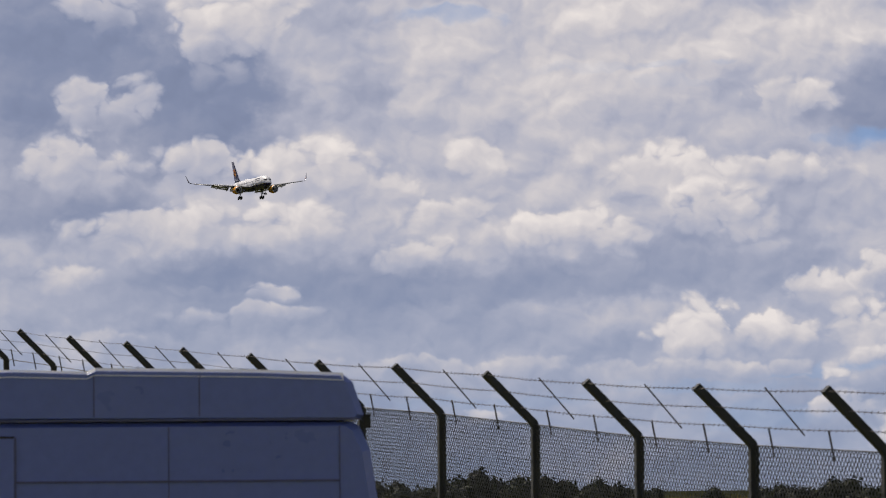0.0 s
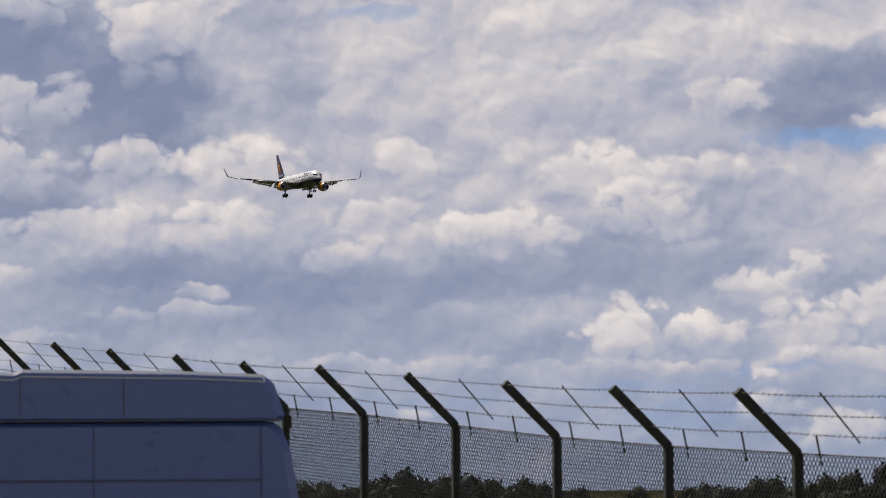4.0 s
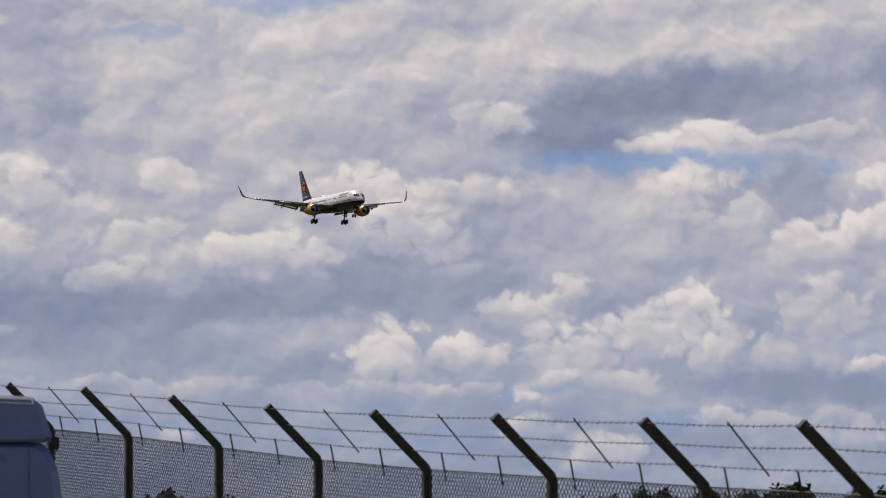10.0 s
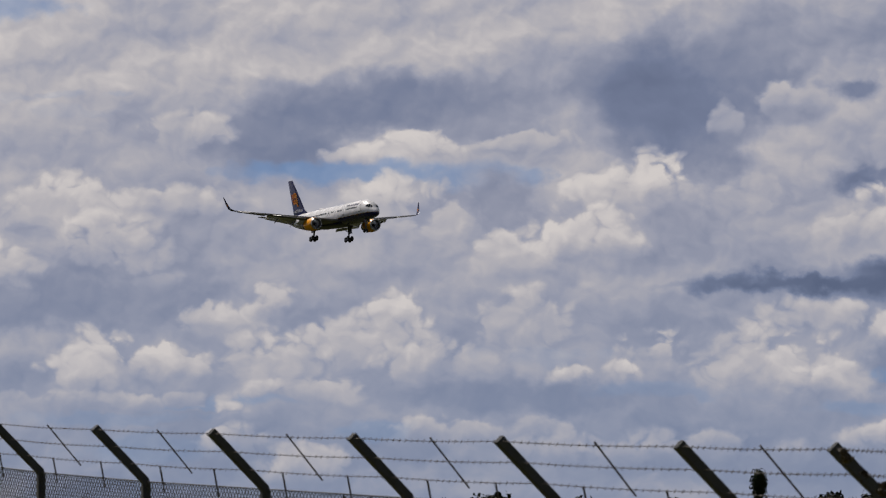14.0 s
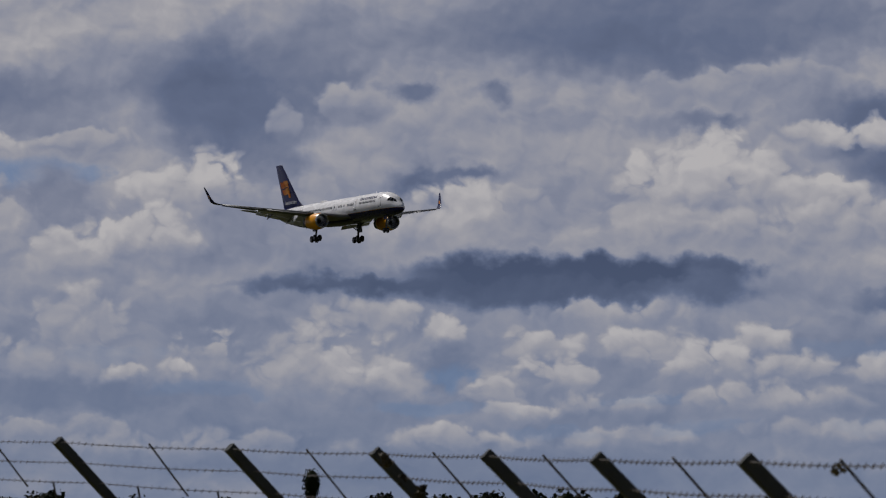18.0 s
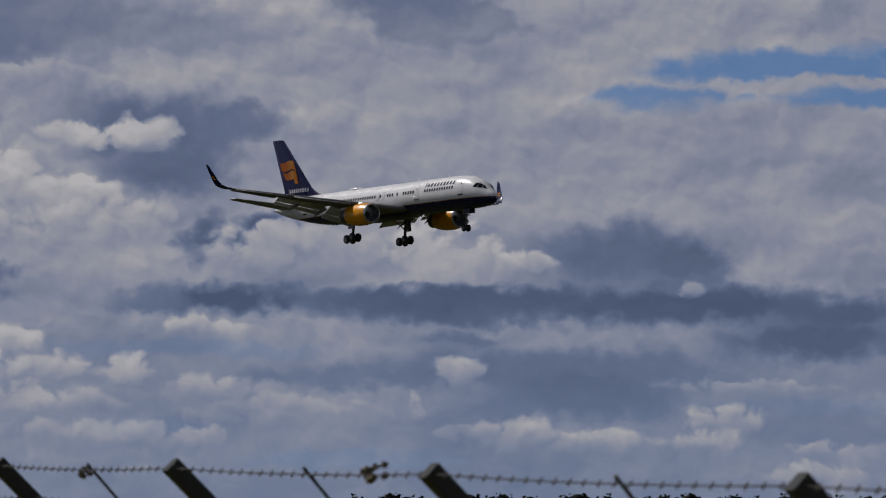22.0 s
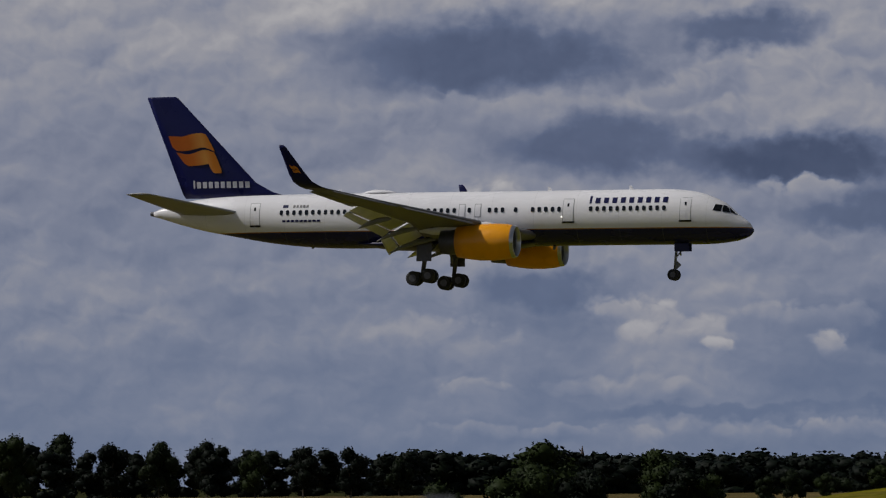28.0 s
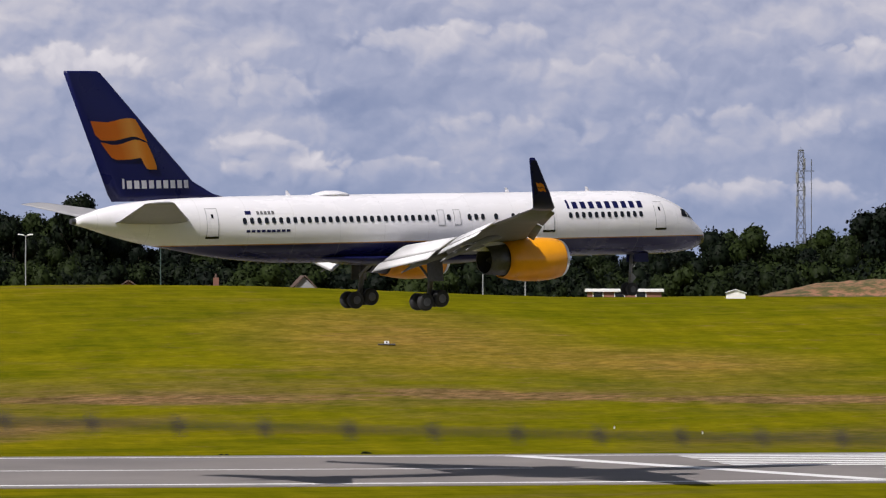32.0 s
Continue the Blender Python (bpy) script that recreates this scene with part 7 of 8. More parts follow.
MIDDLE = [(-5.08, -0.10), (-4.69, 0.0), (-4.3, 0.05), (-3.74, -0.03), (-2.99, 0.07), (-2.39, 0.0), (-1.8, 0.02), (-1.26, 0.09), (-0.58, -0.04), (0.11, 0.12), (0.62, -0.04), (1.29, -0.06),
          (1.9, 0.1), (2.35, 0.22), (2.91, -0.04), (3.4, 0.0), (4.04, 0.29), (4.5, 0.05), (4.98, 0.04), (5.54, 0.09), (6.04, 0.24), (6.4, 0.34), (6.89, 0.15), (7.49, 0.23), (7.88, 0.11),
          (8.52, 0.32), (8.9, 0.2), (9.4, 0.21), (10.13, 0.18), (10.63, 0.23), (11.26, 0.07), (12.0, 0.25)]
for a, e in filled(MIDDLE):
    plant("broad", a, e, tree_rng.uniform(590, 650), 0.95)
    plant("bush", a + 0.25, min(e - 0.22, -0.2), tree_rng.uniform(560, 580), 1.1)
EAST = [(12.71, 0.63), (13.2, 0.69), (13.55, 0.65), (13.91, 0.72), (14.33, 0.65), (14.75, 0.74), (15.24, 0.44), (15.53, 0.46), (15.96, 0.39), (16.66, 0.64), (17.37, 0.79), (17.93, 0.83),
        (18.43, 1.0), (19.42, 1.12), (19.98, 0.91), (20.62, 0.84), (21.33, 0.7), (21.9, 0.66)]
for i, (a, e) in enumerate(filled(EAST)):
    plant("broad", a, e, tree_rng.uniform(590, 640), 0.7)
    plant("broad", a + 0.3, e - 0.35, tree_rng.uniform(560, 580), 0.8)
for a, e in [(12.71, 0.66), (18.86, 1.4), (19.19, 1.22), (14.75, 0.78)]:
    plant("pine", a, e, 600, 0.55)
SOUTH_EAST = [(22.46, 0.63), (23.16, 0.45), (23.72, 0.38), (24.28, 0.6), (24.9, 0.3), (25.5, 0.0), (26.2, 0.02), (26.83, 0.05), (27.61, 0.11), (28.17, 0.18), (28.59, 0.18), (29.01, -0.10),
              (29.65, -0.24), (30.22, -0.2), (30.78, -0.1), (31.49, -0.03), (32.19, 0.19), (32.69, 0.24), (33.18, 0.01), (33.56, 0.2), (33.88, 0.12), (34.23, 0.47), (34.8, 0.4)]
for a, e in filled(SOUTH_EAST):
    plant("broad", a, e, tree_rng.uniform(590, 650), 0.85)
    plant("bush", a + 0.25, min(e - 0.2, -0.2), tree_rng.uniform(560, 580), 1.1)

for i in range(62):
    a = -20.2 + 0.26 * i
    plant("broad", a, -0.2 - 0.05 * smoothstep(-9, -6, a) + 0.04 * math.sin(i * 1.1) + 0.03 * math.sin(i * 2.9), tree_rng.uniform(930, 1000), 1.5, "far wood")
# undergrowth that closes the foot of the wood
for i in range(118):
    a = -5.9 + 0.35 * i
    plant("bush", a, -0.3 + 0.09 * math.sin(i * 1.9) + 0.06 * math.sin(i * 0.7), tree_rng.uniform(572, 588), 1.25, "undergrowth along the wood")
for i in range(44):
    a = 12.4 + 0.27 * i
    plant("broad", a, 0.28 - 0.012 * max(0, i - 26) + 0.1 * math.sin(i * 2.3), tree_rng.uniform(600, 640), 0.8)
for i in range(40):
    a = -19.8 + 0.36 * i
    if a < -15.2 and i % 4:
        continue
    plant("bush", a, -0.5 + 0.1 * math.sin(i * 1.9), tree_rng.uniform(690, 760), 1.3, "undergrowth along the wood")

for i in range(66):
    a = 12.2 + 0.36 * i
    e = 0.34 if a < 24.5 else -0.02
    plant("broad", a, e + 0.05 * math.sin(i * 1.7), tree_rng.uniform(650, 690), 1.1, "far wood")
for i in range(50):
    plant("broad", -5.6 + 0.36 * i, -0.12 + 0.05 * math.sin(i * 1.9), tree_rng.uniform(650, 690), 1.1, "far wood")
for i in range(72):
    a = -44.2 + 0.34 * i
    e = -0.12 + 0.14 * smoothstep(-34.5, -32.5, a) - 0.17 * smoothstep(-28.5, -23.0, a)
    plant("broad", a, e + 0.04 * math.sin(i * 1.7) + 0.03 * math.sin(i * 0.6), tree_rng.uniform(640, 700), 1.25, "far wood")
build_far_wood()
for made in (t for group in KINDS.values() for t in group):
    if made.name not in used:
        for kid in list(made.children):
            bpy.data.objects.remove(kid)
        bpy.data.objects.remove(made)


# ---- parked van by the fence ----
# blue of the skylit shade, put into the van's colour
VAN_SHADE_BLUE = surface("van_shade_blue", (0.125, 0.18, 0.52), 0.3, spread=0.04, scale=1.5, fine=12.0)
VAN_SUNLIT_EDGE = surface("van_sunlit_edge", (0.75, 0.75, 0.77), 0.4, spread=0.05, scale=2.0)
SEAM = surface("panel_seam", (0.09, 0.10, 0.22), 0.6, spread=0.2, scale=6.0)
SEAL = surface("black_seal", (0.015, 0.015, 0.017), 0.7, spread=0.2, scale=6.0)


def build_van():
    """A high-roofed panel van; x runs to its rear, y away from the camera, heights from its roof edge."""
    px, py = -39.52, 8.74
    gz = ground_z(px - 0.9, py - 2.5)
    top = EYE_Z + 0.00785 * 32.8 + 0.52
    van = empty("panel_van", Matrix.Translation((px, py, gz)) @ Matrix.Rotation(radians(83.1), 4, "Z"))
    tagged(van, "high-roofed panel van, its shade painted blue, parked beside the fence", "van")
    h = top - gz
    def prism(profile, y0, y1, inset=0.06):
        n = len(profile)
        cx, cz = sum(p[0] for p in profile) / n, sum(p[1] for p in profile) / n
        def ring(y, k):
            return [(cx + (x - cx) * (1 - k * 0.03), y, cz + (z - cz) * (1 - k * 0.05)) for x, z in profile]
        return loft_bm([ring(y0, 1), ring(y0 + inset, 0), ring(y1 - inset, 0), ring(y1, 1)])
    cap = [(-5.2, h - 0.27), (-5.0, h - 0.02), (-2.4, h + 0.07), (-1.86, h + 0.05), (-1.8, h + 0.075), (-0.6, h + 0.055), (-0.02, h + 0.03), (0.04, h - 0.02), (0.12, h - 0.26), (0.10, h - 0.285)]
    body = [(-6.0, 0.45), (-6.0, 1.1), (-5.3, h - 0.3), (0.03, h - 0.3), (0.09, h - 0.34), (0.16, h - 0.5), (0.22, h - 0.9), (0.25, 0.9), (0.24, 0.4)]
    part("body", prism(body, 0.0, 2.0), VAN_SHADE_BLUE, van, "body side with its shade painted blue", False)
    part("roof_cap", prism(cap, -0.012, 1.95), VAN_SHADE_BLUE, van, "raised roof")
    # highlight along the roof edge, painted as a white strip
    part("roof_edge", loft_bm([[(x, -0.02, z + dz - 0.045), (x, 0.035, z + dz + 0.012), (x, 0.14, z + dz + 0.015), (x, 0.14, z + dz - 0.05)] for x, z, dz in ((-4.9, h + 0.0, 0), (-2.4, h + 0.07, 0), (-1.86, h + 0.055, 0), (-1.8, h + 0.08, 0), (-0.6, h + 0.06, 0), (-0.03, h + 0.035, 0))]), VAN_SUNLIT_EDGE, van, "roof edge painted sunlit white")
    for x, z0, z1 in ((-1.81, h - 0.26, h + 0.05), (-1.06, h - 0.26, h + 0.04)):
        part("seam", box_bm(0.008, 0.01, z1 - z0, pose(x, -0.011, (z0 + z1) / 2)), SEAM, van)
    for x0, x1, z in ((-5.3, 0.1, h - 0.285), (-5.6, -0.06, h - 0.72)):
        part("seam", box_bm(x1 - x0, 0.012, 0.014, pose((x0 + x1) / 2, -0.006, z)), SEAM, van)
    for x, z0, z1 in ((-1.28, 0.6, h - 0.33), (-0.06, 0.6, h - 0.33)):
        part("seam", box_bm(0.006, 0.01, z1 - z0, pose(x, -0.003, (z0 + z1) / 2)), SEAM, van)
    door = part("side_door", box_bm(1.05, 0.02, h - 1.0, pose(-2.9, -0.008, 0.6 + (h - 1.0) / 2), 0.008), VAN_SHADE_BLUE, van)
    part("door_seam", box_bm(0.016, 0.012, h - 1.0, pose(-2.37, -0.012, 0.6 + (h - 1.0) / 2)), SEAM, door)
    part("door_seam", box_bm(1.05, 0.012, 0.016, pose(-2.9, -0.012, h - 0.4)), SEAL, door)
    # dark bracket at the rear corner
    part("rear_bracket", box_bm(0.05, 0.03, 0.1, pose(0.14, 0.03, h - 0.3), 0.006), SEAL, van)
    for x in (-5.0, -1.1):
        for y in (0.12, 1.88):
            t, r = bmesh.new(), bmesh.new()
            wheel_into(t, r, x, y, 0.34, 0.34, 0.22)
            w = part("tyre", t, RUBBER, van, "", True)
            part("rim", r, ALU, w)
    part("bumper", box_bm(0.18, 1.9, 0.22, pose(0.3, 1.0, 0.5), 0.04), SEAL, van)


build_van()


# ---- odds and ends caught on the fence ----
DRY = leaf_material("dry_plant", (0.03, 0.025, 0.02), (0.12, 0.10, 0.075))


TAN = leaf_material("bleached_plant", (0.10, 0.085, 0.06), (0.30, 0.25, 0.18))


def dry_plant(x, y, z, size, seed, pale):
    rng = random.Random(seed)
    lobes = [(rng.uniform(-0.5, 0.5), rng.uniform(-0.3, 0.3), rng.uniform(-0.35, 0.35), rng.uniform(0.12, 0.26)) for i in range(6)]
    me = clump_mesh("dry_plant", seed, lobes, 0.09, 110, 0.8)
    me.materials.append(TAN if pale else DRY)
    ob = new("dry_plant", me)
    ob.matrix_basis = Matrix.LocRotScale((x, y, EYE_Z + 0.00785 * math.hypot(x, y) + z), None, (size, size, size))
    tagged(ob, "bleached wisp of plant on the barbed wire" if pale else "withered dark plant caught on the barbed wire", "plant", group="plants on the fence")


for k, (x, y, z, s) in enumerate(((-28.75, 13.1, 0.13, 0.13), (-28.5, 13.25, -0.08, 0.11), (-15.0, 9.82, 0.03, 0.13), (-18.75, 10.72, 0.04, 0.09), (-28.2, 13.0, -0.02, 0.08))):
    dry_plant(x, y, z, s if x < -25 else s * 0.8, 40 + k, x > -25)


# ---- along the wood: street lamps, houses, masts ----
LAMP_GREEN = surface("lamp_green", (0.05, 0.085, 0.075), 0.5, spread=0.15, scale=2.0)
LAMP_GREY = surface("lamp_grey", (0.42, 0.43, 0.43), 0.45, 0.4, spread=0.1, scale=2.0)
MAST_GREY = surface("mast_grey", (0.15, 0.16, 0.17), 0.5, 0.4, spread=0.15, scale=2.0)
LAMP_HEAD = surface("lamp_head", (0.85, 0.86, 0.86), 0.3, spread=0.05, scale=4.0)


def spot(az, r):
    x, y = r * math.sin(radians(az)), r * math.cos(radians(az))
    return x, y, ground_z(x, y)


def street_lamp(az, el, r, arms=(1,), material=LAMP_GREEN, reach=1.3):
    x, y, z = spot(az, r)
    h = EYE_Z + r * math.tan(radians(el + 0.45)) - z
    lamp = empty("street_lamp", Matrix.Translation((x, y, z)) @ Matrix.Rotation(radians(-az), 4, "Z"))
    tagged(lamp, "tall street lamp with a pale head beside the wood", "street lamp", group="street lamps")
    part("pole", rod_bm((0, 0, -0.3), (0, 0, h), 0.09, 0.06, 10), material, lamp)
    reach = reach if len(arms) == 1 else 0.3
    for s in arms:
        part("arm", rod_bm((0, 0, h - 0.05), (-s * reach, 0, h + 0.12), 0.05, 0.04, 6), material, lamp)
        part("head", box_bm(0.72, 0.3, 0.15, pose(-s * (reach + 0.25), 0, h + 0.14, 0, s * 6), 0.05), LAMP_HEAD, lamp, "pale lamp head")


for a, e, arms, m in ((4.16, -0.24, (1,), LAMP_GREEN), (4.3, -0.18, (-1,), LAMP_GREEN), (7.53, -0.28, (1,), LAMP_GREEN), (7.67, -0.18, (1, -1), LAMP_GREY), (7.82, -0.16, (1,), LAMP_GREEN), (9.10, -0.2, (1, -1), LAMP_GREY), (9.67, -0.16, (1, -1), LAMP_GREY),
                      (10.85, -0.26, (-1,), LAMP_GREEN), (11.0, -0.13, (1,), LAMP_GREY), (11.4, -0.15, (1,), LAMP_GREEN), (13.16, -0.14, (1, -1), LAMP_GREY), (14.02, -0.24, (-1,), LAMP_GREEN), (15.0, -0.15, (1,), LAMP_GREEN),
                      (17.08, -0.17, (-1,), LAMP_GREEN), (18.43, -0.11, (1,), LAMP_GREEN), (19.63, -0.06, (-1,), LAMP_GREEN), (21.4, 0.02, (1,), LAMP_GREEN), (22.0, 0.04, (-1,), LAMP_GREEN), (23.62, 0.12, (1, -1), LAMP_GREY),
                      (25.3, 0.14, (1,), LAMP_GREEN), (29.33, 0.2, (1, -1), LAMP_GREY), (29.86, 0.18, (1,), LAMP_GREY)):
    street_lamp(a, e, 552, arms, m)


def marker_post(az, el, r, w=0.15):
    x, y, z = spot(az, r)
    h = EYE_Z + r * math.tan(radians(el + 0.45)) - z
    ob = part("marker_post", box_bm(w, w, h, pose(0, 0, h / 2), 0.02), LAMP_GREY)
    ob.matrix_basis = Matrix.Translation((x, y, z - 0.1))
    tagged(ob, "plain pale post at the edge of the field", "post", group="pale posts")


for a, e in ((7.05, -0.42), (7.28, -0.42), (7.33, -0.40), (12.6, -0.35), (11.72, -0.4), (11.95, -0.38), (16.0, -0.42), (16.3, -0.38)):
    marker_post(a, e, 545)

HOUSE_WHITE = surface("white_render", (0.8, 0.8, 0.78), 0.85, spread=0.05, scale=0.8, fine=6.0)
GREY_RENDER = surface("grey_render", (0.3, 0.3, 0.31), 0.85, spread=0.1, scale=0.8, fine=6.0)
SLATE = surface("roof_slate", (0.045, 0.05, 0.065), 0.7, spread=0.2, scale=2.0, fine=10.0)
BRICK_RED = surface("red_brick", (0.22, 0.10, 0.07), 0.9, spread=0.2, scale=1.5, fine=14.0, bump=0.3)
TILE = surface("roof_tile", (0.10, 0.065, 0.05), 0.85, spread=0.25, scale=2.0, fine=10.0, bump=0.4)


def house(az, el, r, w, d, eaves, wall, label, turn=0.0, chimney=True):
    """A gabled house whose ridge stands at that height angle; its gable end faces the field."""
    x, y, z = spot(az, r)
    h = EYE_Z + r * math.tan(radians(el + 0.45)) - z
    e = h - eaves
    home = empty("house", Matrix.Translation((x, y, z)) @ Matrix.Rotation(radians(-az + turn), 4, "Z"))
    tagged(home, label, "house", group="houses among the trees")
    prof = [(-w / 2, 0), (w / 2, 0), (w / 2, e), (0, h - 0.15), (-w / 2, e)]
    part("wall", loft_bm([[(px, yy, pz) for px, pz in prof] for yy in (0, d)]), wall, home)
    for s in (-1, 1):
        n = Vector((s * (h - e), 0, w / 2)).normalized() * 0.16
        a, b = Vector((s * (w / 2 + 0.35), 0, e - 0.35 * (h - e) / (w / 2))), Vector((0, 0, h))
        part("roof", loft_bm([[p + Vector((0, yy, 0)) for p in (a, b, b + n, a + n)] for yy in (-0.3, d + 0.3)]), TILE, home)
    if chimney:
        c = part("chimney", box_bm(0.7, 0.9, 1.8, pose(w * 0.18, d * 0.5, h + 0.1), 0.03), BRICK_RED, home)
        part("pot", rod_bm((w * 0.18, d * 0.5, h + 1.0), (w * 0.18, d * 0.5, h + 1.5), 0.16, 0.13, 8), TILE, c)
    for px in (-w * 0.2, w * 0.2):
        win = part("window", box_bm(0.9, 0.08, 1.1, pose(px, -0.02, e * 0.75), 0.02), LAMP_HEAD, home)
        part("pane", box_bm(0.75, 0.04, 0.95, pose(px, -0.06, e * 0.75)), GLASS, win)


house(11.5, -0.33, 566, 3.4, 7, 1.9, HOUSE_WHITE, "white rendered gabled house with a dark tiled roof")
house(12.32, -0.42, 568, 5.5, 7, 2.0, BRICK_RED, "red brick gabled house with a tiled roof")
house(14.4, -0.45, 556, 7.0, 5, 1.5, BRICK_RED, "low bungalow with a wide brown tiled roof", 78.0, False)
house(24.9, -0.44, 556, 3.0, 5, 1.0, BRICK_RED, "small brick gabled house behind the field", 0.0, False)
for a, e in ((26.62, -0.4), (27.1, -0.38)):
    house(a, e, 562, 2.6, 6, 1.4, GREY_RENDER, "grey gabled terrace house with a tiled roof", 4.0, False)
house(25.9, -0.5, 560, 5.0, 8, 1.8, BRICK_RED, "brick house half hidden by trees")
house(-45.16, 0.0, 420, 5.5, 8, 3.0, BRICK_RED, "dark brick house with a steep roof", 10.0, False)


def low_building(az, r, w, d, h, wall, roofm, name, label):
    x, y, z = spot(az, r)
    b = empty(name, Matrix.Translation((x, y, z)) @ Matrix.Rotation(radians(-az), 4, "Z"))
    tagged(b, label, "building")
    part("wall", box_bm(w, d, h, pose(0, d / 2, h / 2), 0.03), wall, b)
    part("roof", box_bm(w + 0.5, d + 0.5, 0.32, pose(0, d / 2, h + 0.16), 0.05), roofm, b)
    for i in range(max(1, int(w / 2.2))):
        px = -w / 2 + 1.1 + i * 2.2
        if px < w / 2 - 0.6:
            win = part("window", box_bm(1.1, 0.08, 0.8, pose(px, -0.02, h * 0.55), 0.02), LAMP_HEAD, b)
            part("pane", box_bm(0.95, 0.04, 0.66, pose(px, -0.06, h * 0.55)), GLASS, win)


low_building(31.1, 470, 7.6, 5, 0.55, BRICK_RED, LAMP_HEAD, "site_office", "low brick building with a flat white roof")
low_building(15.35, 556, 12.5, 6, 1.6, BRICK_RED, SLATE, "outbuilding", "long low outbuilding with a dark slate roof")
x, y, z = spot(32.49, 449)
hut = empty("hut", Matrix.Translation((x, y, z)) @ Matrix.Rotation(radians(-32), 4, "Z"))
tagged(hut, "small white hut with a pitched roof", "hut")
part("wall", loft_bm([[(px, yy, pz) for px, pz in ((-0.95, 0), (0.95, 0), (0.95, 0.55), (0, 0.85), (-0.95, 0.55))] for yy in (0, 2.4)]), HOUSE_WHITE, hut)
for s in (-1, 1):
    part("roof", loft_bm([[(s * 1.08, yy, 0.52), (0, yy, 0.88), (0, yy, 0.95), (s * 1.08, yy, 0.59)] for yy in (-0.15, 2.55)]), LAMP_HEAD, hut)


def lattice_mast(az, el, r, w, name, label, dishes=True):
    x, y, z = spot(az, r)
    h = EYE_Z + r * math.tan(radians(el + 0.45)) - z
    mast = empty(name, Matrix.Translation((x, y, z)) @ Matrix.Rotation(radians(-az + 12), 4, "Z"))
    tagged(mast, label, "mast")
    def corner(k, t):
        q = w * (1 - 0.55 * t)
        return Vector(((-q, q)[k in (1, 2)], (-q, q)[k > 1], h * t))
    n = max(8, int(h / (w * 2.4)))
    for k in range(4):
        part("leg", rod_bm(corner(k, 0), corner(k, 0.97), 0.065, 0.045, 6), MAST_GREY, mast)
    for i in range(n):
        a, b = i / n * 0.97, (i + 1) / n * 0.97
        for k in range(4):
            part("brace", rod_bm(corner(k, a), corner((k + 1) % 4, b), 0.04, sides=5), MAST_GREY, mast)
            part("strut", rod_bm(corner(k, b), corner((k + 1) % 4, b), 0.035, sides=5), MAST_GREY, mast)
    part("lightning_rod", rod_bm((0, 0, h * 0.95), (0, 0, h), 0.05, 0.03, 6), MAST_GREY, mast)
    if dishes:
        for t, s in ((0.9, 1), (0.82, -1), (0.74, 1), (0.68, -1)):
            part("antenna_panel", box_bm(0.3, 0.3, 1.6, pose(s * w * 0.7, 0.1, h * t), 0.03), LAMP_GREY, mast, "grey antenna panel")
        part("side_arm", rod_bm((0, 0, h * 0.86), (1.9, 0, h * 0.86), 0.06), MAST_GREY, mast)
        part("side_mast", rod_bm((1.5, 0, h * 0.3), (1.5, 0, h * 0.93), 0.07, 0.05, 6), MAST_GREY, mast)
        part("top_ring", rod_bm((0, 0, h * 0.975), (0, 0, h * 0.985), 0.4, 0.4, 10), MAST_GREY, mast)


lattice_mast(33.3, 1.24, 640, 0.75, "radio_mast", "tall grey lattice radio mast with antennas")
lattice_mast(-6.81, 0.10, 1000, 0.8, "radio_mast", "distant grey lattice radio mast", False)
x, y, z = spot(-17.91, 1050)
h = EYE_Z + 1050 * math.tan(radians(0.38)) - z
spire = empty("church_spire", Matrix.Translation((x, y, z)))
tagged(spire, "distant dark church spire above the wood", "church")
part("tower", box_bm(3.5, 3.5, h * 0.55, pose(0, 0, h * 0.275), 0.1), BRICK_RED, spire)
part("spire", rod_bm((0, 0, h * 0.55), (0, 0, h), 1.6, 0.05, 8), TILE, spire)


# ---- things on the grass ----
def earth_mound():
    bm = bmesh.new()
    x0, y0, z0 = spot(34.9, 462)
    rows = []
    for j in range(13):
        row = []
        for i in range(31):
            u, v = i / 15 - 1, j / 6 - 1
            x = u * 17
            q = max(0.0, 1 - u * u) ** 0.8 * max(0.0, 1 - v * v)
            zz = 1.75 * q * (1 + 0.35 * noise.noise(Vector((u * 4, v * 2, 1))) + 0.12 * noise.noise(Vector((u * 13, v * 5, 2)))) - 0.1
            row.append(bm.verts.new((x, v * 8, zz)))
        rows.append(row)
    for a, b in zip(rows, rows[1:]):
        for i in range(30):
            bm.faces.new((a[i], a[i + 1], b[i + 1], b[i]))
    m, nt, b = nodes_of("weedy_earth")
    n1 = noise_at(nt, 0.9, 7, 0.7)
    nt.links.new(ramp(nt, n1.outputs["Fac"], [(0.40, (0.05, 0.055, 0.01)), (0.50, (0.12, 0.085, 0.03)), (0.58, (0.26, 0.125, 0.07))]).outputs["Color"], b.inputs["Base Color"])
    b.inputs["Roughness"].default_value = 0.95
    ob = part("earth_mound", bm, m, None, "", True)
    ob.matrix_basis = Matrix.Translation((x0, y0, z0)) @ Matrix.Rotation(radians(-34.9), 4, "Z")
    tagged(ob, "long weedy mound of reddish earth", "mound")


earth_mound()


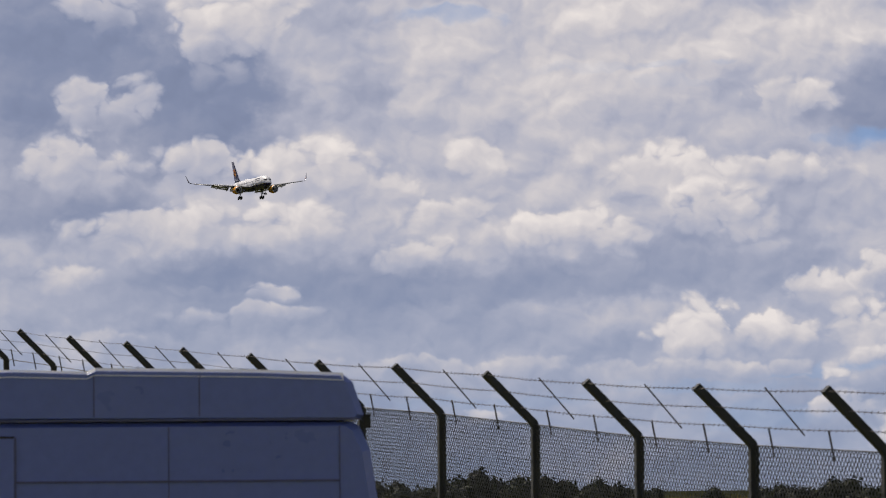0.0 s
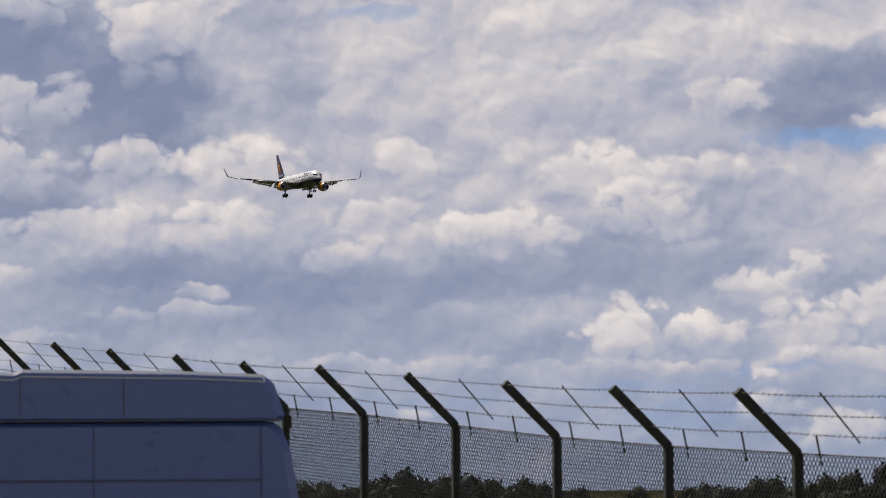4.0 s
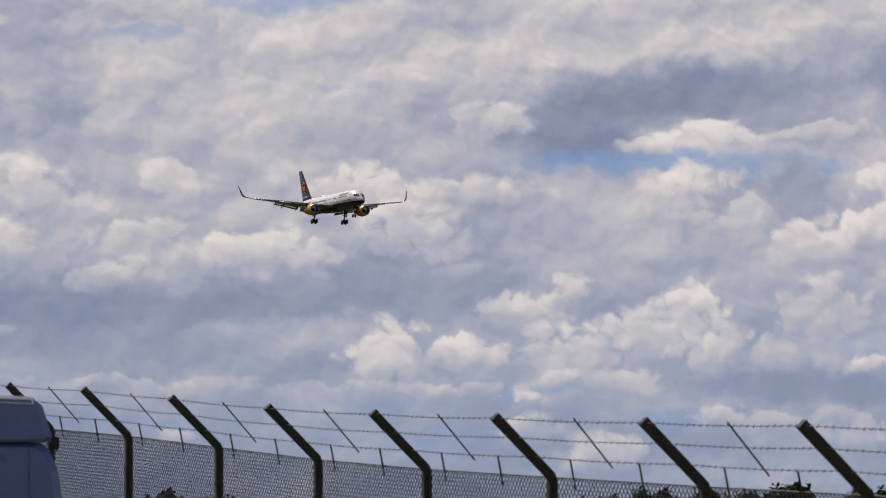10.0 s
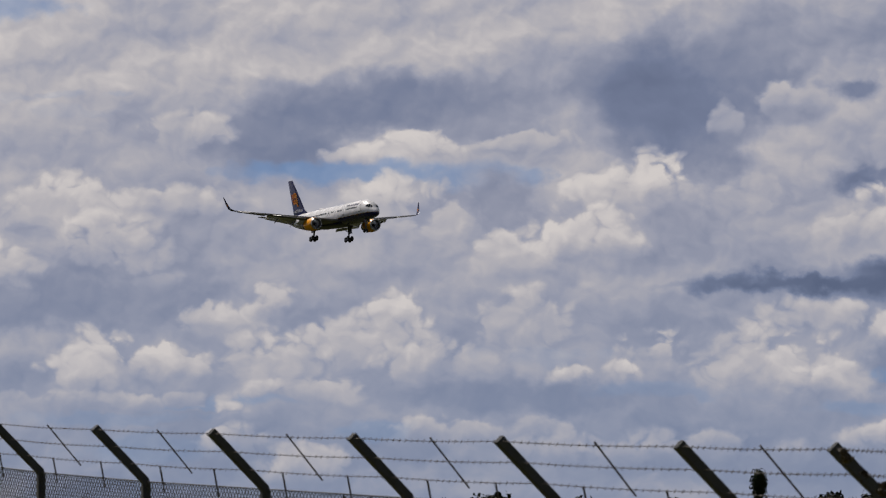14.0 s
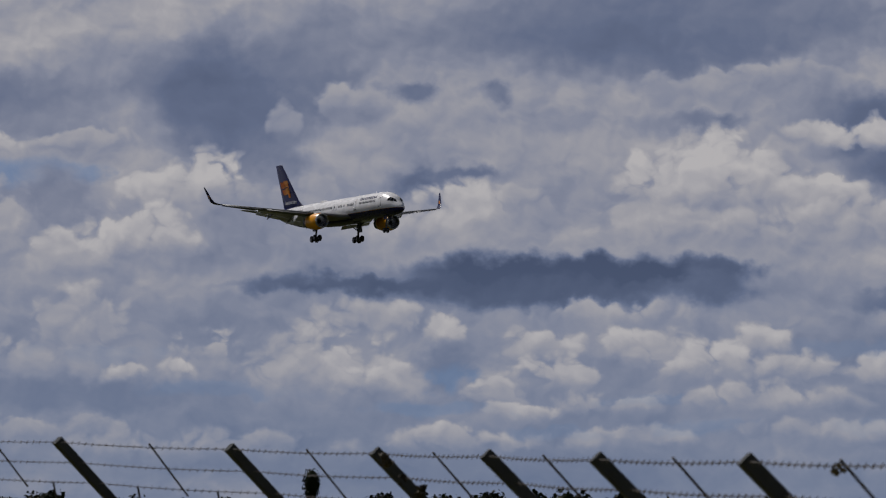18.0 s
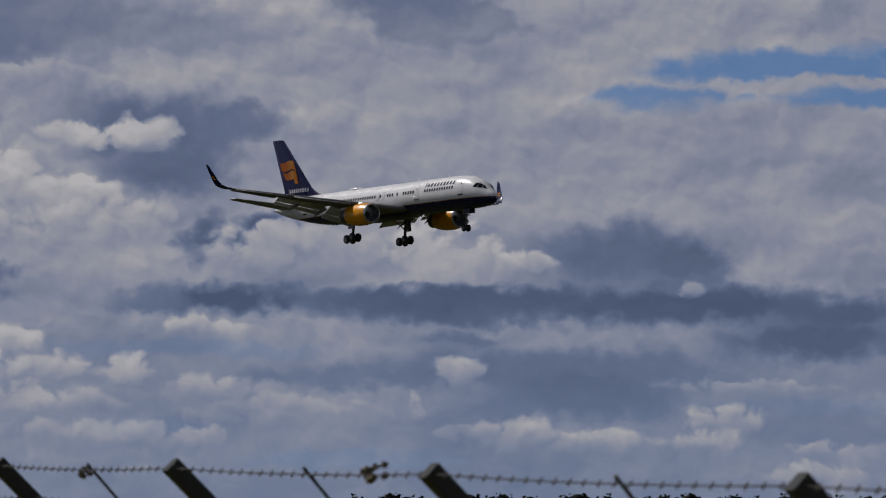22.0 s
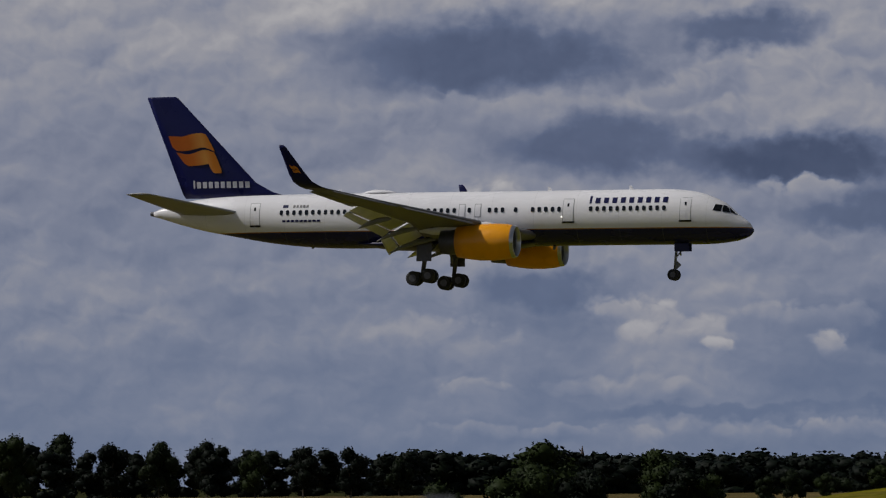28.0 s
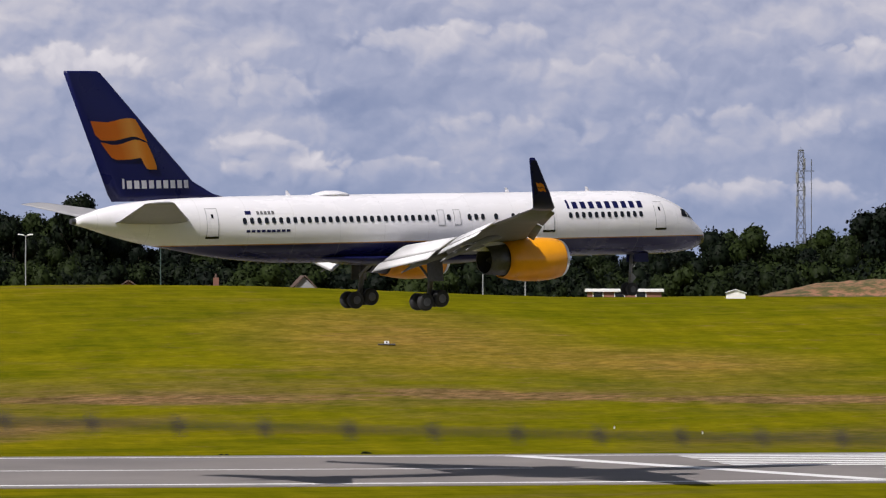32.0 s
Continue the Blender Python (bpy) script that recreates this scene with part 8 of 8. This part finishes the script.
def field_light(a, n):
    x, y = runway_place(a, n)
    f = empty("field_light", Matrix.Translation((x, y, ground_z(x, y))) @ Matrix.Rotation(radians(-28), 4, "Z"))
    tagged(f, "low dark light unit with a white lid on the grass", "light unit")
    part("base", box_bm(1.5, 0.5, 0.1, pose(0, 0, 0.08), 0.02), STEEL, f)
    part("housing", box_bm(0.42, 0.4, 0.24, pose(0, 0, 0.25), 0.04), LAMP_HEAD, f)
    part("lens", rod_bm((0, -0.22, 0.26), (0, -0.2, 0.26), 0.08, 0.08, 10), GLASS, f)


field_light(13.6, 95.5)


def ground_board(a, n, w):
    x, y = runway_place(a, n)
    ob = part("ground_board", box_bm(w, 0.5, 0.14, pose(0, 0, 0.1), 0.02), LAMP_HEAD)
    ob.matrix_basis = Matrix.Translation((x, y, ground_z(x, y))) @ Matrix.Rotation(radians(-19), 4, "Z")
    tagged(ob, "flat white board lying in the grass", "board", group="boards on the grass")


ground_board(-33.5, 101.2, 1.1)


def peg(a, n, h, w):
    x, y = runway_place(a, n)
    p = empty("marker_peg", Matrix.Translation((x, y, ground_z(x, y))))
    tagged(p, "short white marker peg in the grass", "peg", group="marker pegs")
    part("stake", rod_bm((0, 0, -0.1), (0, 0, h), w, w * 0.8, 8), LAMP_HEAD, p)
    part("cap", rod_bm((0, 0, h), (0, 0, h + 0.05), w * 1.2, w * 0.7, 8), BRICK_RED, p)


for a, n, h, w in ((-47.7, 86.0, 0.42, 0.13), (-39.1, 64.4, 0.34, 0.07), (-50.7, 57.5, 0.42, 0.07), (-84, 60, 0.35, 0.06), (30, 46, 0.2, 0.07), (24, 50, 0.18, 0.06), (-120, 62, 0.35, 0.06)):
    peg(a, n, h, w)


def tuft(a, n, s, k):
    x, y = runway_place(a, n)
    rng = random.Random(k)
    lobes = [(rng.uniform(-1, 1), rng.uniform(-0.3, 0.3), rng.uniform(0.0, 0.25), rng.uniform(0.15, 0.3)) for i in range(7)]
    me = clump_mesh("weed_tuft", k, lobes, 0.09, 160, 0.7)
    me.materials.append(LEAF)
    ob = new("weed_tuft", me)
    ob.matrix_basis = Matrix.LocRotScale((x, y, ground_z(x, y)), Euler((0, 0, RUN_DIR)), (s, s, s * 0.5))
    tagged(ob, "low dark weeds at the runway edge", "weeds", group="weeds")


tuft_rng = random.Random(3)
for k in range(16):
    tuft(tuft_rng.uniform(-150, 60), tuft_rng.choice((26.5, 27.5, 28.5)), tuft_rng.uniform(0.4, 0.9), 200 + k)

# ---- two birds ----
FEATHER = surface("dark_feather", (0.03, 0.028, 0.026), 0.8, spread=0.2, scale=20.0)


def bird():
    b = empty("bird")
    tagged(b, "small dark bird in flight", "bird", group="birds")
    rings = [[(x, r * math.cos(t), r * 0.9 * math.sin(t)) for t in [math.tau * i / 8 for i in range(8)]] for x, r in ((0.17, 0.005), (0.14, 0.03), (0.05, 0.05), (-0.06, 0.04), (-0.16, 0.01))]
    part("body", loft_bm(rings), FEATHER, b, "", True)
    for s in (-1, 1):
        part("wing", loft_bm([[(0.06, s * 0.03, 0.02), (-0.06, s * 0.03, 0.02), (-0.06, s * 0.03, 0.03), (0.06, s * 0.03, 0.03)], [(0.05, s * 0.16, 0.09), (-0.04, s * 0.16, 0.09), (-0.04, s * 0.16, 0.1), (0.05, s * 0.16, 0.1)], [(-0.03, s * 0.29, 0.05), (-0.06, s * 0.29, 0.05), (-0.06, s * 0.29, 0.055), (-0.03, s * 0.29, 0.055)]]), FEATHER, b)
    part("tail", loft_bm([[(-0.14, -0.015, 0), (-0.14, 0.015, 0), (-0.14, 0.015, 0.01), (-0.14, -0.015, 0.01)], [(-0.25, -0.035, 0.0), (-0.25, 0.035, 0.0), (-0.25, 0.035, 0.006), (-0.25, -0.035, 0.006)]]), FEATHER, b)
    return b


bird_a = bird()
bird_b = bird()

def motions():
    """The airliner glides down its approach and over the threshold."""
    walk(airliner, [
        (0.0, pose(-1540.21, 258.62, 116.47, 2.23, -0.10, 6.37)),
        (0.5, pose(-1515.50, 259.14, 115.10, 1.98, -0.08, 6.27)),
        (1.0, pose(-1490.82, 259.66, 113.71, 1.75, -0.06, 6.18)),
        (1.5, pose(-1466.19, 260.17, 112.30, 1.55, -0.05, 6.10)),
        (2.0, pose(-1441.63, 260.67, 110.84, 1.34, -0.05, 6.01)),
        (2.5, pose(-1417.17, 261.16, 109.34, 1.10, -0.08, 5.92)),
        (4.5, pose(-1320.18, 263.12, 102.90, 0.00, -0.36, 5.58)),
        (5.0, pose(-1296.01, 263.79, 101.29, -0.15, -0.39, 5.50)),
        (5.5, pose(-1271.87, 264.56, 99.69, -0.23, -0.41, 5.41)),
        (6.0, pose(-1247.75, 265.38, 98.10, -0.25, -0.41, 5.32)),
        (6.5, pose(-1223.67, 266.23, 96.54, -0.20, -0.40, 5.25)),
        (7.0, pose(-1199.66, 267.13, 95.00, -0.14, -0.37, 5.19)),
        (7.5, pose(-1175.75, 268.10, 93.46, -0.08, -0.33, 5.14)),
        (8.0, pose(-1151.97, 269.14, 91.90, -0.05, -0.31, 5.11)),
        (8.5, pose(-1128.36, 270.25, 90.31, -0.05, -0.31, 5.10)),
        (9.0, pose(-1104.87, 271.47, 88.70, -0.08, -0.33, 5.10)),
        (9.5, pose(-1081.45, 272.83, 87.10, -0.12, -0.36, 5.11)),
        (10.0, pose(-1058.09, 274.40, 85.50, -0.17, -0.43, 5.12)),
        (10.5, pose(-1034.81, 276.27, 83.88, -0.23, -0.53, 5.12)),
        (11.0, pose(-1011.61, 278.30, 82.25, -0.29, -0.68, 5.13)),
        (11.5, pose(-988.50, 280.37, 80.60, -0.34, -0.86, 5.13)),
        (12.0, pose(-965.37, 282.46, 79.00, -0.36, -1.05, 5.12)),
        (12.5, pose(-942.07, 284.52, 77.49, -0.30, -1.22, 5.09)),
        (13.0, pose(-918.53, 286.51, 76.06, -0.20, -1.36, 5.02)),
        (13.5, pose(-894.69, 288.40, 74.74, -0.04, -1.45, 4.93)),
        (15.5, pose(-796.67, 295.10, 70.13, 0.83, -1.37, 4.17)),
        (16.0, pose(-771.78, 296.65, 68.75, 0.92, -1.28, 3.88)),
        (16.5, pose(-746.77, 298.15, 67.23, 0.92, -1.18, 3.56)),
        (17.0, pose(-721.56, 299.62, 65.61, 0.91, -1.07, 3.22)),
        (17.5, pose(-696.05, 301.09, 63.91, 0.96, -1.00, 2.90)),
        (18.0, pose(-670.11, 302.41, 62.21, 1.06, -0.97, 2.61)),
        (18.5, pose(-643.57, 303.48, 60.55, 1.22, -0.99, 2.36)),
        (19.0, pose(-616.24, 304.33, 58.98, 1.33, -1.03, 2.17)),
        (19.5, pose(-587.93, 305.04, 57.53, 1.28, -1.05, 2.05)),
        (20.0, pose(-558.92, 305.57, 56.16, 1.09, -1.05, 1.98)),
        (20.5, pose(-529.47, 305.88, 54.82, 0.73, -1.06, 1.93)),
        (21.0, pose(-499.84, 306.08, 53.47, 0.35, -1.05, 1.89)),
        (21.5, pose(-470.27, 306.32, 52.05, 0.04, -1.03, 1.85)),
        (22.0, pose(-440.97, 306.60, 50.55, -0.20, -0.99, 1.77)),
        (22.5, pose(-412.18, 306.99, 48.95, -0.42, -0.95, 1.65)),
        (23.0, pose(-383.75, 307.44, 47.25, -0.64, -0.92, 1.50)),
        (23.5, pose(-355.60, 307.96, 45.47, -0.87, -0.91, 1.38)),
        (24.0, pose(-327.53, 308.73, 43.69, -1.05, -0.93, 1.25)),
        (24.5, pose(-299.35, 309.93, 41.97, -1.12, -0.98, 1.07)),
        (25.0, pose(-270.45, 311.04, 40.32, -1.08, -1.03, 1.04)),
        (25.5, pose(-240.20, 311.59, 38.71, -0.93, -1.04, 1.36)),
        (26.0, pose(-209.40, 312.00, 37.12, -0.76, -1.00, 1.87)),
        (26.5, pose(-178.83, 312.75, 35.52, -0.64, -0.91, 2.43)),
        (28.5, pose(-58.53, 322.61, 28.99, -0.11, 0.33, 2.81)),
        (28.8, pose(-38.33, 323.55, 27.92, -0.80, 0.12, 3.41)),
        (29.0, pose(-24.40, 321.40, 27.06, -1.08, 0.17, 3.68)),
        (29.1, pose(-18.46, 323.56, 26.83, -1.51, -0.10, 4.07)),
        (29.4, pose(1.91, 322.43, 25.75, -2.18, -0.47, 4.75)),
        (29.7, pose(21.36, 317.73, 24.52, -2.40, -0.61, 5.42)),
        (30.0, pose(42.03, 311.57, 23.58, -2.70, -1.22, 5.87)),
        (30.2, pose(54.42, 306.02, 22.51, -2.43, -0.85, 6.35)),
        (30.5, pose(70.88, 293.61, 21.38, -1.63, -0.98, 6.57)),
        (30.9, pose(93.44, 275.61, 19.84, -0.35, -1.19, 6.66)),
        (31.0, pose(99.30, 269.74, 19.37, -0.04, -1.06, 6.63)),
        (31.2, pose(112.76, 271.08, 18.64, -0.10, -1.27, 6.63)),
        (31.5, pose(130.58, 266.88, 17.69, 0.41, -1.37, 6.08)),
        (31.7, pose(141.23, 260.44, 16.87, 0.49, -1.36, 5.78)),
        (31.9, pose(151.98, 253.86, 16.07, 0.55, -1.36, 5.46)),
        (32.0, pose(157.45, 250.50, 15.67, 0.59, -1.36, 5.30)),
    ])
    for flyer, az, el, rate, fall in ((bird_a, 13.24, 3.1, 2.1, 0.05), (bird_b, 17.01, 2.92, 3.1, -0.4)):
        rows = []
        for t in (0.0, 16.0, 32.0):
            a = radians(az)
            along = 240 * math.radians(rate) * (t - 30.9)
            rows.append((t, pose(240 * math.sin(a) + along * math.cos(a), 240 * math.cos(a) - along * math.sin(a), EYE_Z + 240 * math.tan(radians(el)) + fall * (t - 30.9), 0, 0, -az)))
        walk(flyer, rows)


motions()
